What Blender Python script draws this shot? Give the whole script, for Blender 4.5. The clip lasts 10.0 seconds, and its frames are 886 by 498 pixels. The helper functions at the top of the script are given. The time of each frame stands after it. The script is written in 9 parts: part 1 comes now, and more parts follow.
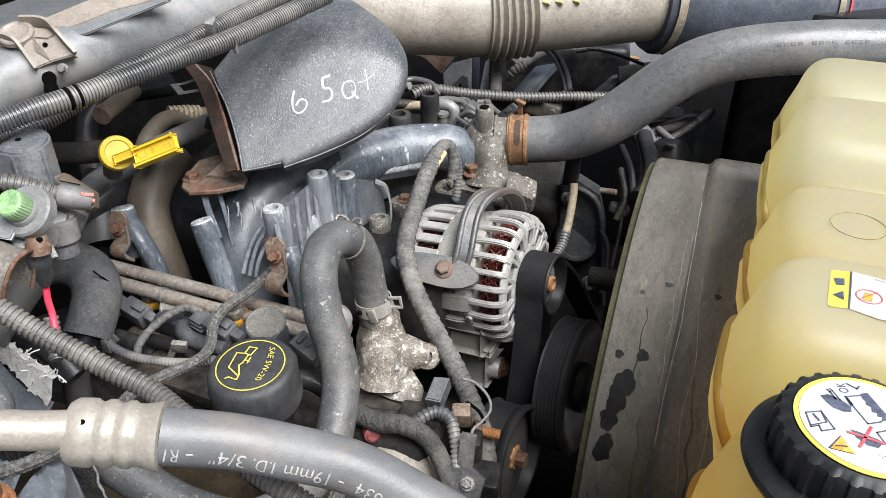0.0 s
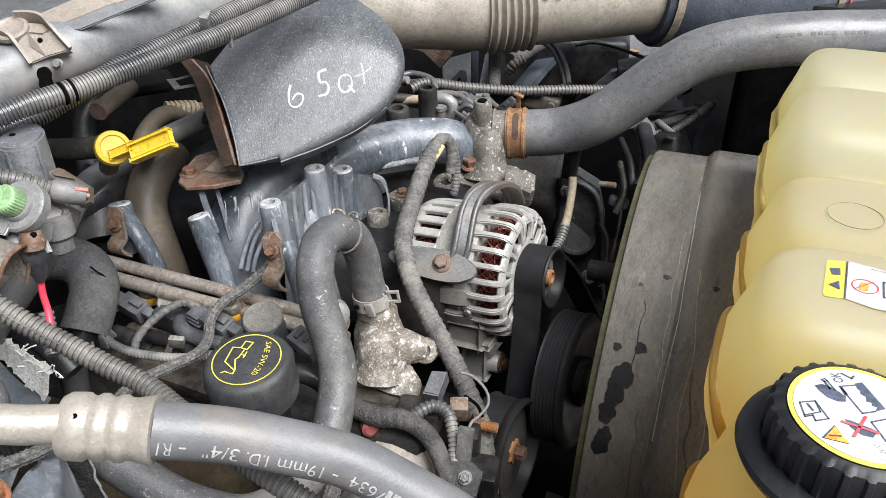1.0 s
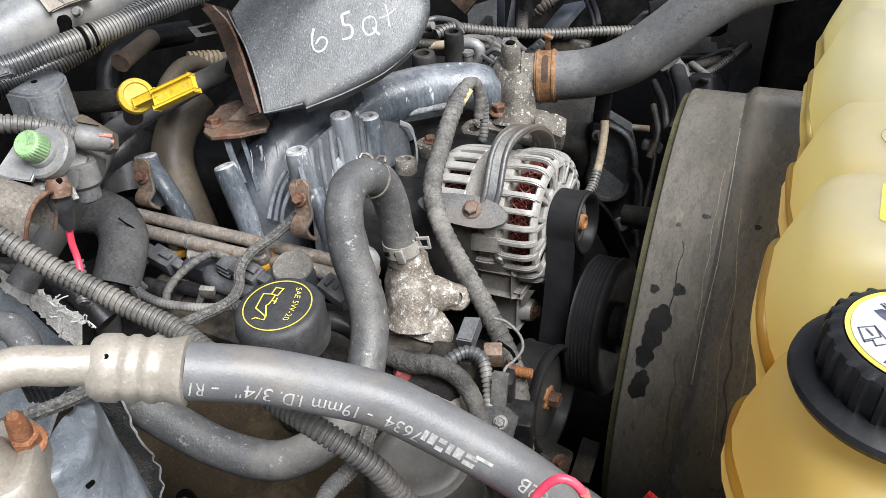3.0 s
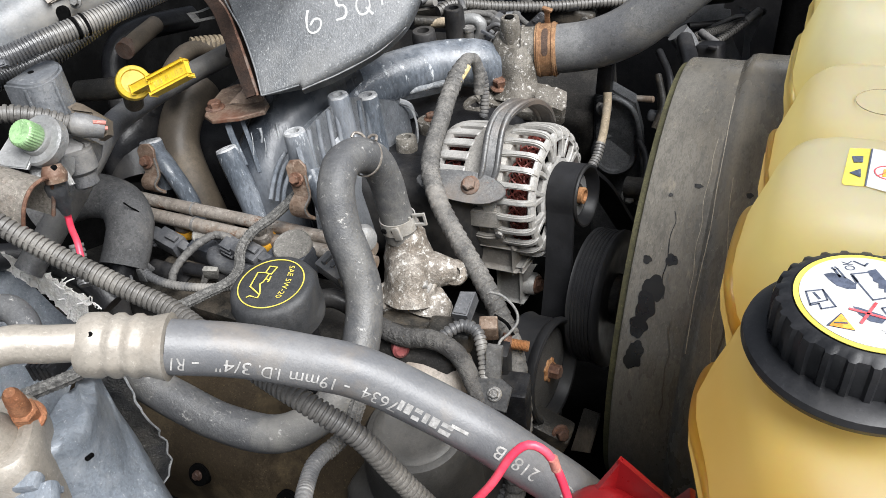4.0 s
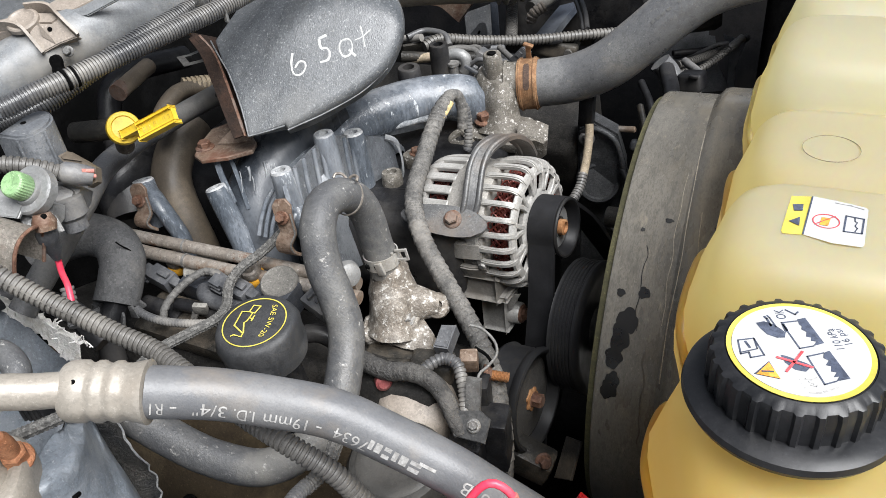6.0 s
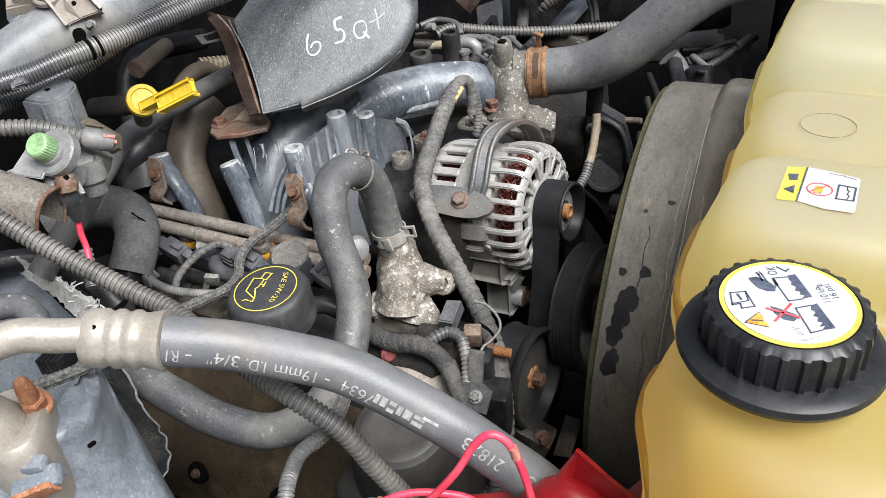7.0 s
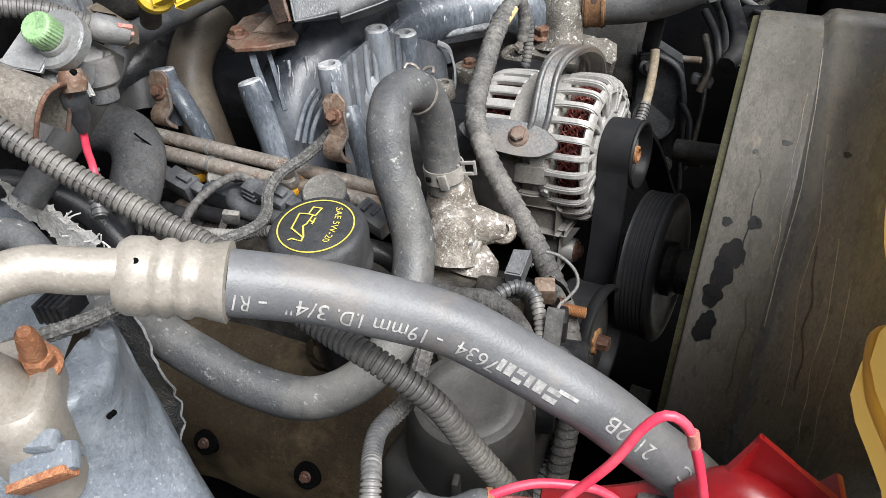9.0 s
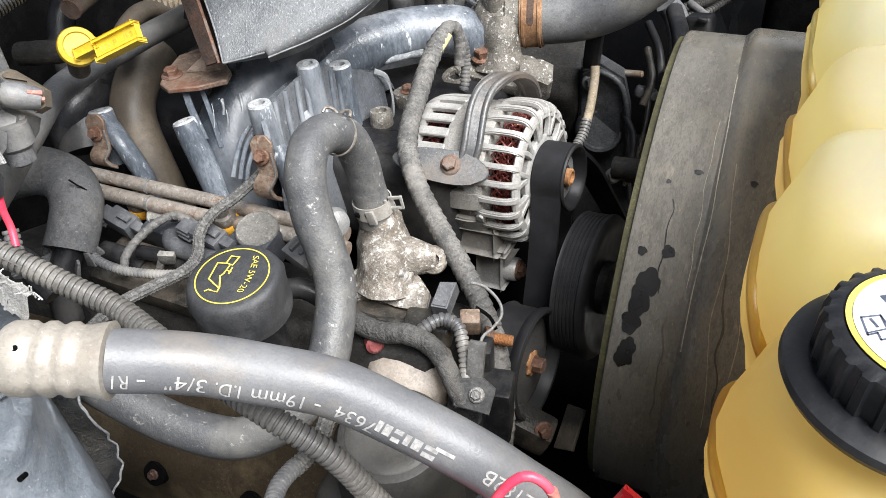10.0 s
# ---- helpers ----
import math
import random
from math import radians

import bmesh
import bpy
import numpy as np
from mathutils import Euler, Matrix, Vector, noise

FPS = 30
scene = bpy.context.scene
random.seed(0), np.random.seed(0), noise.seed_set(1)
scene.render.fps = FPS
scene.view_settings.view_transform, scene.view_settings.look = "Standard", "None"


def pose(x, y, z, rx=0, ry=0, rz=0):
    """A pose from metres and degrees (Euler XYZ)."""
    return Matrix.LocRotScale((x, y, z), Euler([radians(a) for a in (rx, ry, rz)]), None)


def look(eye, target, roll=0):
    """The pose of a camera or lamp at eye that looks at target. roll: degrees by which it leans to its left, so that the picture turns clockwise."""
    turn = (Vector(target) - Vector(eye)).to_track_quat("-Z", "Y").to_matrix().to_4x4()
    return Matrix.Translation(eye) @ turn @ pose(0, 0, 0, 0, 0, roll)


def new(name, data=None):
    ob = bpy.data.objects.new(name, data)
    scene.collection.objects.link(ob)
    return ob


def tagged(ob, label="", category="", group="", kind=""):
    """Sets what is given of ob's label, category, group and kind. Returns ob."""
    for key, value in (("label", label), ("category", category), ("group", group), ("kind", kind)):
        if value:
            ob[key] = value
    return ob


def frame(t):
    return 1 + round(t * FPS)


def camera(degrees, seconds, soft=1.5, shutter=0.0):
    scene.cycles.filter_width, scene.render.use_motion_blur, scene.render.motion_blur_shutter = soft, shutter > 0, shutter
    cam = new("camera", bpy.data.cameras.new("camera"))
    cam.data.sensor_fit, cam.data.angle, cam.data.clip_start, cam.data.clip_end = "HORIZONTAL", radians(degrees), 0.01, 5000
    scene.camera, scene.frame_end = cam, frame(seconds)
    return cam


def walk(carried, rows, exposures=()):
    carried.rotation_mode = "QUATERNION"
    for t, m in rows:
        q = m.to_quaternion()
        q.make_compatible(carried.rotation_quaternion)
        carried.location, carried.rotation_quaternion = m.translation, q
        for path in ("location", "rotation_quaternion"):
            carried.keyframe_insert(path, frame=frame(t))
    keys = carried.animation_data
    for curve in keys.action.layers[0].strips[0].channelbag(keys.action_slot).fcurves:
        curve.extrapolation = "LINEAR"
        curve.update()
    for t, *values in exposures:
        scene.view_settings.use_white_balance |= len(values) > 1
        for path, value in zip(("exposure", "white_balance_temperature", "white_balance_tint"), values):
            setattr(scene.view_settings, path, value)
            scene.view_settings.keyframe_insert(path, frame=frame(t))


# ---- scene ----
cam = camera(59.6, 10.0, soft=0.75)
METRES, EYE, TILT, LEAN, TURN = 0.45, 1.5, -33.0, 0.0, 0.0
ROWS = [
    (0.0, 0.0, 0.0, 0.0, 0.0, 0.0, -0.0),
    (0.5, 0.0026, -0.0037, 0.0051, 0.1, -0.06, 0.16),
    (1.0, 0.0117, 0.0046, -0.0051, 0.23, -0.28, 0.32),
    (1.5, 0.0034, 0.006, -0.0114, 0.45, -0.71, 0.5),
    (2.0, -0.0016, 0.0078, -0.0143, 0.84, -1.41, 0.71),
    (2.5, -0.0005, 0.0156, -0.013, 1.49, -2.45, 1.11),
    (2.7, -0.0034, 0.0264, -0.0261, 1.71, -2.69, 1.18),
    (3.8, 0.0628, 0.0419, -0.0436, 4.18, -4.56, 2.69),
    (4.0, 0.0778, 0.0201, -0.0425, 4.56, -4.7, 2.97),
    (4.5, 0.105, -0.0331, -0.0502, 5.03, -4.5, 3.55),
    (5.0, 0.1397, -0.0094, -0.0408, 5.11, -4.11, 4.06),
    (5.2, 0.1324, 0.0122, -0.0167, 5.03, -4.01, 4.16),
    (6.3, 0.1369, -0.0457, -0.0207, 5.06, -3.36, 3.39),
    (6.5, 0.1419, -0.0639, -0.0444, 5.17, -3.34, 3.08),
    (7.0, 0.1326, -0.0606, -0.0549, 5.47, -3.24, 2.29),
    (7.5, 0.1335, -0.0609, -0.0601, 5.53, -3.37, 1.58),
    (8.0, 0.1322, -0.0393, -0.0643, 4.97, -3.97, 0.85),
    (8.5, 0.0735, -0.0026, -0.0938, 3.77, -5.02, 0.37),
    (9.0, -0.0866, 0.159, -0.1035, 2.27, -6.14, 0.2),
    (9.2, -0.1381, 0.2012, -0.0985, 1.6, -6.73, 0.06),
    (9.5, -0.1188, 0.2182, -0.0706, 0.83, -7.63, 0.3),
    (9.7, -0.0617, 0.1715, -0.042, 0.94, -7.96, 1.01),
    (10.0, 0.051, 0.1378, -0.0166, 2.28, -7.22, 2.09),
]
walk(cam, [(t, pose(0, 0, EYE, TILT, LEAN, TURN) @ pose(METRES * x, METRES * y, METRES * z, 90 + pitch, roll, yaw)) for t, x, y, z, yaw, pitch, roll in ROWS],
     exposures=((0.0, 1.38, 6250, 10), (2.7, 1.42, 6250, 10), (4.0, 1.42, 6250, 10), (6.3, 1.34, 6250, 10), (8.5, 1.35, 6250, 10), (9.5, 1.55, 6250, 10), (10.0, 1.70, 6250, 10)))

# ---- light ----
world = bpy.data.worlds.new("overcast_sky")
scene.world = world
world.use_nodes = True
wn, wl = world.node_tree.nodes, world.node_tree.links
sky = wn.new("ShaderNodeTexSky")
sky.sky_type, sky.sun_disc = "NISHITA", False
sky.sun_elevation, sky.sun_rotation = radians(58), radians(120)
sky_grey = wn.new("ShaderNodeHueSaturation")
sky_grey.inputs["Saturation"].default_value = 0.3
wl.new(sky.outputs[0], sky_grey.inputs["Color"])
wl.new(sky_grey.outputs[0], wn["Background"].inputs["Color"])
wn["Background"].inputs["Strength"].default_value = 0.040
sun = new("sun", bpy.data.lights.new("sun", "SUN"))
sun.data.energy, sun.data.angle, sun.data.color = 3.5, radians(44), (1.0, 0.98, 0.95)
sun.matrix_world = look((1.05, -0.55, 3.3), (0, 0.5, 1.0))

# ---- building helpers ----
# u runs forward along the crankshaft, v across to the far side of the truck, z up
BAY = Matrix.Rotation(radians(-20.79), 4, "Z")
ROOT = {}
V = Vector


def finish(bm, mat, name, base, sharp=38):
    bm.normal_update()
    bmesh.ops.translate(bm, verts=bm.verts, vec=-V(base))
    me = bpy.data.meshes.new(name)
    bm.to_mesh(me)
    bm.free()
    me.polygons.foreach_set("use_smooth", [True] * len(me.polygons))
    me.set_sharp_from_angle(angle=radians(sharp))
    me.materials.append(mat)
    return me


def thing(name, base, label, category, group="", kind=""):
    ob = new(name)
    ob.empty_display_size = 0.02
    ob.matrix_world = BAY @ Matrix.Translation(base)
    ROOT[ob.name] = V(base)
    return tagged(ob, label, category, group, kind)


def part(name, bm, mat, parent, label="", sharp=38):
    base = ROOT[parent.name]
    ob = new(name, finish(bm, mat, name, base, sharp))
    ob.parent = parent
    ROOT[ob.name] = base
    return tagged(ob, label)


def solo(name, bm, mat, label, category, group="", kind="", sharp=38):
    co = np.array([v.co for v in bm.verts])
    lo, hi = co.min(0), co.max(0)
    base = V(((lo[0] + hi[0]) / 2, (lo[1] + hi[1]) / 2, lo[2]))
    ob = new(name, finish(bm, mat, name, base, sharp))
    ob.matrix_world = BAY @ Matrix.Translation(base)
    ROOT[ob.name] = base
    return tagged(ob, label, category, group, kind)


def B():
    return bmesh.new()


def spline(pts, step=0.004):
    """Points along a smooth curve through pts."""
    p = [V(q) for q in pts]
    p = [p[0] * 2 - p[1]] + p + [p[-1] * 2 - p[-2]]
    out = []
    for i in range(1, len(p) - 2):
        a, b, c, d = p[i - 1:i + 3]
        n = max(1, round((c - b).length / step))
        for k in range(n):
            t = k / n
            out.append(0.5 * (2 * b + (c - a) * t + (2 * a - 5 * b + 4 * c - d) * t * t + (3 * b - a - 3 * c + d) * t ** 3))
    return out + [p[-2]]


def frames_along(path):
    tang = [(path[min(i + 1, len(path) - 1)] - path[max(i - 1, 0)]).normalized() for i in range(len(path))]
    nrm = tang[0].orthogonal().normalized()
    out = []
    for t in tang:
        nrm = (nrm - t * nrm.dot(t)).normalized()
        out.append((t, nrm, t.cross(nrm)))
    return out


def loft(bm, rings, caps=True, closed=True):
    """Quads between rings of points."""
    rows = [[bm.verts.new(q) for q in ring] for ring in rings]
    n = len(rows[0])
    for a, b in zip(rows, rows[1:]):
        for j in range(n if closed else n - 1):
            k = (j + 1) % n
            bm.faces.new((a[j], a[k], b[k], b[j]))
    if caps:
        bm.faces.new(rows[0][::-1])
        bm.faces.new(rows[-1])
    return rows


def tube(bm, pts, r, seg=16, step=0.004, caps=True, rough=0.0, oval=1.0):
    """A tube along a curve; r is a radius or a function of the length s and the whole length."""
    path = spline(pts, step)
    fr = frames_along(path)
    s, rings = 0.0, []
    total = sum((b - a).length for a, b in zip(path, path[1:]))
    for i, c in enumerate(path):
        if i:
            s += (c - path[i - 1]).length
        rr = r(s, total) if callable(r) else r
        if rough:
            rr *= 1 + rough * noise.noise(c * 60)
        _, n, b = fr[i]
        rings.append([c + (n * math.cos(a) * oval + b * math.sin(a)) * rr for a in (2 * math.pi * j / seg for j in range(seg))])
    loft(bm, rings, caps)
    return bm


def conduit(bm, pts, r, pitch=0.0042, seg=14):
    """Corrugated split loom: crest, crest, groove, groove."""
    fine = spline(pts, 0.001)
    cum = [0.0]
    for a, b in zip(fine, fine[1:]):
        cum.append(cum[-1] + (b - a).length)
    path, rad, n = [], [], int(cum[-1] / pitch)
    for i in range(n):
        for f, k in ((0.0, 0.97), (0.28, 1.0), (0.56, 0.97), (0.66, 0.82), (0.92, 0.82)):
            s = (i + f) * pitch
            j = min(max(int(np.searchsorted(cum, s)), 1), len(fine) - 1)
            path.append(fine[j - 1].lerp(fine[j], (s - cum[j - 1]) / max(1e-9, cum[j] - cum[j - 1])))
            rad.append(r * k)
    keep = [0] + [i for i in range(1, len(path)) if (path[i] - path[i - 1]).length > 1e-6]
    path, rad = [path[i] for i in keep], [rad[i] for i in keep]
    fr = frames_along(path)
    loft(bm, [[c + (f[1] * math.cos(a) + f[2] * math.sin(a)) * q for a in (2 * math.pi * j / seg for j in range(seg))] for c, q, f in zip(path, rad, fr)])
    return bm


def ridged(bm, pts, r, height, seg=24, step=0.0012):
    """A tube whose radius is scaled by height(length, angle): tape wraps and braids."""
    path = spline(pts, step)
    fr = frames_along(path)
    s, rings = 0.0, []
    for i, c in enumerate(path):
        if i:
            s += (c - path[i - 1]).length
        rr = r(s) if callable(r) else r
        ring = []
        for j in range(seg):
            a = 2 * math.pi * j / seg
            q = rr * height(s, a)
            ring.append(c + (fr[i][1] * math.cos(a) + fr[i][2] * math.sin(a)) * q)
        rings.append(ring)
    loft(bm, rings)
    return bm


def tape_wrap(pitch=0.013, ridge=0.09):
    return lambda s, a: 1 + ridge * (((s / pitch - a / (2 * math.pi)) % 1) - 0.5) + 0.04 * noise.noise(V((s * 160, math.cos(a) * 1.5, math.sin(a) * 1.5)))


def braid_wrap(k=260.0):
    return lambda s, a: 1 + 0.17 * math.sin(5 * a + s * k * 4) * math.sin(5 * a - s * k * 4)


def basis(axis, side=(0, 0, 1)):
    w = V(axis).normalized()
    a = V(side)
    a = (a - w * a.dot(w))
    a = a.normalized() if a.length > 1e-4 else w.orthogonal().normalized()
    return a, w.cross(a), w


def lathe(bm, at, axis, profile, seg=32, caps=True, wave=None, side=(0, 0, 1), arc=None):
    """Turn a profile of (radius, height) about an axis; wave(angle, index) scales the radius."""
    a, b, w = basis(axis, side)
    rings = []
    for i, (r, h) in enumerate(profile):
        ring = []
        for j in range(seg):
            t = 2 * math.pi * j / seg
            q = r * (wave(t, i) if wave else 1)
            ring.append(V(at) + w * h + (a * math.cos(t) + b * math.sin(t)) * q)
        rings.append(ring)
    loft(bm, rings, caps)
    return bm


def rbox(bm, c, size, rot=None, bevel=0.002, segs=2, taper=1.0):
    """A bevelled block; rot is a 3x3 matrix or Euler degrees; taper narrows its top."""
    made = bmesh.ops.create_cube(bm, size=1)["verts"]
    m = rot if isinstance(rot, Matrix) else Euler([radians(q) for q in (rot or (0, 0, 0))]).to_matrix()
    for v in made:
        k = taper if v.co.z > 0 else 1
        v.co = V(c) + m @ V((v.co.x * size[0] * k, v.co.y * size[1] * k, v.co.z * size[2]))
    if bevel:
        edges = list({e for v in made for e in v.link_edges})
        bmesh.ops.bevel(bm, geom=edges, offset=bevel, segments=segs, affect="EDGES", profile=0.6)
    return bm


def prism(bm, outline, at, ax, ay, thick, bevel=0.0008):
    """A plate: a 2D outline in the plane ax, ay, centred on it with a thickness."""
    ax, ay = V(ax).normalized(), V(ay)
    ay = (ay - ax * ay.dot(ax)).normalized()
    w = ax.cross(ay)
    lo = [bm.verts.new(V(at) + ax * x + ay * y - w * thick / 2) for x, y in outline]
    hi = [bm.verts.new(V(at) + ax * x + ay * y + w * thick / 2) for x, y in outline]
    n = len(lo)
    f1, f2 = bm.faces.new(lo[::-1]), bm.faces.new(hi)
    for j in range(n):
        k = (j + 1) % n
        bm.faces.new((lo[j], lo[k], hi[k], hi[j]))
    if bevel:
        bmesh.ops.bevel(bm, geom=list({e for f in (f1, f2) for e in f.edges}), offset=bevel, segments=1, affect="EDGES")
    return bm


AWAY = V((-0.26, 0.74, -0.6)).normalized()


def slab(bm, pts, deep, bevel=0.001, away=AWAY):
    """A block from the corners of its front face, running back from it."""
    q = [V(p) for p in pts]
    lo = [bm.verts.new(p) for p in q]
    hi = [bm.verts.new(p + away * deep) for p in q]
    f = [bm.faces.new(lo), bm.faces.new(hi[::-1])]
    for j in range(len(q)):
        k = (j + 1) % len(q)
        f.append(bm.faces.new((lo[k], lo[j], hi[j], hi[k])))
    bmesh.ops.recalc_face_normals(bm, faces=f)
    if bevel:
        bmesh.ops.bevel(bm, geom=list({e for g in f[:2] for e in g.edges}), offset=bevel, segments=2, affect="EDGES")
    return bm


def strip(bm, pts, wide, thick, across, step=0.003):
    """A bent flat bar along a curve; across is the direction of its width."""
    path = spline(pts, step)
    rings = []
    for i, c in enumerate(path):
        t = (path[min(i + 1, len(path) - 1)] - path[max(i - 1, 0)]).normalized()
        a = V(across)
        a = (a - t * a.dot(t)).normalized()
        n = t.cross(a)
        k = wide(i / (len(path) - 1)) if callable(wide) else wide
        rings.append([c + a * (k / 2 * x) + n * (thick / 2 * y) for x, y in ((-1, -1), (1, -1), (1, 1), (-1, 1))])
    loft(bm, rings)
    return bm


def hexbolt(bm, at, axis, r=0.006, h=0.006, washer=1.45):
    """A flanged hex head with a chamfered top."""
    lathe(bm, at, axis, [(r * washer, 0), (r * washer, r * 0.2), (r * washer * 0.85, r * 0.38)], 20)
    lathe(bm, at, axis, [(r, r * 0.3), (r, h - r * 0.18), (r * 0.82, h)], 6)
    return bm


def lumps(bm, amp, scale, seed=0.0):
    """Uneven cast or worn surface."""
    bm.normal_update()
    for v in bm.verts:
        q = v.co * scale + V((seed, seed * 0.7, seed * 1.3))
        v.co += v.normal * amp * (noise.noise(q) + 0.4 * noise.noise(q * 2.7))
    return bm


# ---- materials ----
def material(name, base, rough=0.6, metal=0.0, second=None, third=None, mix=(0.45, 0.62), scale=25.0, fine=480.0, bump=0.15,
             speck=None, speck_at=(0.62, 0.68), speck_scale=90.0, rough_var=0.15, coat=0.0, stretch=None, dist=0.0015, spec=0.5, grit=0.55):
    """A worn surface: two blotch colours over a base, fine specks, uneven gloss and a fine bump."""
    m = bpy.data.materials.new(name)
    m.use_nodes = True
    n, l = m.node_tree.nodes, m.node_tree.links
    p = n["Principled BSDF"]
    tc = n.new("ShaderNodeTexCoord")
    mp = n.new("ShaderNodeMapping")
    l.new(tc.outputs["Object"], mp.inputs["Vector"])
    if stretch:
        mp.inputs["Scale"].default_value = stretch

    def nz(sc, detail=4.0, ro=0.6):
        t = n.new("ShaderNodeTexNoise")
        t.inputs["Scale"].default_value, t.inputs["Detail"].default_value, t.inputs["Roughness"].default_value = sc, detail, ro
        l.new(mp.outputs[0], t.inputs["Vector"])
        return t.outputs["Fac"]

    def ramp(src, lo, hi, most=1.0):
        r = n.new("ShaderNodeMapRange")
        r.inputs["To Max"].default_value = most
        r.inputs["From Min"].default_value, r.inputs["From Max"].default_value = lo, hi
        l.new(src, r.inputs["Value"])
        return r.outputs["Result"]

    def blend(fac, a, col):
        x = n.new("ShaderNodeMix")
        x.data_type = "RGBA"
        l.new(fac, x.inputs["Factor"])
        if isinstance(a, tuple):
            x.inputs["A"].default_value = (*a, 1)
        else:
            l.new(a, x.inputs["A"])
        x.inputs["B"].default_value = (*col, 1)
        return x.outputs["Result"]

    second = second or tuple(min(1, c * 1.35 + 0.01) for c in base)
    coarse, grain = nz(scale, 5.0, 0.62), nz(fine, 3.0, 0.6)
    col = blend(ramp(coarse, *mix), base, second)
    dark = tuple(c * 0.55 for c in base)
    col = blend(ramp(nz(fine * 0.22, 8.0, 0.72), 0.50, 0.60, min(1, grit * 1.05)), col, dark)
    col = blend(ramp(grain, 0.50, 0.60, grit), col, dark)
    light = tuple(min(1, c * 1.8 + 0.02 * min(1, c * 12)) for c in second)
    col = blend(ramp(nz(fine * 0.8, 8.0, 0.78), 0.57, 0.66, min(1, grit * 1.3)), col, light)
    if third:
        col = blend(ramp(nz(scale * 0.37, 6.0, 0.7), mix[0] + 0.05, mix[1] + 0.06), col, third)
    if speck:
        col = blend(ramp(nz(speck_scale, 6.0, 0.72), *speck_at), col, speck)
    l.new(col, p.inputs["Base Color"])
    rr = n.new("ShaderNodeMapRange")
    rr.inputs["To Min"].default_value, rr.inputs["To Max"].default_value = max(0.03, rough - rough_var), min(1, rough + rough_var)
    rr.inputs["From Min"].default_value, rr.inputs["From Max"].default_value = 0.3, 0.7
    l.new(coarse, rr.inputs["Value"])
    l.new(rr.outputs[0], p.inputs["Roughness"])
    p.inputs["Metallic"].default_value = metal
    p.inputs["Specular IOR Level"].default_value = spec
    p.inputs["Coat Weight"].default_value = coat
    if bump:
        b = n.new("ShaderNodeBump")
        b.inputs["Strength"].default_value, b.inputs["Distance"].default_value = bump, dist
        s = n.new("ShaderNodeMath")
        s.operation = "MULTIPLY_ADD"
        s.inputs[1].default_value = 1.1
        l.new(grain, s.inputs[0])
        l.new(coarse, s.inputs[2])
        l.new(s.outputs[0], b.inputs["Height"])
        l.new(b.outputs[0], p.inputs["Normal"])
    return m


RUBBER = material("hose_rubber", (0.05, 0.051, 0.055), 0.45, second=(0.085, 0.085, 0.085), third=(0.15, 0.142, 0.13), scale=18, bump=0.15)
AC_RUBBER = material("smooth_hose_rubber", (0.112, 0.114, 0.120), 0.44, second=(0.15, 0.149, 0.15), third=(0.2, 0.168, 0.132), scale=16, fine=700, bump=0.12, speck=(0.3, 0.28, 0.25), speck_at=(0.66, 0.8), grit=0.16)
OLD_HOSE = material("dusty_hose_rubber", (0.072, 0.073, 0.076), 0.52, second=(0.112, 0.111, 0.108), third=(0.17, 0.163, 0.149), scale=22, fine=500, bump=0.3, speck=(0.36, 0.35, 0.33), speck_at=(0.60, 0.70), speck_scale=150, spec=0.4, grit=0.27)
BIG_RUBBER = material("radiator_hose_rubber", (0.118, 0.119, 0.122), 0.36, second=(0.155, 0.154, 0.15), third=(0.2, 0.178, 0.145), scale=14, fine=600, bump=0.12, speck=(0.3, 0.28, 0.245), speck_at=(0.64, 0.78), grit=0.45)
LOOM = material("loom_plastic", (0.075, 0.075, 0.077), 0.42, second=(0.15, 0.145, 0.14), third=(0.25, 0.235, 0.212), scale=20, bump=0.1, grit=0.3)
LOOM_DUSTY = material("dusty_loom_plastic", (0.085, 0.08, 0.073), 0.5, second=(0.15, 0.14, 0.125), third=(0.07, 0.067, 0.064), scale=25, bump=0.12, grit=0.4)
TAPE = material("cloth_tape", (0.09, 0.087, 0.083), 0.7, second=(0.16, 0.153, 0.142), third=(0.22, 0.205, 0.185), scale=35, bump=0.4, dist=0.002, spec=0.3)
BRAID = material("braided_sleeve", (0.08, 0.078, 0.074), 0.85, second=(0.17, 0.165, 0.155), scale=260, fine=600, bump=0.6, spec=0.25)
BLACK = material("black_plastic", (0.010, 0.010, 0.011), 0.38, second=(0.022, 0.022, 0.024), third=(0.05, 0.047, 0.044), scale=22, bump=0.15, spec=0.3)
# near-black that also puts shade into holes, gaps and deep bay walls
MATTE = material("black_and_shade", (0.003, 0.003, 0.003), 0.9, second=(0.006, 0.006, 0.006), bump=0.2, spec=0.03)
BAYDARK = material("dusty_shaded_steel", (0.009, 0.0095, 0.011), 0.6, second=(0.015, 0.015, 0.017), third=(0.03, 0.028, 0.026), scale=6, bump=0.2, spec=0.15)
GREASY = material("grimy_metal", (0.02, 0.019, 0.017), 0.42, second=(0.045, 0.041, 0.035), third=(0.10, 0.082, 0.062), scale=30, bump=0.4, spec=0.28)
MANIFOLD = material("manifold_plastic", (0.07, 0.081, 0.096), 0.34, second=(0.125, 0.14, 0.162), third=(0.26, 0.272, 0.29), scale=24, bump=0.25, speck=(0.5, 0.52, 0.54), speck_at=(0.6, 0.68), speck_scale=85, stretch=(1, 1, 0.3), grit=0.5)
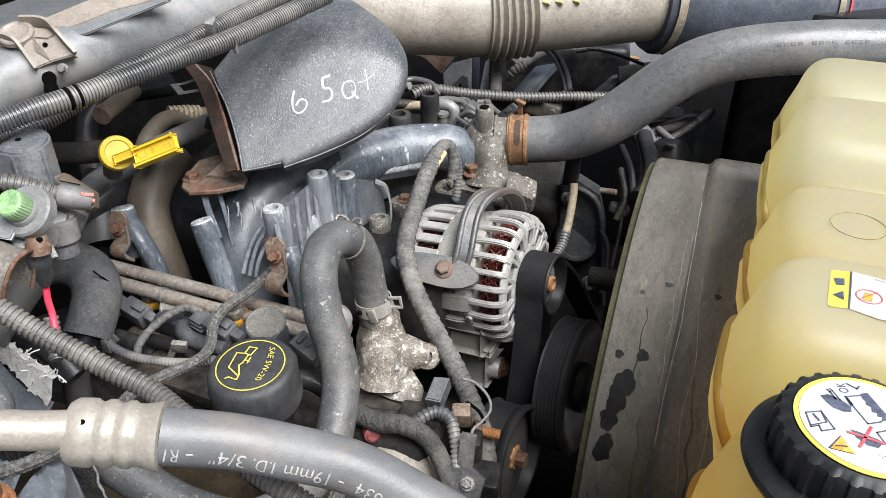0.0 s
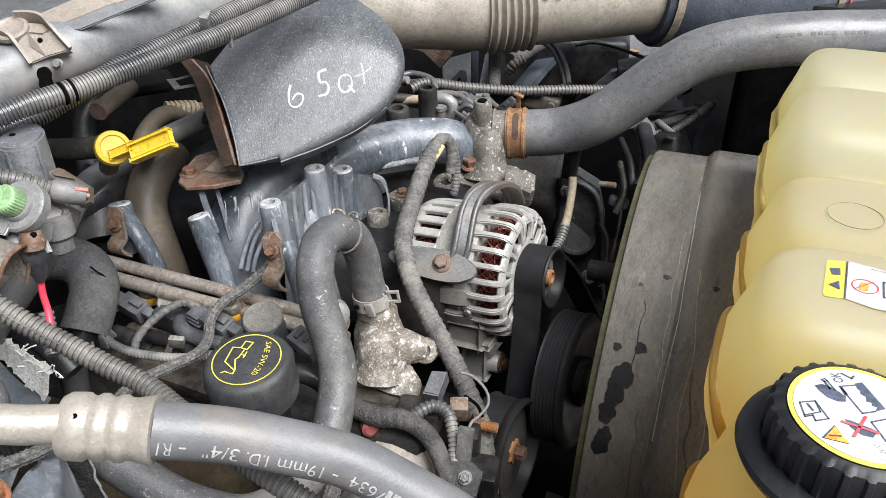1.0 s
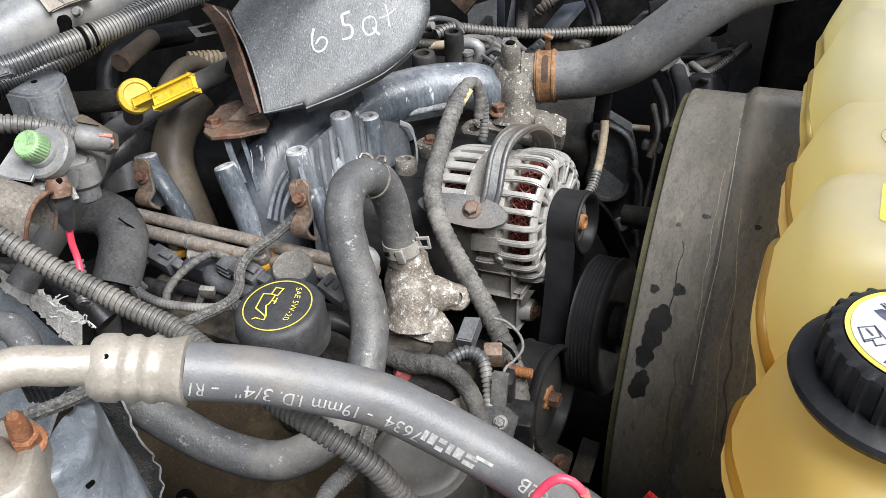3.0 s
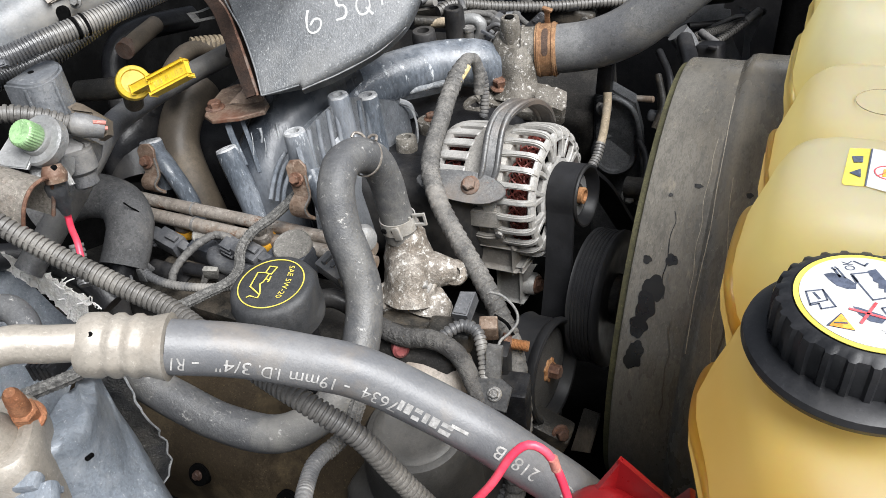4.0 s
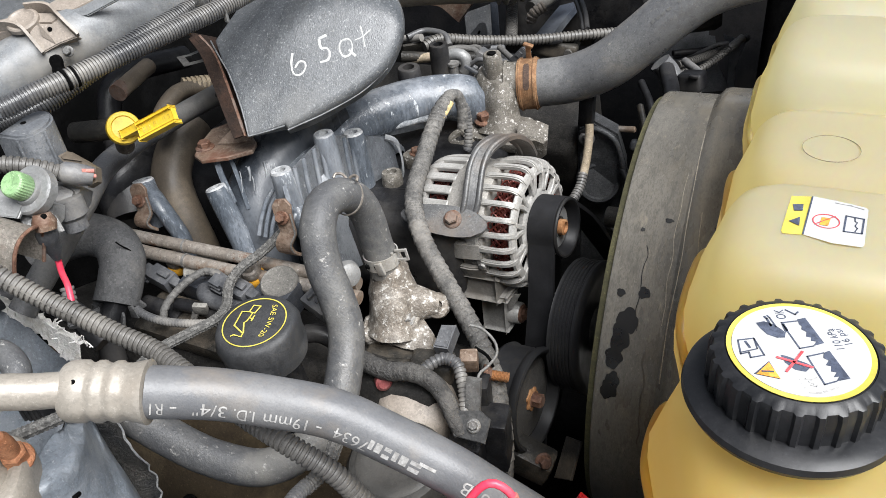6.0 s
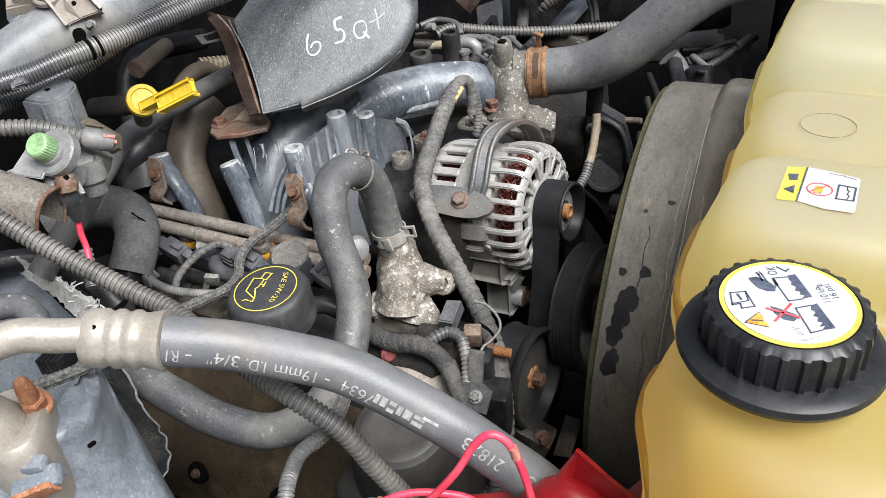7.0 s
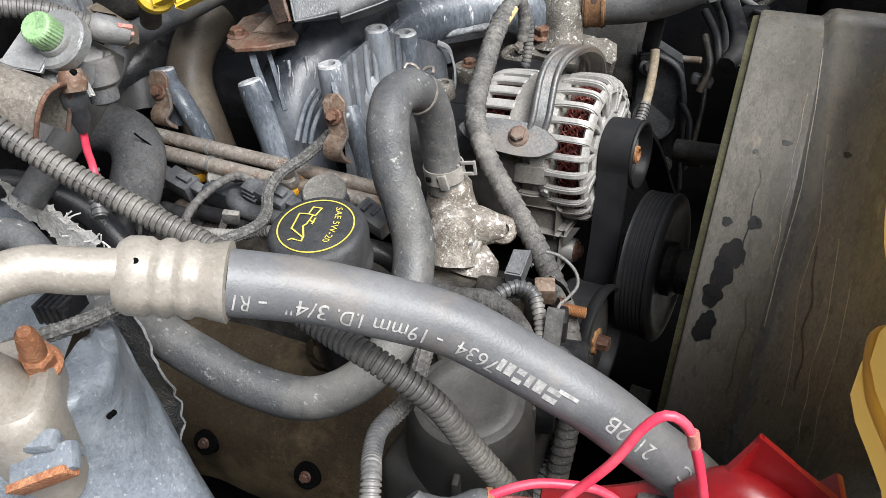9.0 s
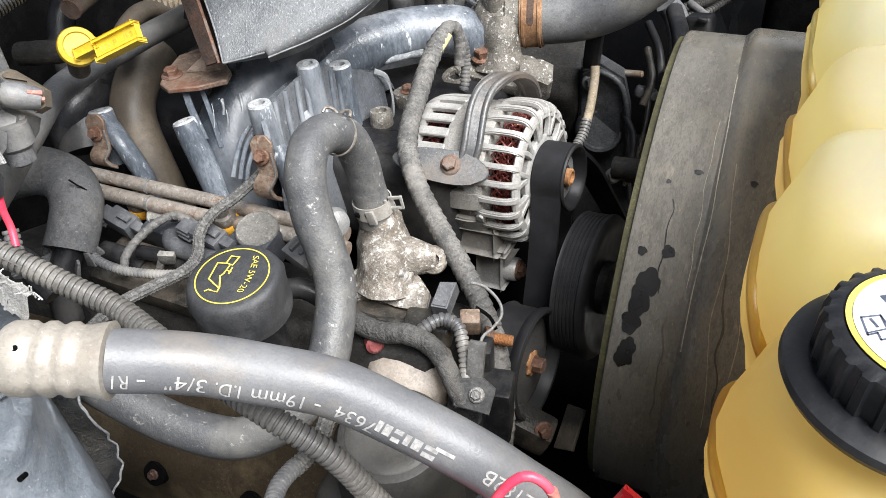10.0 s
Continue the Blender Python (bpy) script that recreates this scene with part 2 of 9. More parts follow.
BAFFLE = material("baffle_plastic", (0.062, 0.067, 0.073), 0.42, second=(0.084, 0.089, 0.095), third=(0.12, 0.12, 0.118), scale=16, fine=620, bump=0.2, speck=(0.25, 0.255, 0.255), speck_at=(0.56, 0.68), speck_scale=520, grit=0.6, stretch=(1.3, 0.8, 0.8))
GREY_PAINT = material("cowl_grey", (0.165, 0.172, 0.178), 0.4, second=(0.215, 0.218, 0.22), third=(0.3, 0.285, 0.26), scale=14, fine=600, bump=0.08, grit=0.35)
BEIGE = material("dusty_beige_plastic", (0.25, 0.213, 0.178), 0.5, second=(0.31, 0.272, 0.232), third=(0.19, 0.165, 0.14), scale=14, bump=0.15, grit=0.35)
DUCT = material("dusty_duct_plastic", (0.28, 0.25, 0.205), 0.48, second=(0.38, 0.34, 0.29), third=(0.17, 0.16, 0.148), scale=9, bump=0.1, speck=(0.06, 0.06, 0.066), speck_at=(0.66, 0.72), speck_scale=14, grit=0.4)
AIRBLUE = material("blue_black_plastic", (0.05, 0.058, 0.075), 0.45, second=(0.085, 0.095, 0.115), third=(0.13, 0.135, 0.14), scale=10, bump=0.08)
BOXBLUE = material("blue_grey_plastic", (0.16, 0.18, 0.205), 0.42, second=(0.185, 0.205, 0.23), third=(0.225, 0.24, 0.258), scale=60, fine=420, bump=0.3, speck=(0.4, 0.4, 0.4), speck_at=(0.6, 0.7), speck_scale=330, grit=0.4)
ALU = material("cast_aluminium", (0.4, 0.39, 0.37), 0.45, 0.35, second=(0.5, 0.49, 0.47), third=(0.27, 0.25, 0.22), scale=30, bump=0.35, grit=0.3)
ALU_WHITE = material("alternator_alloy", (0.4, 0.388, 0.365), 0.42, 0.25, second=(0.49, 0.48, 0.46), third=(0.3, 0.278, 0.25), scale=35, bump=0.2, grit=0.35)
ALU_DUSTY = material("dusty_cast_alloy", (0.25, 0.237, 0.215), 0.6, 0.15, second=(0.31, 0.295, 0.27), third=(0.19, 0.172, 0.15), scale=30, bump=0.4, grit=0.4)
CORRODED = material("corroded_casting", (0.18, 0.155, 0.128), 0.6, 0.25, second=(0.33, 0.305, 0.27), third=(0.1, 0.085, 0.072), scale=40, bump=0.5, speck=(0.6, 0.585, 0.55), speck_at=(0.55, 0.64), speck_scale=170, dist=0.002)
CORRODED_DULL = material("dull_corroded_casting", (0.12, 0.108, 0.09), 0.6, 0.25, second=(0.2, 0.185, 0.16), third=(0.075, 0.064, 0.052), scale=40, bump=0.5, speck=(0.46, 0.44, 0.41), speck_at=(0.56, 0.65), speck_scale=210, dist=0.002)
RUST = material("rusted_steel", (0.11, 0.052, 0.031), 0.75, 0.1, second=(0.19, 0.105, 0.068), third=(0.2, 0.165, 0.14), scale=60, fine=350, bump=0.6, speck=(0.07, 0.03, 0.02), speck_at=(0.58, 0.68))
RUSTY_GREY = material("rust_stained_steel", (0.24, 0.21, 0.18), 0.5, 0.35, second=(0.31, 0.285, 0.255), third=(0.2, 0.125, 0.072), scale=26, fine=260, bump=0.4, speck=(0.13, 0.065, 0.036), speck_at=(0.60, 0.68), speck_scale=45)
ORANGE_RUST = material("orange_rust", (0.36, 0.17, 0.07), 0.7, 0.2, second=(0.48, 0.27, 0.13), scale=50, bump=0.4)
STEEL = material("dull_steel", (0.27, 0.262, 0.25), 0.42, 0.6, second=(0.36, 0.35, 0.335), third=(0.2, 0.18, 0.155), scale=60, bump=0.25)
COPPER = material("copper_winding", (0.13, 0.026, 0.02), 0.4, 0.3, second=(0.22, 0.05, 0.035), scale=120, bump=0.2)
BELT = material("belt_rubber", (0.013, 0.013, 0.014), 0.6, second=(0.018, 0.018, 0.020), bump=0.06, grit=0.2, spec=0.25)
PULLEY = material("pulley_black", (0.013, 0.013, 0.014), 0.5, second=(0.018, 0.018, 0.018), third=(0.03, 0.028, 0.026), bump=0.05, grit=0.2, spec=0.25)
CAPBLACK = material("cap_black", (0.010, 0.0105, 0.012), 0.40, second=(0.016, 0.016, 0.018), third=(0.03, 0.029, 0.028), scale=30, fine=700, bump=0.03, grit=0.4, spec=0.4)
SHROUD = material("shroud_plastic", (0.136, 0.127, 0.110), 0.30, second=(0.185, 0.172, 0.148), third=(0.235, 0.202, 0.152), scale=9, fine=500, bump=0.05, speck=(0.27, 0.24, 0.19), speck_at=(0.6, 0.72), speck_scale=60, grit=0.4, stretch=(1.8, 0.6, 0.6))
YELLOW = material("yellow_plastic", (0.62, 0.41, 0.02), 0.45, second=(0.68, 0.48, 0.05), third=(0.42, 0.28, 0.03), mix=(0.5, 0.75), scale=40, bump=0.08, grit=0.25)
YELLOWINK = material("yellow_print", (0.44, 0.365, 0.06), 0.5, bump=0, grit=0.15)
WHITEINK = material("white_paint_marker", (0.42, 0.42, 0.41), 0.7, second=(0.5, 0.5, 0.49), third=(0.24, 0.24, 0.24), mix=(0.5, 0.7), scale=180, bump=0.2)
GREYINK = material("pale_print", (0.37, 0.36, 0.345), 0.6, second=(0.44, 0.43, 0.415), scale=200, bump=0)
LABELWHITE = material("label_white", (0.4, 0.4, 0.398), 0.38, second=(0.42, 0.42, 0.417), bump=0, grit=0.0)
DARKINK = material("dark_print", (0.05, 0.06, 0.09), 0.5, bump=0)
ORANGEINK = material("orange_print", (0.8, 0.28, 0.04), 0.5, bump=0)
REDINK = material("red_print", (0.7, 0.06, 0.07), 0.5, bump=0)
GREEN = material("green_cap_plastic", (0.22, 0.36, 0.17), 0.5, second=(0.3, 0.43, 0.24), third=(0.36, 0.44, 0.3), scale=60, bump=0.15)
RED = material("red_plastic", (0.23, 0.006, 0.008), 0.38, second=(0.29, 0.010, 0.013), third=(0.15, 0.012, 0.012), scale=20, bump=0.06, grit=0.15)
PINK = material("red_wire_insulation", (0.68, 0.04, 0.085), 0.4, second=(0.74, 0.09, 0.13), scale=40, bump=0.05, grit=0.15)
AMBER = material("amber_plastic", (0.6, 0.3, 0.03), 0.4, bump=0.1)
FIBRE = material("torn_pale_lining", (0.78, 0.76, 0.72), 0.9, second=(0.85, 0.83, 0.8), third=(0.5, 0.46, 0.4), scale=90, bump=0.6, dist=0.003, grit=0.25)
BROWNCAST = material("grimy_brown_casting", (0.04, 0.029, 0.017), 0.5, 0.1, second=(0.07, 0.052, 0.03), third=(0.16, 0.12, 0.066), scale=14, bump=0.15, dist=0.002, mix=(0.48, 0.66), spec=0.3)
GREYCAST = material("dull_grey_casting", (0.075, 0.072, 0.067), 0.5, 0.2, second=(0.115, 0.11, 0.104), third=(0.05, 0.046, 0.041), scale=18, bump=0.3, grit=0.4)
CONNECTOR = material("grey_connector_plastic", (0.06, 0.062, 0.067), 0.42, second=(0.105, 0.105, 0.108), third=(0.19, 0.182, 0.17), scale=40, bump=0.2, grit=0.3, spec=0.35)
PALEGREY = material("pale_grey_metal", (0.215, 0.216, 0.214), 0.42, 0.2, second=(0.275, 0.275, 0.27), third=(0.17, 0.162, 0.152), scale=40, bump=0.3, grit=0.25)
LIP_TINT = material("dull_olive_lip", (0.062, 0.057, 0.026), 0.6, second=(0.09, 0.083, 0.036), bump=0.1)
FOAM = material("foam_rubber", (0.07, 0.07, 0.071), 0.75, second=(0.1, 0.098, 0.096), third=(0.14, 0.132, 0.122), scale=20, fine=420, bump=0.4, grit=0.5, spec=0.22)
GROUND = material("concrete_ground", (0.3, 0.29, 0.27), 0.9, second=(0.36, 0.35, 0.33), scale=3, fine=30, bump=0.3)
RUSTY_WORN = material("worn_bracket_steel", (0.085, 0.085, 0.086), 0.42, 0.3, second=(0.14, 0.138, 0.134), third=(0.12, 0.098, 0.08), scale=26, bump=0.12, speck=(0.15, 0.075, 0.04), speck_at=(0.68, 0.74), speck_scale=60)
WORN = material("worn_pale_plastic", (0.36, 0.365, 0.37), 0.5, second=(0.46, 0.465, 0.465), third=(0.12, 0.13, 0.145), scale=120, bump=0.2)
CONNECTOR_PALE = material("dusty_grey_plastic", (0.085, 0.087, 0.093), 0.45, second=(0.135, 0.135, 0.137), third=(0.21, 0.2, 0.185), scale=40, bump=0.2)
EDGE_PALE = material("pale_edge_plastic", (0.13, 0.135, 0.14), 0.5, second=(0.2, 0.205, 0.205), third=(0.09, 0.093, 0.097), scale=120, bump=0.2)
OILCAP = material("dusty_cap_black", (0.026, 0.027, 0.029), 0.55, second=(0.04, 0.04, 0.041), third=(0.065, 0.062, 0.058), scale=26, fine=700, bump=0.12, grit=0.45)
# paler copy of the manifold plastic, making up for light the cover blocks
MANIFOLD_LIT = material("lit_dusty_manifold_plastic", (0.165, 0.177, 0.194), 0.42, second=(0.21, 0.22, 0.235), third=(0.27, 0.278, 0.288), scale=30, bump=0.25, speck=(0.45, 0.46, 0.47), speck_at=(0.62, 0.7), speck_scale=120, stretch=(1, 1, 0.5), grit=0.5)
PAINT = material("truck_paint", (0.3, 0.31, 0.32), 0.4, second=(0.33, 0.34, 0.35), scale=4, bump=0.02, coat=0.3)


def film(name, pts, mat, parent, lift=0.0):
    """A flat printed shape from its corners."""
    b = B()
    b.faces.new([b.verts.new(V(q) + V((0, 0, lift))) for q in pts])
    b.normal_update()
    if next(iter(b.faces)).normal.z < 0:
        bmesh.ops.reverse_faces(b, faces=b.faces[:])
    return part(name, b, mat, parent)


def line_film(name, pts, wide, mat, parent, lift=0.0):
    """A printed line of even width along corners that lie nearly level."""
    b = B()
    pts = [V(q) + V((0, 0, lift)) for q in pts]
    for a, c in zip(pts, pts[1:]):
        d = (c - a).normalized()
        n = V((-d.y, d.x, 0)).normalized() * wide / 2
        e = d * wide * 0.4
        b.faces.new([b.verts.new(q) for q in (a - e - n, c + e - n, c + e + n, a - e + n)])
    return part(name, b, mat, parent)


def bottle_plastic():
    """Yellowed translucent polyethylene, stained amber up to the coolant's level; the pale top stop also holds the
    sky's white.
    """
    m = bpy.data.materials.new("yellowed_translucent_plastic")
    m.use_nodes = True
    n, l = m.node_tree.nodes, m.node_tree.links
    p = n["Principled BSDF"]
    tc, sep, nz, add = n.new("ShaderNodeTexCoord"), n.new("ShaderNodeSeparateXYZ"), n.new("ShaderNodeTexNoise"), n.new("ShaderNodeMath")
    l.new(tc.outputs["Object"], sep.inputs[0])
    l.new(tc.outputs["Object"], nz.inputs["Vector"])
    nz.inputs["Scale"].default_value = 14
    add.operation = "MULTIPLY_ADD"
    add.inputs[1].default_value = 0.03
    l.new(nz.outputs["Fac"], add.inputs[0])
    l.new(sep.outputs["Z"], add.inputs[2])
    tone = n.new("ShaderNodeValToRGB")
    tone.color_ramp.interpolation = "EASE"
    span = n.new("ShaderNodeMapRange")
    span.inputs["From Min"].default_value, span.inputs["From Max"].default_value = 0.15, 0.32
    l.new(add.outputs[0], span.inputs["Value"])
    l.new(span.outputs["Result"], tone.inputs["Fac"])
    stops = tone.color_ramp.elements
    stops[0].position, stops[0].color = 0.36, (0.37, 0.205, 0.013, 1)
    # this stop also puts the sky's whiteness on the tops into the colour
    stops[1].position, stops[1].color = 0.80, (0.44, 0.428, 0.335, 1)
    mid = stops.new(0.60)
    mid.color = (0.43, 0.36, 0.14, 1)
    l.new(tone.outputs["Color"], p.inputs["Base Color"])
    p.inputs["Roughness"].default_value = 0.36
    p.inputs["Specular IOR Level"].default_value = 0.45
    p.inputs["Coat Weight"].default_value, p.inputs["Coat Roughness"].default_value = 0.5, 0.36
    p.inputs["Subsurface Weight"].default_value = 0.6
    p.inputs["Subsurface Radius"].default_value = (1.0, 0.5, 0.12)
    p.inputs["Subsurface Scale"].default_value = 0.012
    bump = n.new("ShaderNodeBump")
    fine = n.new("ShaderNodeTexNoise")
    fine.inputs["Scale"].default_value, fine.inputs["Detail"].default_value = 90, 4
    l.new(tc.outputs["Object"], fine.inputs["Vector"])
    l.new(fine.outputs["Fac"], bump.inputs["Height"])
    bump.inputs["Strength"].default_value, bump.inputs["Distance"].default_value = 0.1, 0.001
    l.new(bump.outputs[0], p.inputs["Normal"])
    # thin walls let daylight through from the other side
    glow, blend = n.new("ShaderNodeBsdfTranslucent"), n.new("ShaderNodeMixShader")
    clear = n.new("ShaderNodeMix")
    clear.data_type, clear.blend_type = "RGBA", "ADD"
    clear.inputs["Factor"].default_value = 1
    l.new(tone.outputs["Color"], clear.inputs["A"])
    clear.inputs["B"].default_value = (0.5, 0.49, 0.34, 1)
    l.new(clear.outputs["Result"], glow.inputs["Color"])
    blend.inputs["Fac"].default_value = 0.54
    l.new(p.outputs[0], blend.inputs[1])
    l.new(glow.outputs[0], blend.inputs[2])
    l.new(blend.outputs[0], n["Material Output"].inputs["Surface"])
    return m


BOTTLE = bottle_plastic()

# ---- the bay round the engine ----
def build_bay():
    solo("ground", rbox(B(), (0, 0.5, -0.02), (60, 60, 0.04), bevel=0), GROUND, "pale concrete ground under the truck", "ground", kind="structure")
    # the walls are near-black, with the bay's deep shade put into their colour
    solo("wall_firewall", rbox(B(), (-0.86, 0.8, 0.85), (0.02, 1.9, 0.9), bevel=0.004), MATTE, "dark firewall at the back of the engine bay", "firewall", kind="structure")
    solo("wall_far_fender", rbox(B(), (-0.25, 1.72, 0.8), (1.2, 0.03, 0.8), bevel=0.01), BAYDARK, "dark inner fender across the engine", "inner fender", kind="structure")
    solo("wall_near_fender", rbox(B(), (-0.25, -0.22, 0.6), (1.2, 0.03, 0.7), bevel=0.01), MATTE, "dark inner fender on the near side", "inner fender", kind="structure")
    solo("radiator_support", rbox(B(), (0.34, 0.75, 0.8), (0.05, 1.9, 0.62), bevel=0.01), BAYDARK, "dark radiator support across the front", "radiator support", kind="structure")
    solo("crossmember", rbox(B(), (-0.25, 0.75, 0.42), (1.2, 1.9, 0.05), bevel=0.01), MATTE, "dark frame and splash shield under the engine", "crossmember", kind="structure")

    solo("fender_near", rbox(B(), (-0.2, -0.42, 0.9), (1.5, 0.38, 0.12), bevel=0.04, segs=4), PAINT, "grey painted near fender", "fender", kind="structure")
    solo("fender_far", rbox(B(), (-0.2, 1.93, 0.95), (1.5, 0.38, 0.12), bevel=0.04, segs=4), PAINT, "grey painted far fender", "fender", kind="structure")
    solo("front_panel", rbox(B(), (0.47, 0.75, 0.8), (0.16, 2.6, 0.5), bevel=0.04, segs=4), PAINT, "grey painted front panel", "panel", kind="structure")


build_bay()


# ---- fan shroud ----
SC = V((0, 0.692, 0.919))


def build_shroud():
    t = thing("fan_shroud", (0.07, 0.692, 0.66), "dusty grey-brown plastic fan shroud with oil splashes", "fan shroud")
    b = B()
    lathe(b, SC, (1, 0, 0), [(0.222, -0.050), (0.229, -0.0495), (0.2305, -0.047), (0.231, 0.002), (0.2335, 0.005), (0.2375, 0.008), (0.239, 0.013), (0.2395, 0.19), (0.233, 0.19), (0.231, 0.012), (0.224, -0.045), (0.222, -0.050)], 160, caps=False)
    part("shell", b, SHROUD, t)
    # thin lip, the bottle's yellow reflection on the rim put into its colour
    b = B()
    lathe(b, SC, (1, 0, 0), [(0.2225, -0.0555), (0.2240, -0.0555), (0.2255, -0.0495), (0.2225, -0.0495), (0.2225, -0.0555)], 128, caps=False)
    part("tinted_lip", b, LIP_TINT, t, "yellow-green shroud lip with reflected yellow painted in")
    # splashes lie on the shell as thin films
    def shell(u):
        return 0.0003 + float(np.interp(u, (0.002, 0.005, 0.008, 0.013), (0.231, 0.2335, 0.2375, 0.2393)))

    rnd = random.Random(4)

    def splash(u, ang, su, sa, name="oil_splash"):
        b = B()
        ring, n = [], 44
        ph = rnd.random() * 9
        for j in range(n):
            a = 2 * math.pi * j / n
            k = 1.15 * (1 + 0.10 * math.sin(3 * a + ph) + 0.08 * math.sin(5 * a + 2 * ph) + 0.03 * math.sin(9 * a + 3 * ph))
            uu, aa = u + su * k * math.cos(a), ang + sa * k * math.sin(a) / 0.231
            r = shell(uu)
            ring.append(V((uu, SC.y - r * math.cos(aa), SC.z + r * math.sin(aa))))
        c = sum(ring, V()) / n
        cv = b.verts.new(c + (c - V((c.x, SC.y, SC.z))).normalized() * 0.00002)
        vs = [b.verts.new(q) for q in ring]
        for j in range(n):
            b.faces.new((cv, vs[j], vs[(j + 1) % n]))
        part(name, b, OIL, t)

    # pale drip lines
    for u, a0, a1, wd, m in ((0.0035, 84, 24, 0.0012, DRIP), (-0.004, 70, 36, 0.0007, DRIP), (0.016, 60, 10, 0.0009, DRIP), (0.036, 42, 2, 0.0011, DRIP), (0.05, 36, -4, 0.0008, DRIP), (-0.024, 52, 34, 0.0012, OIL), (0.024, 40, 14, 0.002, DRIP_DARK), (-0.01, 30, 8, 0.0015, DRIP_DARK)):
        b = B()
        rings = []
        n = 40
        for i in range(n + 1):
            g = radians(a0 + (a1 - a0) * i / n)
            uu = u + 0.004 * noise.noise(V((u * 90, i * 0.11, 1))) + 0.012 * (i / n) * (1 if u > 0.01 else 0.2)
            r = shell(uu)
            k = wd * (0.5 + 0.8 * abs(noise.noise(V((i * 0.35, u * 50, 2)))))
            rings.append([V((uu + s * k, SC.y - r * math.cos(g), SC.z + r * math.sin(g))) for s in (-0.5, 0.5)])
        loft(b, rings, caps=False, closed=False)
        part("drip_line", b, m, t)

    A = math.atan2

    def at(v, z):
        return A(z - SC.z, SC.y - v)
    splash(-0.019, at(0.521, 1.073), 0.0042, 0.0042)
    splash(-0.038, at(0.519, 1.071), 0.003, 0.003)
    splash(-0.029, at(0.507, 1.052), 0.008, 0.009)
    splash(-0.033, at(0.499, 1.038), 0.0066, 0.012)
    splash(-0.036, at(0.4925, 1.022), 0.0062, 0.008)
    splash(-0.0345, at(0.486, 1.004), 0.0055, 0.0065)
    splash(-0.037, at(0.483, 0.995), 0.0062, 0.0075)
    splash(-0.010, at(0.57, 1.115), 0.003, 0.0018)
    splash(0.03, at(0.56, 1.12), 0.0022, 0.002)
    splash(-0.03, at(0.56, 1.11), 0.0016, 0.0014)


DRIP = material("dried_drip", (0.4, 0.36, 0.29), 0.7, second=(0.32, 0.28, 0.22), scale=120, bump=0, grit=0.6)
DRIP_DARK = material("dark_drip", (0.075, 0.066, 0.052), 0.45, second=(0.09, 0.08, 0.065), bump=0, grit=0.3)
OIL = material("wet_oil", (0.007, 0.0065, 0.006), 0.3, second=(0.011, 0.01, 0.009), bump=0.03, grit=0.2)
build_shroud()


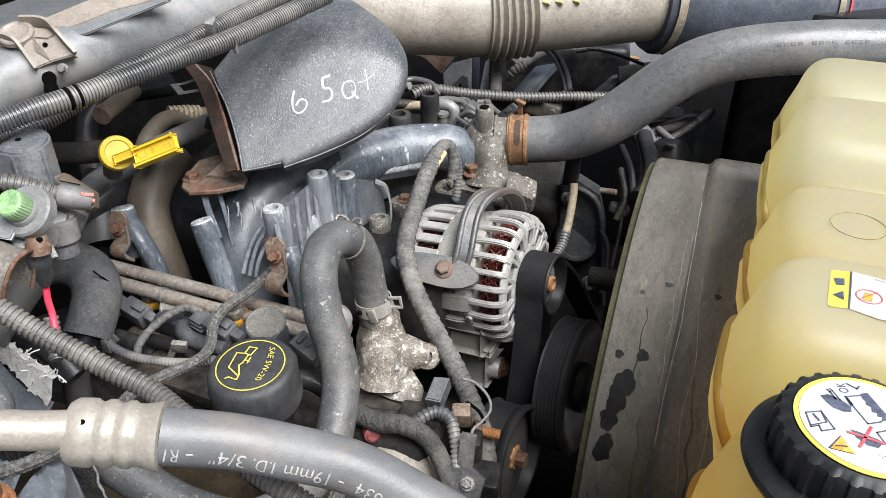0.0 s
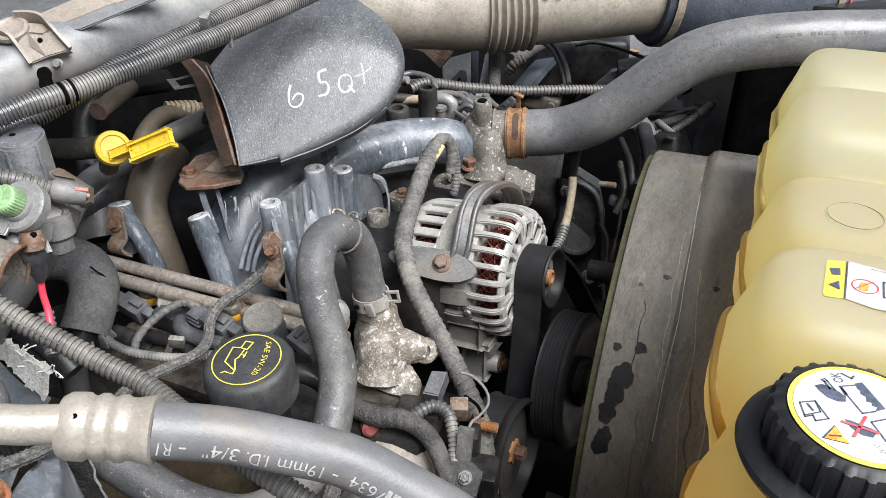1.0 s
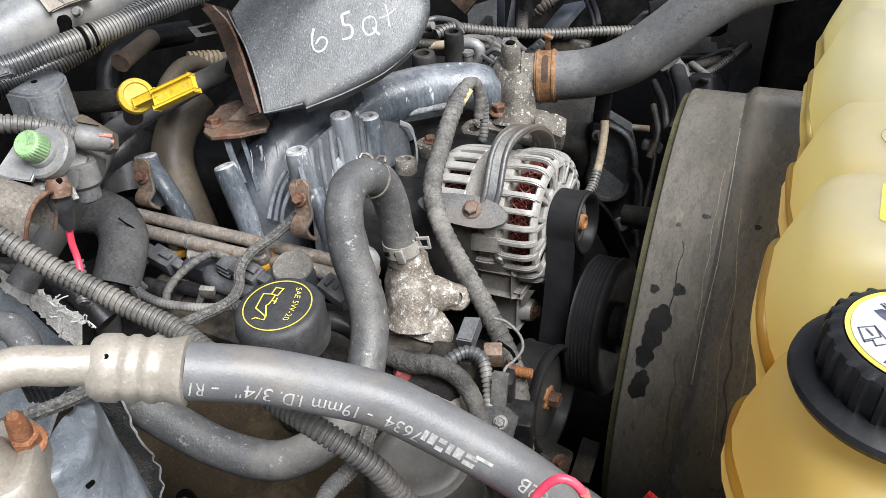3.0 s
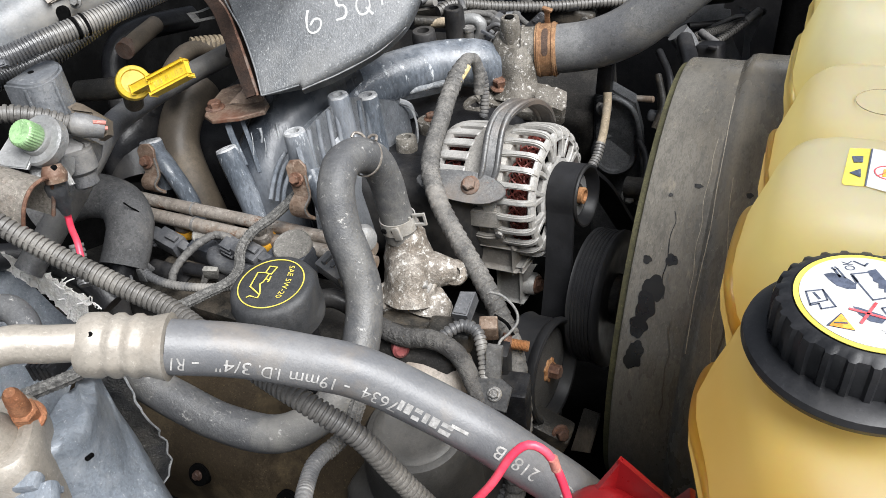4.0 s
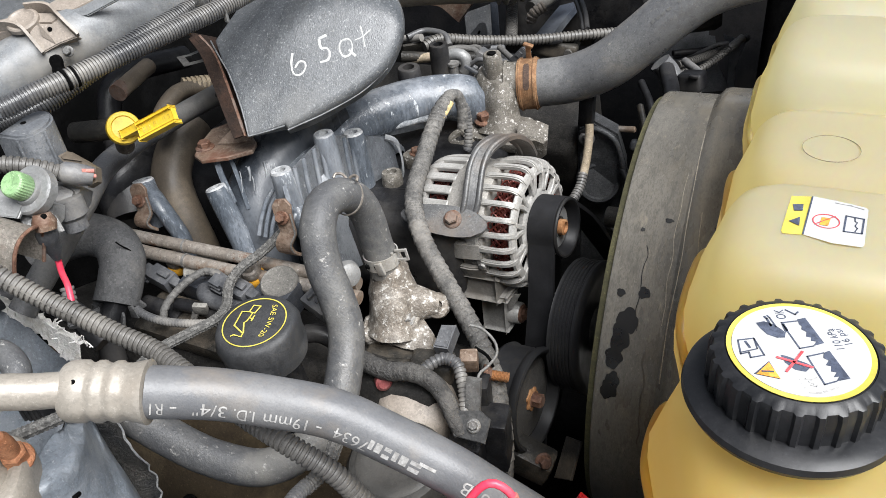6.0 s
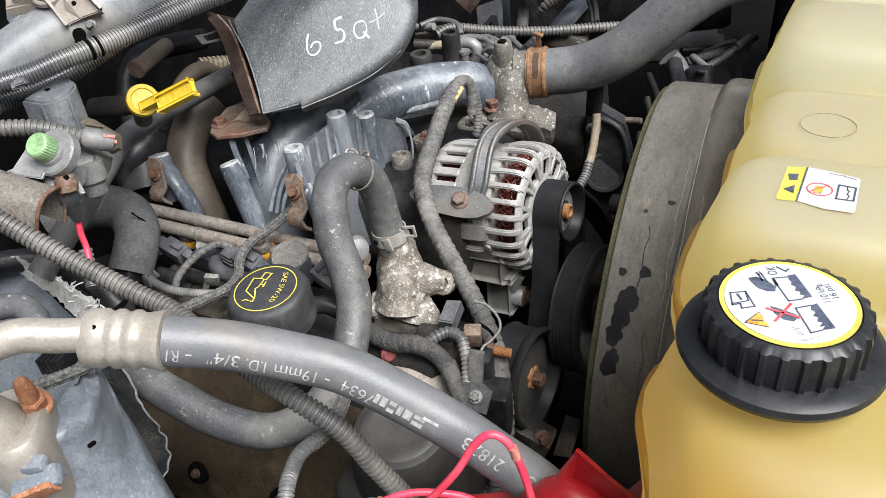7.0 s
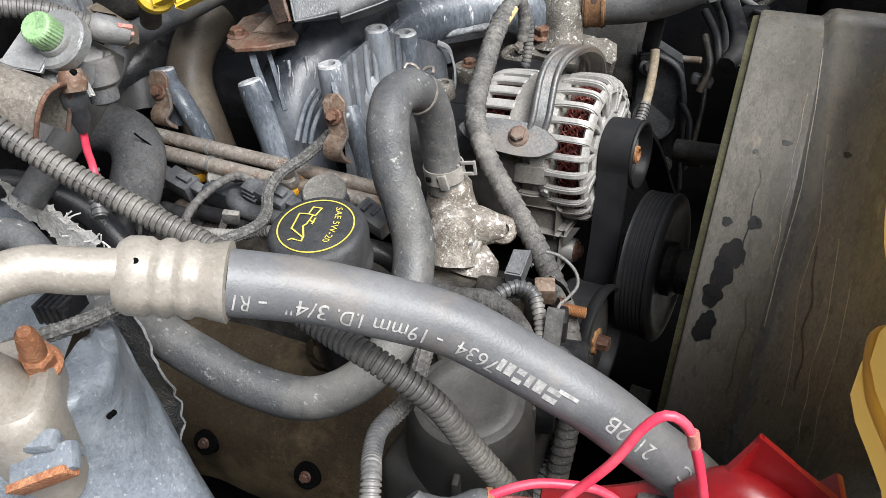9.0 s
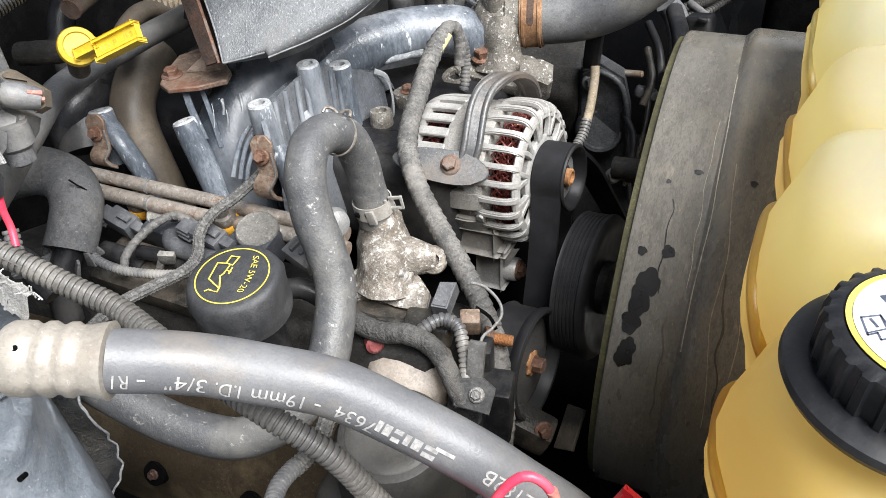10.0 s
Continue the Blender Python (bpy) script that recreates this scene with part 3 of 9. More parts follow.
# ---- coolant bottle ----
def build_bottle():
    t = thing("coolant_bottle", (0.1, 0.45, 1.0), "yellowed translucent plastic coolant bottle with stepped top", "coolant bottle")
    # each row: place across the bay, height of the top, near edge; lobes step up away from the fender
    rows = [(0.186, 1.150, 0.090), (0.189, 1.180, 0.074), (0.196, 1.200, 0.061), (0.208, 1.213, 0.053), (0.225, 1.222, 0.046), (0.24, 1.226, 0.042), (0.255, 1.228, 0.037), (0.27, 1.229, 0.032),
            (0.285, 1.229, 0.030), (0.305, 1.229, 0.034), (0.313, 1.228, 0.043), (0.318, 1.229, 0.049), (0.322, 1.236, 0.047), (0.327, 1.248, 0.041), (0.334, 1.258, 0.037), (0.345, 1.2635, 0.035), (0.36, 1.2655, 0.035),
            (0.393, 1.2655, 0.037), (0.404, 1.2645, 0.040), (0.411, 1.2615, 0.045), (0.416, 1.2570, 0.050), (0.420, 1.2535, 0.053), (0.424, 1.2545, 0.051), (0.431, 1.2585, 0.047), (0.45, 1.2615, 0.044),
            (0.492, 1.2635, 0.044), (0.501, 1.2620, 0.048), (0.507, 1.2580, 0.054), (0.511, 1.2560, 0.056), (0.515, 1.2600, 0.054), (0.520, 1.2715, 0.051), (0.528, 1.281, 0.049), (0.542, 1.286, 0.048),
            (0.596, 1.2870, 0.049), (0.605, 1.2845, 0.053), (0.611, 1.2790, 0.059), (0.615, 1.2770, 0.061), (0.619, 1.2800, 0.059), (0.626, 1.2870, 0.056), (0.638, 1.290, 0.055), (0.68, 1.290, 0.056), (0.695, 1.285, 0.060), (0.704, 1.272, 0.068), (0.708, 1.25, 0.08)]
    b = B()
    rings = []
    UR, LOW = 0.172, 1.02
    for v, top, ul in rows:
        end = 0.0 if 0.2 < v < 0.70 else 0.02
        cu, cz = (ul + UR) / 2, (top + LOW + end) / 2
        hu, hz = (UR - ul) / 2, (top - LOW - end) / 2
        ring = []
        n = 120
        for j in range(n):
            a = 2 * math.pi * (j + 0.5) / n
            ca, sa = math.cos(a), math.sin(a)
            e = 0.30
            x = cu + hu * math.copysign(abs(ca) ** e, ca)
            z = cz + hz * math.copysign(abs(sa) ** e, sa)
            # the near side leans out a little towards its foot, with a moulded seam
            if ca < 0:
                k = (top - z)
                f = min(1, max(0, (k - 0.02) / 0.04))
                x -= 0.007 * f * f * (3 - 2 * f)
                x += 0.75 * max(0, k - 0.075)
                if abs(k - 0.062) < 0.006 and v > 0.19:
                    x -= 0.0025
            ring.append(V((x, v, z)))
        rings.append(ring)
    loft(b, rings)
    part("bottle_body", b, BOTTLE, t, sharp=60)
    # the moulding seam stands out as a rounded lip that follows the lobes
    b = B()
    lip = [V((ul - 0.0055 + 0.35 * max(0, ul - 0.046), v, top - 0.052)) for v, top, ul in rows if 0.2 < v < 0.70]
    tube(b, lip[::2], 0.0036, 12, step=0.003, oval=0.75)
    part("moulded_seam", b, BOTTLE, t, "rounded amber moulding seam", sharp=60)
    # moulded ring mark on the second step
    b = B()
    lathe(b, (0.091, 0.453, 1.2622), (0, 0, 1), [(0.0152, 0), (0.0152, 0.0004), (0.0155, 0.0004), (0.0155, 0)], 48, caps=False)
    part("moulded_ring", b, material("ring_mark", (0.25, 0.215, 0.12), 0.6), t)
    # flange and cap
    C = V((0.083, 0.276, 1.0))
    b = B()
    lathe(b, C + V((0, 0, 0.2325)), (0, 0, 1), [(0.030, 0), (0.040, 0.002), (0.0435, 0.004), (0.0452, 0.0075), (0.0445, 0.0105), (0.041, 0.0122), (0.036, 0.0128), (0.03, 0.013)], 72)
    part("collar", b, CAPBLACK, t, "black rubber collar under the cap")
    cap = B()

    def grip(a, i):
        if i in (0, 5, 6, 7):
            return 1
        s = (a / (2 * math.pi) * 26) % 1
        return 1 + (0.045 if 0.25 < s < 0.7 else 0)
    lathe(cap, C + V((0, 0, 0.233)), (0, 0, 1), [(0.0335, 0), (0.034, 0.003), (0.0342, 0.012), (0.0342, 0.026), (0.0335, 0.0295), (0.0315, 0.0312), (0.0296, 0.0318), (0.0293, 0.0312)], 208, wave=grip)
    cp = part("cap", cap, CAPBLACK, t, "ribbed black screw cap with a printed disc")
    top = 1.2648
    b = B()
    lathe(b, C + V((0, 0, top - 1.0)), (0, 0, 1), [(0.0288, 0), (0.0288, 0.0003)], 64)
    part("yellow_ring", b, YELLOWINK, cp)
    b = B()
    lathe(b, C + V((0, 0, top - 1.0 + 0.0003)), (0, 0, 1), [(0.0266, 0), (0.0266, 0.0003)], 64)
    part("printed_disc", b, LABELWHITE, cp, "white printed warning disc")
    build_cap_print(C + V((0, 0, top - 1.0 + 0.00075)), cp)
    # warning sticker
    lab = thing("warning_sticker", (0.09, 0.372, 1.2655), "white and yellow warning sticker on the bottle", "sticker")
    def at(k, h=0.0):
        return V((k[0], k[1], 1.2656 + h))
    film("yellow_panel", [at(k) for k in ((0.0730, 0.3920), (0.0830, 0.3940), (0.0800, 0.3580), (0.0710, 0.3570), (0.0700, 0.3590))], YELLOWINK, lab)
    film("white_panel", [at(k, 0.0002) for k in ((0.0830, 0.3940), (0.0950, 0.3920), (0.1080, 0.3890), (0.1090, 0.3870), (0.1070, 0.3560), (0.1060, 0.3540), (0.0930, 0.3540), (0.0800, 0.3580))], LABELWHITE, lab)
    film("printed_book", [at(k, 0.0004) for k in ((0.0740, 0.3840), (0.0790, 0.3850), (0.0790, 0.3790), (0.0750, 0.3780))], DARKINK, lab)
    film("warning_triangle", [at(k, 0.0004) for k in ((0.0730, 0.3680), (0.0780, 0.3730), (0.0780, 0.3650))], DARKINK, lab)
    line_film("divider", [at(k, 0.0005) for k in ((0.0830, 0.3930), (0.0800, 0.3580))], 0.0007, DARKINK, lab)
    c = at((0.0900, 0.3720), 0.0004)
    lathe_ring = lathe(B(), c, (0, 0, 1), [(0.0058, 0), (0.0058, 0.0001), (0.0063, 0.0001), (0.0063, 0)], 40, caps=False)
    part("prohibition_ring", lathe_ring, REDINK, lab)
    line_film("prohibition_bar", [at(k, 0.0007) for k in ((0.0850, 0.3680), (0.0940, 0.3770))], 0.0005, REDINK, lab)
    film("printed_can", [at(k, 0.0005) for k in ((0.0880, 0.3750), (0.0920, 0.3750), (0.0910, 0.3680), (0.0870, 0.3680))], ORANGEINK, lab)
    line_film("gauge_frame", [at(k, 0.0005) for k in ((0.0990, 0.3790), (0.1070, 0.3780), (0.1060, 0.3650), (0.0980, 0.3650), (0.0990, 0.3790))], 0.0008, DARKINK, lab)
    line_film("gauge_wave", [at(k, 0.0005) for k in ((0.1030, 0.3780), (0.1030, 0.3750), (0.1040, 0.3740), (0.1030, 0.3710), (0.1040, 0.3690), (0.1030, 0.3660))], 0.0005, DARKINK, lab)
    line_film("fine_print", [at(k, 0.0005) for k in ((0.0940, 0.3900), (0.1010, 0.3890))], 0.0006, GREYINK, lab)
    line_film("fine_print", [at(k, 0.0005) for k in ((0.1010, 0.3890), (0.1070, 0.3870))], 0.0006, GREYINK, lab)
    return t


def text_mesh(text, size, width=None):
    """A flat text mesh in x, y with its start at 0."""
    cu = bpy.data.curves.new("lettering", "FONT")
    cu.body, cu.size, cu.resolution_u = text, size, 3
    ob = bpy.data.objects.new("lettering", cu)
    scene.collection.objects.link(ob)
    dg = bpy.context.evaluated_depsgraph_get()
    me = bpy.data.meshes.new_from_object(ob.evaluated_get(dg))
    bm = bmesh.new()
    bm.from_mesh(me)
    bpy.data.objects.remove(ob)
    bpy.data.meshes.remove(me)
    bpy.data.curves.remove(cu)
    bmesh.ops.triangulate(bm, faces=bm.faces[:])
    for _ in range(2):
        bmesh.ops.subdivide_edges(bm, edges=[e for e in bm.edges if e.calc_length() > size * 0.16], cuts=1)
        bmesh.ops.triangulate(bm, faces=bm.faces[:])
    if width:
        w = max(v.co.x for v in bm.verts)
        for v in bm.verts:
            v.co.x *= width / w
    return bm


def lay_text(name, text, size, at, ax, ay, mat, parent, width=None):
    bm = text_mesh(text, size, width)
    ax, ay = V(ax).normalized(), V(ay).normalized()
    for v in bm.verts:
        v.co = V(at) + ax * v.co.x + ay * v.co.y
    return part(name, bm, mat, parent)


def build_cap_print(o, cp):
    """Pictograms on the cap disc: two level gauges, hands, a book, a triangle."""
    z = o.z

    def at(q):
        return V((q[0], q[1], z))

    def shape(name, pts, mat, h=0.0):
        film(name, [at(q) for q in pts], mat, cp, h)

    def line(name, pts, mat, wide=0.0007, h=0.0):
        line_film(name, [at(q) for q in pts], wide, mat, cp, h)
    line("gauge_frame", [(0.0810, 0.2930), (0.0750, 0.2900), (0.0830, 0.2760), (0.0880, 0.2790)], DARKINK)
    shape("gauge_fill", [(0.0810, 0.2940), (0.0840, 0.2960), (0.0920, 0.2820), (0.0880, 0.2790), (0.0890, 0.2820), (0.0870, 0.2820), (0.0870, 0.2840), (0.0850, 0.2840), (0.0850, 0.2870), (0.0830, 0.2880), (0.0830, 0.2900), (0.0820, 0.2910)], DARKINK)
    shape("gauge_cap", [(0.0750, 0.2890), (0.0760, 0.2900), (0.0780, 0.2860), (0.0770, 0.2840)], DARKINK)
    line("gauge_frame", [(0.0920, 0.2760), (0.0860, 0.2720), (0.0930, 0.2580), (0.0970, 0.2610)], DARKINK)
    shape("gauge_fill", [(0.0920, 0.2760), (0.0940, 0.2780), (0.1020, 0.2640), (0.0970, 0.2610), (0.0980, 0.2640), (0.0960, 0.2630), (0.0970, 0.2660), (0.0950, 0.2660), (0.0950, 0.2690), (0.0930, 0.2690), (0.0940, 0.2720), (0.0920, 0.2730)], DARKINK)
    shape("printed_hand", [(0.0650, 0.2870), (0.0680, 0.2890), (0.0720, 0.2880), (0.0750, 0.2860), (0.0770, 0.2840), (0.0770, 0.2810), (0.0740, 0.2800), (0.0700, 0.2810), (0.0670, 0.2840)], DARKINK)
    line("printed_finger", [(0.0710, 0.2870), (0.0690, 0.2910), (0.0680, 0.2920)], DARKINK, 0.001)
    line("printed_finger", [(0.0730, 0.2870), (0.0700, 0.2920), (0.0690, 0.2930)], DARKINK, 0.0007)
    shape("printed_hand", [(0.0760, 0.2700), (0.0780, 0.2700), (0.0820, 0.2690), (0.0860, 0.2680), (0.0880, 0.2670), (0.0860, 0.2630), (0.0820, 0.2630), (0.0780, 0.2660)], DARKINK)
    line("red_cross", [(0.0750, 0.2680), (0.0880, 0.2660)], REDINK, 0.0011, 0.0003)
    line("red_cross", [(0.0840, 0.2740), (0.0790, 0.2610)], REDINK, 0.0011, 0.0003)
    shape("warning_triangle", [(0.0720, 0.2650), (0.0770, 0.2560), (0.0670, 0.2560)], DARKINK)
    shape("triangle_fill", [(0.0720, 0.2640), (0.0770, 0.2560), (0.0680, 0.2560)], ORANGEINK, 0.0003)
    line("exclamation", [(0.0700, 0.2580), (0.0740, 0.2590)], DARKINK, 0.0008, 0.0005)
    line("book_outline", [(0.0590, 0.2740), (0.0650, 0.2770), (0.0700, 0.2680), (0.0650, 0.2650), (0.0640, 0.2680), (0.0610, 0.2660), (0.0590, 0.2740)], DARKINK)
    line("book_outline", [(0.0650, 0.2770), (0.0670, 0.2710), (0.0610, 0.2670)], DARKINK, 0.0006)
    line("book_mark", [(0.0620, 0.2740), (0.0640, 0.2710)], DARKINK, 0.001)
    for k in range(3):
        line("steam_line", [[(0.0840, 0.2580), (0.0860, 0.2590), (0.0880, 0.2590), (0.0900, 0.2610)], [(0.0850, 0.2560), (0.0870, 0.2580), (0.0890, 0.2570), (0.0910, 0.2590)], [(0.0860, 0.2540), (0.0880, 0.2560), (0.0900, 0.2560), (0.0910, 0.2580)]][k], GREYINK, 0.0004)
    line("fine_print", [(0.0880, 0.2520), (0.0920, 0.2530)], GREYINK, 0.0007)
    line("fine_print", [(0.0930, 0.2540), (0.0980, 0.2580)], GREYINK, 0.0007)
    line("tick_mark", [(0.0760, 0.2990), (0.0800, 0.2970), (0.0810, 0.2990)], DARKINK, 0.0008)

    def words(text, a, b, size):
        a, b = at(a), at(b)
        ax = (b - a).normalized()
        lay_text("lettering", text, size, a, ax, V((0, 0, 1)).cross(ax), DARKINK, cp, (b - a).length)
    words("110 kPa", (0.1000, 0.2800), (0.0950, 0.2920), 0.0046)
    words("16 psi", (0.1030, 0.2840), (0.0980, 0.2930), 0.0046)
    words("OK", (0.0770, 0.2930), (0.0750, 0.2990), 0.0058)


build_bottle()


# ---- air-conditioning hose ----
AC_PATH = [(-0.236, 0.210, 1.204), (-0.207, 0.229, 1.192), (-0.179, 0.242, 1.181), (-0.149, 0.255, 1.167), (-0.117, 0.262, 1.148), (-0.083, 0.266, 1.129), (-0.057, 0.270, 1.108), (-0.032, 0.274, 1.087), (-0.002, 0.278, 1.053), (0.022, 0.283, 1.012), (0.04, 0.288, 0.965)]


def wrap_text(name, text, size, s0, angle, path, r, mat, parent, width=None, bars=()):
    """Print on a hose: it runs back along the path from s0, its foot away from the eye."""
    line = spline(path, 0.002)
    fr = frames_along(line)
    cum = [0.0]
    for a, c in zip(line, line[1:]):
        cum.append(cum[-1] + (c - a).length)
    if text:
        bm = text_mesh(text, size, width)
    else:
        bm = B()
        for x0, x1, y0, y1 in bars:
            n = max(2, int((x1 - x0) / 0.0015))
            loft(bm, [[V((x0 + (x1 - x0) * i / n, y, 0)) for i in range(n + 1)] for y in (y0, y1)], caps=False, closed=False)
    for v in bm.verts:
        s = s0 - v.co.x
        j = min(max(int(np.searchsorted(cum, s)), 1), len(line) - 1)
        k = (s - cum[j - 1]) / (cum[j] - cum[j - 1])
        c = line[j - 1].lerp(line[j], k)
        t = fr[j][0]
        up = V((0, 0, 1))
        up = (up - t * up.dot(t)).normalized()
        side = t.cross(up)  # towards the near fender
        a = angle - v.co.y / r
        v.co = c + (side * math.cos(a) + up * math.sin(a)) * (r + 0.0004)
    part(name, bm, mat, parent)


def build_ac():
    t = thing("air_conditioning_hose", (-0.12, 0.25, 1.1), "grey rubber hose with crimped pale metal end and white print", "hose")
    h = part("rubber_hose", tube(B(), AC_PATH, 0.0148, 32), AC_RUBBER, t)
    A, Z = V((-0.275, 0.192, 1.2105)), V((-0.236, 0.210, 1.204))
    ax = (Z - A)
    L = ax.length
    prof = [(0.0108, -0.001), (0.0125, 0.0), (0.0152, 0.001), (0.0170, 0.004), (0.0173, 0.009), (0.0171, 0.0125), (0.0158, 0.0145), (0.0156, 0.016), (0.0170, 0.0185), (0.0171, 0.0215),
            (0.0157, 0.0237), (0.0155, 0.0255), (0.0169, 0.028), (0.0170, 0.031), (0.0157, 0.033), (0.0157, 0.036), (0.0166, 0.039), (0.0178, L + 0.0015), (0.0181, L + 0.0025), (0.0158, L + 0.003)]

    def crimp(a, i):
        return 1 + (0.012 * math.cos(8 * a) if 5 <= i <= 15 else 0)
    part("crimped_ferrule", lathe(B(), A, ax, prof, 64, wave=crimp), BEIGE_METAL, t, "pale crimped metal ferrule")
    hole = V((-0.261, 0.191, 1.222))
    d = (hole - A - ax.normalized() * (hole - A).dot(ax.normalized())).normalized()
    c = A + ax.normalized() * (hole - A).dot(ax.normalized()) + d * 0.0166
    part("sight_hole", lathe(B(), c, d, [(0.0014, -0.002), (0.0014, 0.0006)], 16), MATTE, t)
    pipe = [(-0.262, 0.199, 1.2095), (-0.2708, 0.1895, 1.2155), (-0.2817, 0.1795, 1.2205), (-0.2915, 0.1717, 1.2250), (-0.2985, 0.1635, 1.2265), (-0.3060, 0.1560, 1.2240), (-0.3170, 0.1500, 1.2120), (-0.3300, 0.1490, 1.1930), (-0.3400, 0.1520, 1.1700), (-0.3440, 0.1540, 1.1500)]
    part("bent_pipe", tube(B(), pipe, 0.0098, 24), BEIGE_METAL, t, "dusty pale metal pipe")
    # print on the hose
    for word, s0, angle, wide in (("R1", 0.0108, 0.36, 0.0072), ("-", 0.0178, 0.38, 0.004), ("3/4\"", 0.0465, 0.40, 0.0205), ("I.D.", 0.0620, 0.38, 0.0122),
                                  ("19mm", 0.0925, 0.38, 0.0262), ("-", 0.1000, 0.38, 0.004), ("7634", 0.1300, 0.45, 0.0225), ("2182B", 0.2165, 0.82, 0.029), ("- C", 0.246, 0.92, 0.012)):
        wrap_text("lettering", word, 0.0112, s0, angle, AC_PATH, 0.0148, GREYINK, t, wide)
    marks = ((0, 0.010, -0.0012, 0.0007), (0.008, 0.015, 0.0, 0.0075), (0.0165, 0.0215, 0.0, 0.0062), (0.023, 0.0262, 0.0, 0.0062), (0.0278, 0.0325, 0.0, 0.0078), (0.034, 0.0380, 0.0, 0.0062), (0.0392, 0.042, 0.0, 0.0062))
    wrap_text("maker_mark", "", 0, 0.1715, 0.60, AC_PATH, 0.0148, WHITEMARK, t, bars=marks)


BEIGE_METAL = material("dusty_pale_metal", (0.285, 0.258, 0.22), 0.5, 0.15, second=(0.335, 0.308, 0.27), third=(0.24, 0.205, 0.165), scale=22, bump=0.12, grit=0.25)
WHITEMARK = material("white_print", (0.38, 0.372, 0.36), 0.6, second=(0.27, 0.262, 0.25), scale=160, bump=0)
build_ac()


# ---- heater hose ----
CLAMP_STEEL = material("pale_clamp_steel", (0.42, 0.405, 0.375), 0.4, 0.4, second=(0.52, 0.5, 0.47), third=(0.3, 0.27, 0.23), scale=60, bump=0.15, grit=0.25)


def worm_clamp(name, at, axis, r, parent, mat, wide=0.012):
    b = lathe(B(), at, axis, [(r, -wide / 2), (r + 0.0012, -wide / 2), (r + 0.0012, wide / 2), (r, wide / 2), (r, -wide / 2)], 40, caps=False)
    return part(name, b, mat, parent)


def build_heater_hose():
    t = thing("heater_hose", (-0.28, 0.4, 1.0), "dusty grey rubber heater hose bent in a loop", "hose")
    path = [(-0.260, 0.509, 1.054), (-0.261, 0.509, 1.071), (-0.264, 0.509, 1.088), (-0.267, 0.507, 1.118), (-0.270, 0.498, 1.142), (-0.274, 0.481, 1.156), (-0.278, 0.464, 1.158), (-0.276, 0.450, 1.154), (-0.272, 0.437, 1.144), (-0.264, 0.425, 1.121), (-0.252, 0.416, 1.099), (-0.241, 0.404, 1.076), (-0.234, 0.380, 1.054), (-0.233, 0.355, 1.035), (-0.248, 0.325, 1.015), (-0.277, 0.303, 1.006), (-0.317, 0.292, 1.016), (-0.354, 0.288, 1.034), (-0.388, 0.287, 1.050), (-0.44, 0.295, 1.045), (-0.56, 0.34, 1.0)]
    part("rubber_hose", tube(B(), path, 0.0152, 24, rough=0.02), OLD_HOSE, t)
    # spring clamps
    c = V(path[1])
    ax = (V(path[0]) - V(path[2])).normalized()
    worm_clamp("clamp_band", c, ax, 0.0158, t, CLAMP_STEEL, 0.0125)
    b = B()
    # a squeeze tab that stands off the band, and the overlapped tongue in front
    for z in (-0.0052, 0.0052):
        rbox(b, c + V((0.0205, 0.001, 0.006 + z)), (0.012, 0.0022, 0.0026), (0, -8, 10), 0.0006)
    rbox(b, c + V((0.0262, 0.002, 0.007)), (0.0024, 0.0022, 0.013), (0, -8, 10), 0.0006)
    rbox(b, c + V((0.0150, -0.004, 0.004)), (0.0024, 0.0022, 0.014), (0, -8, 10), 0.0006)
    rbox(b, c + V((0.006, -0.0162, -0.001)), (0.0075, 0.003, 0.013), (0, -15, 0), 0.0008)
    part("clamp_lug", b, CLAMP_STEEL, t)
    for k in (-1, 1):
        part("band_slot", rbox(B(), c + V((0.005 * k - 0.002, -0.0157, 0.001 * k)), (0.005, 0.003, 0.004), (0, -15, 12 * k), 0.0006), MATTE, t)
    top = V(path[4]).lerp(V(path[5]), 0.45)
    worm_clamp("wire_clamp", top, V(path[4]) - V(path[5]), 0.0151, t, RUSTY_GREY, 0.0016)
    # sprung wire ends curled outwards over the band
    up = V((0.0, 0.30, 0.95))
    for k in (-1, 1):
        a = top + up * 0.0148
        pts = [a + V((0.0012 * k, 0, 0)), a + up * 0.0030 + V((0.0022 * k, 0, 0)), a + up * 0.0055 + V((0.0060 * k, 0, 0)), a + up * 0.0062 + V((0.0105 * k, -0.002, 0)), a + up * 0.0040 + V((0.0115 * k, -0.005, 0))]
        part("clamp_loop", tube(B(), pts, 0.0013, 8, step=0.001), RUSTY_GREY, t)


build_heater_hose()


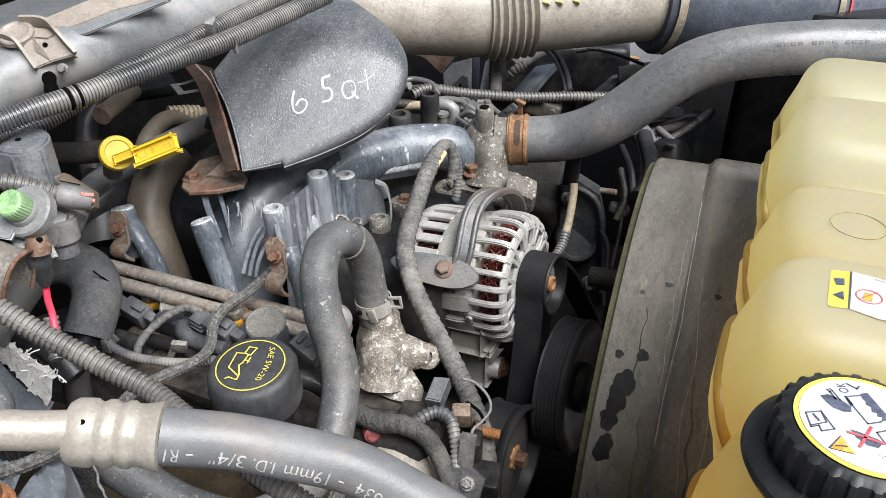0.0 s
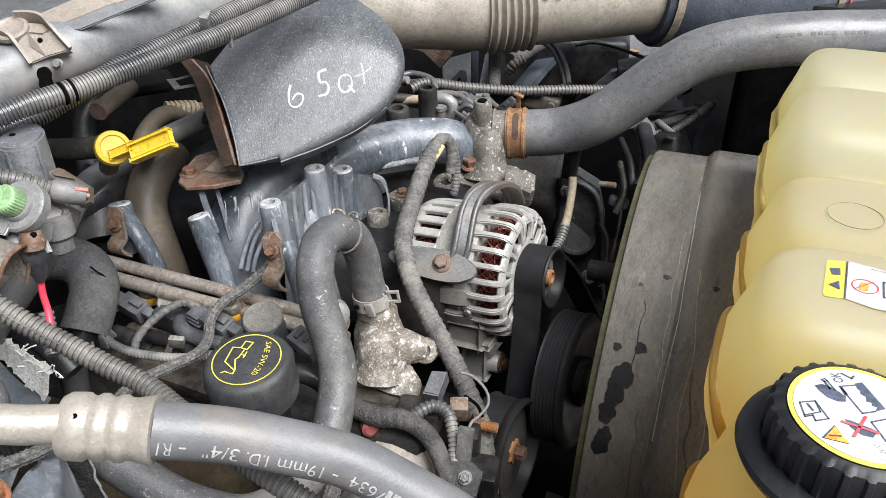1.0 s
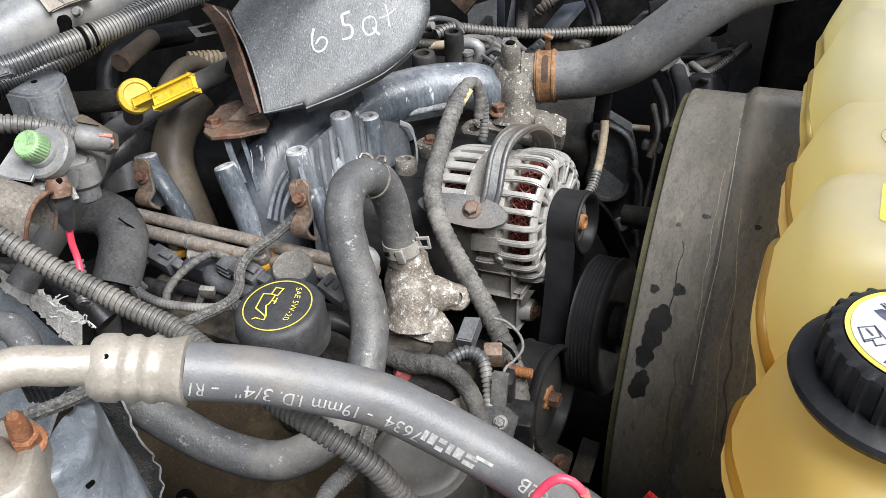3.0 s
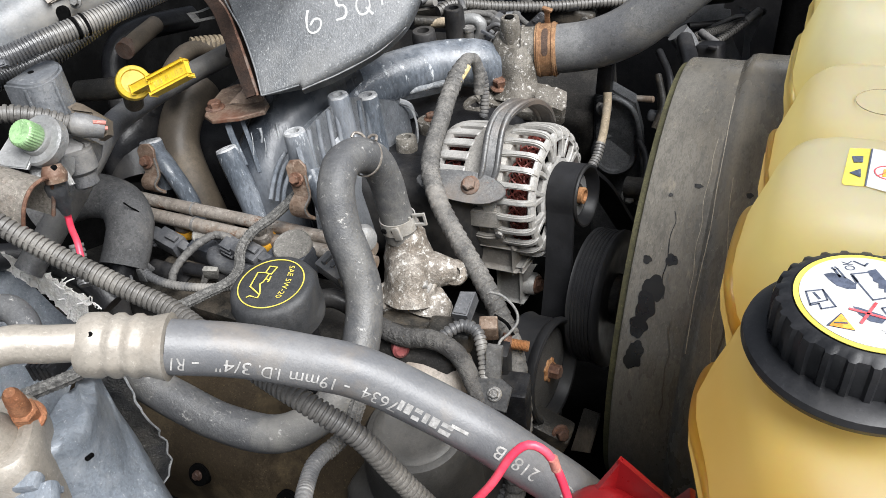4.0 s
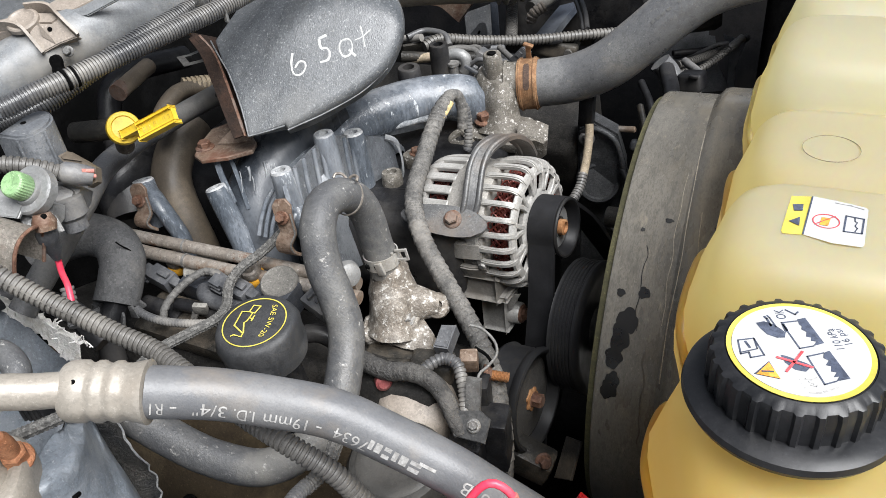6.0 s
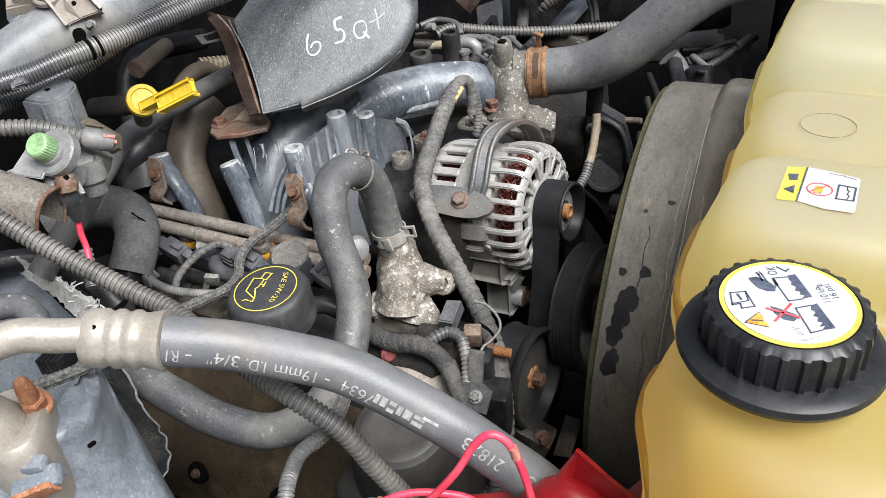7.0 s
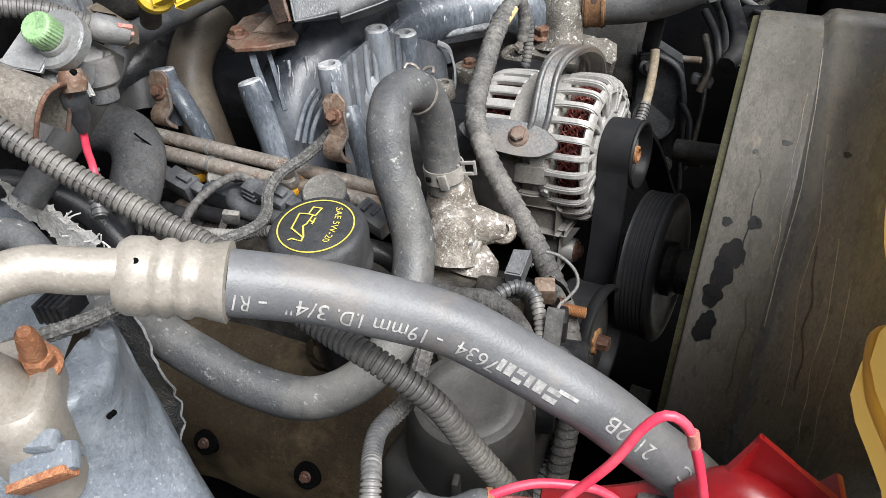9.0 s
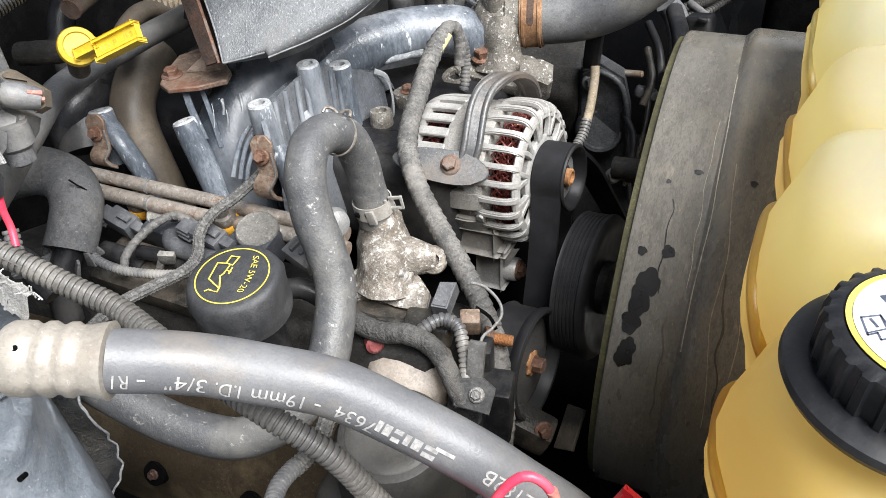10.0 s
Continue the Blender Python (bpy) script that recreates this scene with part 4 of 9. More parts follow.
# ---- corroded coolant outlet under the heater hose ----
def build_outlet():
    t = thing("coolant_outlet", (-0.24, 0.49, 0.99), "white-corroded cast aluminium coolant outlet with bolted flange", "coolant outlet")
    b = B()
    axis = V((0.10, -0.20, -1)).normalized()
    lathe(b, (-0.259, 0.516, 1.066), axis, [(0.0125, 0), (0.0145, 0.006), (0.018, 0.010), (0.0188, 0.016), (0.0205, 0.024), (0.023, 0.034), (0.0235, 0.046), (0.0255, 0.054), (0.027, 0.060)], 36)
    # shoulder and ear with a drilled boss
    lathe(b, (-0.2260, 0.5060, 1.0250), (0.85, 0.25, -0.15), [(0.016, -0.014), (0.0165, -0.004), (0.0145, 0.006), (0.0125, 0.014), (0.0115, 0.018)], 28)
    lathe(b, (-0.2090, 0.5070, 1.0250), (0.25, -0.75, 0.6), [(0.0125, -0.018), (0.0125, 0.0), (0.0112, 0.0035), (0.0062, 0.0045), (0.0058, 0.0005)], 28)
    # swollen waist towards the flange
    lathe(b, (-0.2470, 0.4980, 1.0320), (0.05, -0.42, -0.9), [(0.012, -0.014), (0.0215, -0.006), (0.0240, 0.006), (0.0235, 0.016), (0.0275, 0.026), (0.0305, 0.033)], 36, wave=lambda q, i: 1 + 0.07 * math.cos(3 * q + 0.5))
    lumps(b, 0.0020, 75, 3)
    part("casting", b, CORRODED, t)
    b = B()
    prism(b, [(-0.033, -0.015), (-0.022, -0.024), (-0.004, -0.019), (0.016, -0.017), (0.034, -0.019), (0.040, -0.010), (0.036, 0.004), (0.024, 0.014), (0.012, 0.022), (-0.012, 0.022), (-0.026, 0.012), (-0.036, 0.0)], (-0.2410, 0.4840, 1.0060), (1, -0.05, -0.08), (0, 0.9, 0.30), 0.013, 0.0025)
    lumps(b, 0.0011, 80, 5)
    part("flange", b, CORRODED, t)
    part("dowel_lug", lumps(lathe(B(), (-0.2640, 0.4690, 1.0050), (0, -0.3, 1), [(0.0085, -0.012), (0.0085, 0.004), (0.006, 0.0065), (0.002, 0.0065)], 20), 0.0006, 90), CORRODED, t)
    part("bolt_pad", lumps(lathe(B(), (-0.2318, 0.4862, 1.0195), (0.10, -0.45, 0.9), [(0.0125, -0.016), (0.0122, -0.001), (0.0108, 0.0008), (0.003, 0.0008)], 28), 0.0006, 90), CORRODED, t)
    part("bolt", hexbolt(B(), (-0.2317, 0.4858, 1.0202), (0.10, -0.45, 0.9), 0.0062, 0.0085), STEEL, t, "steel flange bolt")


build_outlet()


# ---- oil filler ----
def build_oil_filler():
    t = thing("oil_filler", (-0.28, 0.36, 0.98), "black oil filler cap with yellow print on its neck", "oil filler")
    ax = V((-0.02, -0.09, 1)).normalized()
    c = V((-0.284, 0.351, 1.120))
    part("neck", lathe(B(), c, ax, [(0.021, -0.13), (0.021, -0.035), (0.026, -0.03), (0.026, -0.018)], 40), BLACK, t)

    def lobes(a, i):
        return 1 + (0.045 * min(1, max(0, 0.35 + 1.6 * math.cos(4 * a + 0.7))) if 3 <= i <= 5 else 0)
    b = lathe(B(), c, ax, [(0.028, -0.037), (0.0325, -0.035), (0.0335, -0.028), (0.0325, -0.0255), (0.0322, -0.021), (0.0333, -0.010), (0.0325, -0.004), (0.0305, -0.001), (0.0275, 0.0)], 120, wave=lobes)
    cap = part("cap", b, OILCAP, t, "black plastic cap with yellow ring, can symbol and lettering")
    a, bb, w = basis(ax, (0.93, 0.36, 0))
    o = c + w * 0.0005
    part("printed_ring", lathe(B(), o, ax, [(0.0246, 0), (0.0246, 0.0003), (0.0255, 0.0003), (0.0255, 0)], 96, caps=False), YELLOWINK, cap)
    # can symbol, drawn as thin strokes
    lift = 0.0009
    for pts in ([(-0.2944, 0.3665, 1.1212), (-0.2882, 0.3670, 1.1214), (-0.2889, 0.3592, 1.1206), (-0.2941, 0.3594, 1.1206), (-0.2944, 0.3665, 1.1212)], [(-0.2941, 0.3594, 1.1206), (-0.3003, 0.3581, 1.1203), (-0.2978, 0.3435, 1.1191), (-0.2862, 0.3380, 1.1188)], [(-0.2907, 0.3591, 1.1206), (-0.2905, 0.3549, 1.1202), (-0.2905, 0.3502, 1.1198), (-0.2917, 0.3479, 1.1196), (-0.2863, 0.3390, 1.1189), (-0.2856, 0.3349, 1.1185), (-0.2875, 0.3346, 1.1185)], [(-0.2905, 0.3538, 1.1201), (-0.2867, 0.3532, 1.1201)], [(-0.2870, 0.3514, 1.1200), (-0.2876, 0.3568, 1.1205)], [(-0.2942, 0.3332, 1.1182), (-0.2926, 0.3350, 1.1184), (-0.2891, 0.3348, 1.1184)]):
        line_film("symbol_stroke", pts, 0.0011, YELLOWINK, cap, lift)
    # lettering beside the symbol, bowed along the rim
    p0, p1 = V((-0.2796, 0.3711, 1.1219)), V((-0.2728, 0.3383, 1.1191))
    lx = (p1 - p0).normalized()
    ly = w.cross(lx)
    n = (p1 - p0).length
    txt = text_mesh("SAE 5W-20", 0.0064, n)
    for v in txt.verts:
        k = v.co.x / n
        v.co = p0 + lx * v.co.x + ly * (v.co.y + 0.0022 * (1 - (2 * k - 1) ** 2)) + w * 0.0009
    part("lettering", txt, YELLOWINK, cap)
    return t


build_oil_filler()


# ---- alternator and belt drive ----
AX = V((0.986, -0.118, 0.118)).normalized()
HUB = V((-0.1285, 0.659, 1.0265))


def spin(ob_mesh, name, count, centre, axis, parent, label="", start=0.0):
    """Copies of one mesh (made about the origin) set round an axis, as parts."""
    out = []
    for i in range(count):
        ob = new(name, ob_mesh)
        ob.parent = parent
        ob.matrix_local = Matrix.Translation(V(centre) - ROOT[parent.name]) @ Matrix.Rotation(start + 2 * math.pi * i / count, 4, axis)
        ROOT[ob.name] = ROOT[parent.name]
        out.append(tagged(ob, label))
    return out


def build_alternator():
    t = thing("alternator", HUB - AX * 0.1 + V((0, 0, -0.075)), "pale cast-alloy alternator with slotted housing and copper windings", "alternator")
    a, b2, w = basis(AX)

    def at(d):
        return HUB - AX * d
    # rear half: a solid band with a flange, then a slotted cage
    part("stator_band", lathe(B(), at(0.0), -AX, [(0.050, 0.060), (0.0655, 0.061), (0.0675, 0.064), (0.0675, 0.078), (0.0655, 0.080), (0.0655, 0.098), (0.0670, 0.100), (0.0670, 0.106), (0.060, 0.108)], 96), ALU_DUSTY, t)
    part("rotor_core", lathe(B(), at(0), -AX, [(0.03, 0.038), (0.044, 0.040), (0.046, 0.06), (0.052, 0.07), (0.054, 0.12), (0.049, 0.13), (0.045, 0.152)], 48), MATTE, t)
    # copper windings: two rings of wire loops
    for d in (0.044, 0.124):
        n = 72
        for k in range(16):
            pts = []
            for j in range(n + 1):
                g = 2 * math.pi * j / n
                r = 0.0555 + 0.0028 * math.sin(g * 18 + k * 1.3)
                q = 0.006 * math.sin(g * 13 + k * 2.1)
                pts.append(at(d + q + (k - 7.5) * 0.0013) + (a * math.cos(g) + b2 * math.sin(g)) * r)
            part("winding", tube(B(), pts, 0.0009, 5, step=0.006, caps=False), COPPER, t, "red-lacquered copper winding")
    # front cage: fins that bend over the shoulder into a ring
    fin = B()
    prof = [(0.0660, 0.070), (0.0676, 0.063), (0.0680, 0.052), (0.0678, 0.040), (0.0662, 0.0335), (0.0630, 0.0295), (0.058, 0.0280)]
    strip(fin, [a * r - AX * d for r, d in prof], lambda f: 0.0092 - 0.0034 * min(1, f * 4) + 0.002 * max(0, f * 4 - 3), 0.0058, w.cross(a), step=0.003)
    bmesh.ops.bevel(fin, geom=fin.edges, offset=0.0012, segments=2, affect="EDGES")
    spin(finish(fin, ALU_WHITE, "fin", (0, 0, 0)), "fin", 26, at(0), AX, t)
    part("shoulder_ring", lathe(B(), at(0), -AX, [(0.0555, 0.0262), (0.0605, 0.0266), (0.0632, 0.0280), (0.0640, 0.0310), (0.0610, 0.0335), (0.0560, 0.0330), (0.0555, 0.0262)], 80, caps=False), ALU_WHITE, t)
    part("front_hub", lathe(B(), at(0), -AX, [(0.014, 0.0272), (0.030, 0.0272), (0.0365, 0.0276), (0.0385, 0.0290), (0.0375, 0.034), (0.02, 0.036)], 48), ALU_WHITE, t)
    # forked front ribs with oval windows between them
    spoke = B()
    for k in (-1, 1):
        sway = w.cross(a) * (0.0075 * k)
        strip(spoke, [a * 0.0585 - AX * 0.0290 + sway, a * 0.050 - AX * 0.0285 + sway * 0.55, a * 0.0365 - AX * 0.0290 + sway * 0.2], 0.0052, 0.0058, w.cross(a), step=0.004)
    bmesh.ops.bevel(spoke, geom=spoke.edges, offset=0.0009, segments=1, affect="EDGES")
    spin(finish(spoke, ALU_WHITE, "spoke", (0, 0, 0)), "spoke", 11, at(0), AX, t)
    # rear cage: wide flat bars between narrow slots
    fin = B()
    strip(fin, [a * r - AX * d for r, d in [(0.0655, 0.104), (0.0655, 0.120), (0.0645, 0.136), (0.0615, 0.146), (0.052, 0.152), (0.03, 0.154)]], 0.0095, 0.0055, w.cross(a), step=0.004)
    bmesh.ops.bevel(fin, geom=fin.edges, offset=0.0010, segments=1, affect="EDGES")
    spin(finish(fin, ALU_WHITE, "rear_bar", (0, 0, 0)), "rear_bar", 26, at(0), AX, t, start=0.1)
    part("rear_ring", lathe(B(), at(0), -AX, [(0.0600, 0.134), (0.0660, 0.135), (0.0660, 0.141), (0.0625, 0.146), (0.0590, 0.143), (0.0600, 0.134)], 80, caps=False), ALU_WHITE, t)
    part("rear_plate", lathe(B(), at(0), -AX, [(0.052, 0.148), (0.056, 0.149), (0.055, 0.156), (0.050, 0.160), (0.02, 0.163)], 60), ALU, t)
    # cast web under the strap that runs down to the foot
    b = B()
    for g, d0, d1, hgt in ((62, 0.064, 0.112, 0.007), (86, 0.062, 0.108, 0.008), (112, 0.060, 0.104, 0.007)):
        q = a * math.cos(radians(g)) + b2 * math.sin(radians(g))
        strip(b, [at(d0) + q * 0.066, at((d0 + d1) / 2) + q * (0.066 + hgt * 0.5), at(d1) + q * 0.066], 0.020, hgt, q.cross(AX), step=0.006)
    bmesh.ops.bevel(b, geom=b.edges, offset=0.0016, segments=2, affect="EDGES")
    lumps(b, 0.0006, 80)
    part("cast_web", b, ALU_DUSTY, t, "dusty bare cast web")
    for d in (0.0635, 0.1035):
        q = a * math.cos(1.75) + b2 * math.sin(1.75)
        part("through_bolt", hexbolt(B(), at(d) + q * 0.0685, q, 0.0042, 0.0045, 1.2), STEEL, t)
    # ledge and hanging lug underneath
    lug = Matrix((AX, AX.cross(V((0, 0, 1))).normalized(), V((0, 0, 1)))).transposed()
    b = rbox(B(), (-0.2080, 0.6280, 0.9530), (0.066, 0.034, 0.007), lug, 0.002, 2)
    lumps(b, 0.0006, 90)
    part("ledge", b, ALU_WHITE, t)
    b = rbox(B(), (-0.2080, 0.6240, 0.9690), (0.050, 0.034, 0.030), lug, 0.005, 3)
    lumps(b, 0.0006, 90)
    part("cast_foot", b, ALU_DUSTY, t, "dusty bare cast foot")
    b = B()
    rbox(b, (-0.1965, 0.6350, 0.9250), (0.028, 0.026, 0.056), lug, 0.004, 3)
    slab(b, [(-0.1830, 0.6220, 0.9510), (-0.1660, 0.6220, 0.9560), (-0.1780, 0.6230, 0.9300), (-0.1830, 0.6230, 0.9250)], 0.005, 0.001)
    lathe(b, (-0.1760, 0.6340, 0.9160), AX, [(0.0125, -0.014), (0.0128, 0.004), (0.0115, 0.006)], 28)
    lumps(b, 0.0006, 90)
    part("mounting_lug", b, ALU_WHITE, t)
    # wedge webs cast on the band
    for d0, d1 in ((0.064, 0.080), (0.088, 0.104)):
        q = (V((-0.17, -0.95, 0.15)) - AX * V((-0.17, -0.95, 0.15)).dot(AX)).normalized()
        b = slab(B(), [at(d0) + q * 0.0672 + V((0, 0, 0.012)), at(d1) + q * 0.0672 + V((0, 0, 0.012)), at((d0 + d1) / 2) + q * 0.0675 + V((0, 0, -0.022))], 0.006, 0.001, -q)
        for v in b.verts:
            v.co += q * 0.003
        part("cast_web", b, ALU_WHITE, t)
    part("lug_bolt", hexbolt(B(), (-0.1705, 0.6335, 0.9165), AX, 0.0075, 0.007), RUST, t, "rusty pivot bolt")
    # pulley
    pl = part("pulley", lathe(B(), HUB, AX, [(0.020, -0.028), (0.0305, -0.0275), (0.0310, -0.026), (0.0285, -0.024), (0.0285, 0.001), (0.0318, 0.0025), (0.0326, 0.0045), (0.0318, 0.0062), (0.0298, 0.0062), (0.0272, 0.003), (0.0255, -0.004), (0.0235, -0.006), (0.012, -0.0062), (0.0115, -0.004)], 72), PULLEY, t, "black grooved pulley")
    part("pulley_face", lathe(B(), HUB, AX, [(0.0232, -0.0064), (0.0225, -0.0050), (0.015, -0.0045), (0.011, -0.004)], 48), PALEGREY, pl, "dull grey pulley web")
    part("pulley_nut", lathe(B(), HUB, AX, [(0.0085, -0.005), (0.0085, 0.002), (0.006, 0.0030), (0.0055, 0.000)], 24), ORANGE_RUST, pl, "brassy rusted nut")


build_alternator()


def build_strap():
    t = thing("alternator_strap", (-0.23, 0.61, 1.06), "worn steel strap bracket over the alternator", "bracket")
    pts = [(-0.2140, 0.6040, 1.0570), (-0.2110, 0.6130, 1.0710), (-0.2120, 0.6260, 1.0860), (-0.2130, 0.6410, 1.1000), (-0.2110, 0.6590, 1.1090), (-0.2030, 0.6770, 1.1120), (-0.1950, 0.6930, 1.1070), (-0.1880, 0.7100, 1.0920), (-0.1880, 0.7300, 1.0660)]
    b = strip(B(), pts, 0.019, 0.004, (1, 0.3, -0.1))
    part("strap", b, RUSTY_WORN, t)
    rails = B()
    for k in (-1, 1):
        tube(rails, [V(q) + V((0.0065 * k, 0.002 * k, 0.0008)) for q in pts], 0.0034, 10)
    part("rolled_edges", rails, RUSTY_WORN, t)
    b = B()
    prism(b, [(0.047 * math.cos(q) * (1.15 if math.cos(q) < 0 else 0.8), 0.016 * math.sin(q)) for q in (2 * math.pi * i / 28 for i in range(28))], (-0.2270, 0.5960, 1.0590), (0.95, 0.12, -0.1), (0.05, 0.75, 0.62), 0.004, 0.001)
    part("foot_plate", b, RUSTY_WORN, t)
    part("bolt", hexbolt(B(), (-0.2260, 0.5970, 1.0610), (0.05, -0.62, 0.78), 0.0068, 0.009), RUST, t, "rusty hex bolt")


build_strap()


def grooved(r, wide, grooves=6):
    """Profile of a ribbed pulley rim across its width."""
    out = []
    for i in range(grooves):
        x = -wide / 2 + wide * i / grooves
        out += [(r, x), (r, x + wide / grooves * 0.45), (r - 0.0009, x + wide / grooves * 0.6), (r - 0.0009, x + wide / grooves * 0.85)]
    return out + [(r, wide / 2)]


def build_pulleys():
    t = thing("water_pump_pulley", (-0.1, 0.6, 0.88), "large black ribbed water pump pulley", "pulley")
    c = V((-0.0990, 0.6110, 0.9390))
    part("rim", lathe(B(), c, AX, [(0.05, -0.006), (0.0705, -0.005)] + [(q, h + 0.0075) for q, h in grooved(0.0700, 0.022)] + [(0.0712, 0.0195), (0.0712, 0.0225), (0.0695, 0.0245), (0.064, 0.0262), (0.060, 0.0262), (0.055, 0.024), (0.040, 0.022), (0.02, 0.022)], 96), PULLEY, t)
    part("hub", lathe(B(), c, AX, [(0.026, 0.020), (0.026, 0.03), (0.022, 0.034), (0.022, 0.046), (0.012, 0.048)], 32), GREASY, t)
    f = thing("fan_clutch", c + AX * 0.075 - V((0, 0, 0.05)), "dark fan clutch with rusty shaft", "fan clutch")
    part("shaft", lathe(B(), c, AX, [(0.012, 0.035), (0.012, 0.075), (0.02, 0.076), (0.02, 0.085)], 24), RUST, f, "rusty shaft")
    part("clutch_body", lathe(B(), c, AX, [(0.05, 0.085), (0.075, 0.09), (0.078, 0.11), (0.06, 0.125)], 48), GREASY, f)
    t = thing("idler_pulley", (-0.125, 0.512, 0.866), "black idler pulley with rusty centre bolt", "pulley")
    c = V((-0.128, 0.511, 0.921))
    part("rim", lathe(B(), c, AX, [(0.03, -0.024), (0.0505, -0.023), (0.052, -0.020), (0.0500, -0.017), (0.0500, 0.006), (0.0520, 0.0085), (0.0532, 0.012), (0.0525, 0.0155), (0.0505, 0.0172), (0.0480, 0.0165), (0.0462, 0.013), (0.0445, 0.005), (0.018, 0.003), (0.014, 0.006)], 80), PULLEY, t)
    part("face_disc", lathe(B(), c, AX, [(0.0450, 0.0045), (0.041, 0.0055), (0.026, 0.0065), (0.016, 0.0085)], 56), GREYCAST, t)
    part("washer", lathe(B(), c, AX, [(0.0115, 0.005), (0.0115, 0.010), (0.0095, 0.011)], 32, wave=lambda g, i: 1 + 0.10 * math.cos(7 * g)), ORANGE_RUST, t, "rusty washer")
    part("bolt", hexbolt(B(), c + AX * 0.009, AX, 0.0072, 0.012, 1.2), RUST, t, "rusty hex bolt")
    # belt: a flat band over the alternator pulley, down past the idler and back to the far side
    a, b2, w = basis(AX)
    near = b2 if b2.y < 0 else -b2
    O = HUB - AX * 0.0115
    R = 0.0306
    over = [O + near * (R * math.cos(g)) + a * (R * math.sin(g)) for g in (radians(q) for q in range(-5, 126, 10))]
    down = [(-0.1385, 0.6070, 0.9640), (-0.1360, 0.5820, 0.9130), (-0.1320, 0.5570, 0.8600), (-0.1290, 0.5380, 0.8200)]
    back = [(-0.1280, 0.7300, 0.9960), (-0.1160, 0.7700, 0.9370), (-0.1020, 0.8160, 0.8670)]
    t = thing("drive_belt", O - V((0, 0, 0.1)), "black ribbed rubber drive belt", "belt")
    part("belt_run", strip(B(), [V(q) for q in down[::-1]] + over + [V(q) for q in back], 0.0285, 0.0042, AX, 0.004), BELT, t)
    ribs = B()
    for k in range(5):
        off = AX * (0.0048 * (k - 2))
        strip(ribs, [V(q) + off + V((0, 0.0028, -0.0012)) for q in down[::-1]], 0.0026, 0.0022, AX, 0.01)
    part("belt_ribs", ribs, BELT, t)


build_pulleys()


# ---- taped harness beside the alternator ----
def build_looms():
    t = thing("taped_wiring_loom", (-0.2, 0.55, 0.9), "dusty cloth-taped wiring loom running past the alternator", "wiring loom")
    pts = [(-0.2690, 0.7390, 1.0860), (-0.2690, 0.7420, 1.1060), (-0.2720, 0.7410, 1.1240), (-0.2780, 0.7320, 1.1280), (-0.2810, 0.7090, 1.1200), (-0.2810, 0.6790, 1.1060), (-0.2770, 0.6480, 1.0950), (-0.2710, 0.6110, 1.0850), (-0.2610, 0.5840, 1.0750), (-0.2420, 0.5590, 1.0600), (-0.2180, 0.5380, 1.0430), (-0.1860, 0.5130, 1.0220), (-0.1620, 0.4940, 1.0010), (-0.1420, 0.4740, 0.9810), (-0.1280, 0.4500, 0.9560), (-0.1200, 0.4300, 0.9270), (-0.1200, 0.4080, 0.8700), (-0.1230, 0.3840, 0.8090)]

    part("taped_trunk", ridged(B(), pts, lambda s: 0.0062 + 0.0030 * min(1, max(0, (s - 0.045) / 0.03)), tape_wrap(0.0085, 0.13)), TAPE, t)
    b = conduit(B(), [(-0.2700, 0.7450, 1.1150), (-0.2660, 0.7460, 1.1050), (-0.2640, 0.7440, 1.0880), (-0.2630, 0.7360, 1.0660), (-0.2650, 0.7310, 1.0570)], 0.0052)
    part("split_tube", b, LOOM, t)
    part("bare_wire", tube(B(), [(-0.2800, 0.6910, 1.1140), (-0.2750, 0.7050, 1.1190), (-0.2730, 0.7230, 1.1250)], 0.0035, 8), material("tan_insulation", (0.42, 0.33, 0.16), 0.6), t)
    # corrugated tube crossing the bay
    b = conduit(B(), [(-0.4380, 0.2540, 1.2330), (-0.4170, 0.2580, 1.2200), (-0.3970, 0.2620, 1.2050), (-0.3760, 0.2660, 1.1900), (-0.3530, 0.2700, 1.1770), (-0.3290, 0.2730, 1.1650), (-0.3030, 0.2750, 1.1550), (-0.2640, 0.2660, 1.1460), (-0.2250, 0.2580, 1.1360), (-0.1880, 0.2510, 1.1300), (-0.1590, 0.2530, 1.1090), (-0.1390, 0.2540, 1.0800), (-0.1170, 0.2550, 1.0510), (-0.0900, 0.2530, 1.0190)], 0.0073, 0.0038, 18)
    t = thing("corrugated_loom", (-0.3120, 0.3010, 1.1000), "dusty corrugated wiring conduit crossing over the valve cover", "conduit")
    part("split_tube", b, LOOM_DUSTY, t)
    part("slit_edge", tube(B(), [V(q) + V((0.001, -0.0052, 0.0046)) for q in ((-0.4380, 0.2540, 1.2330), (-0.4170, 0.2580, 1.2200), (-0.3970, 0.2620, 1.2050), (-0.3760, 0.2660, 1.1900), (-0.3530, 0.2700, 1.1770))], 0.0006, 6), LOOM_DUSTY, t)
    b = B()
    conduit(b, [(-0.1860, 0.2520, 1.0870), (-0.1850, 0.2360, 1.0930), (-0.1800, 0.2200, 1.0960), (-0.1730, 0.2060, 1.1000), (-0.1650, 0.1840, 1.0850)], 0.0054, 0.0028)
    t = thing("small_loom", (-0.2120, 0.2590, 1.0500), "small grey corrugated conduit with taped end", "conduit")
    part("split_tube", b, LOOM, t)
    part("taped_end", ridged(B(), [(-0.1900, 0.3130, 1.0880), (-0.1860, 0.2900, 1.0830), (-0.1830, 0.2710, 1.0830), (-0.1860, 0.2510, 1.0860)], 0.0050, braid_wrap(), 20), TAPE, t)
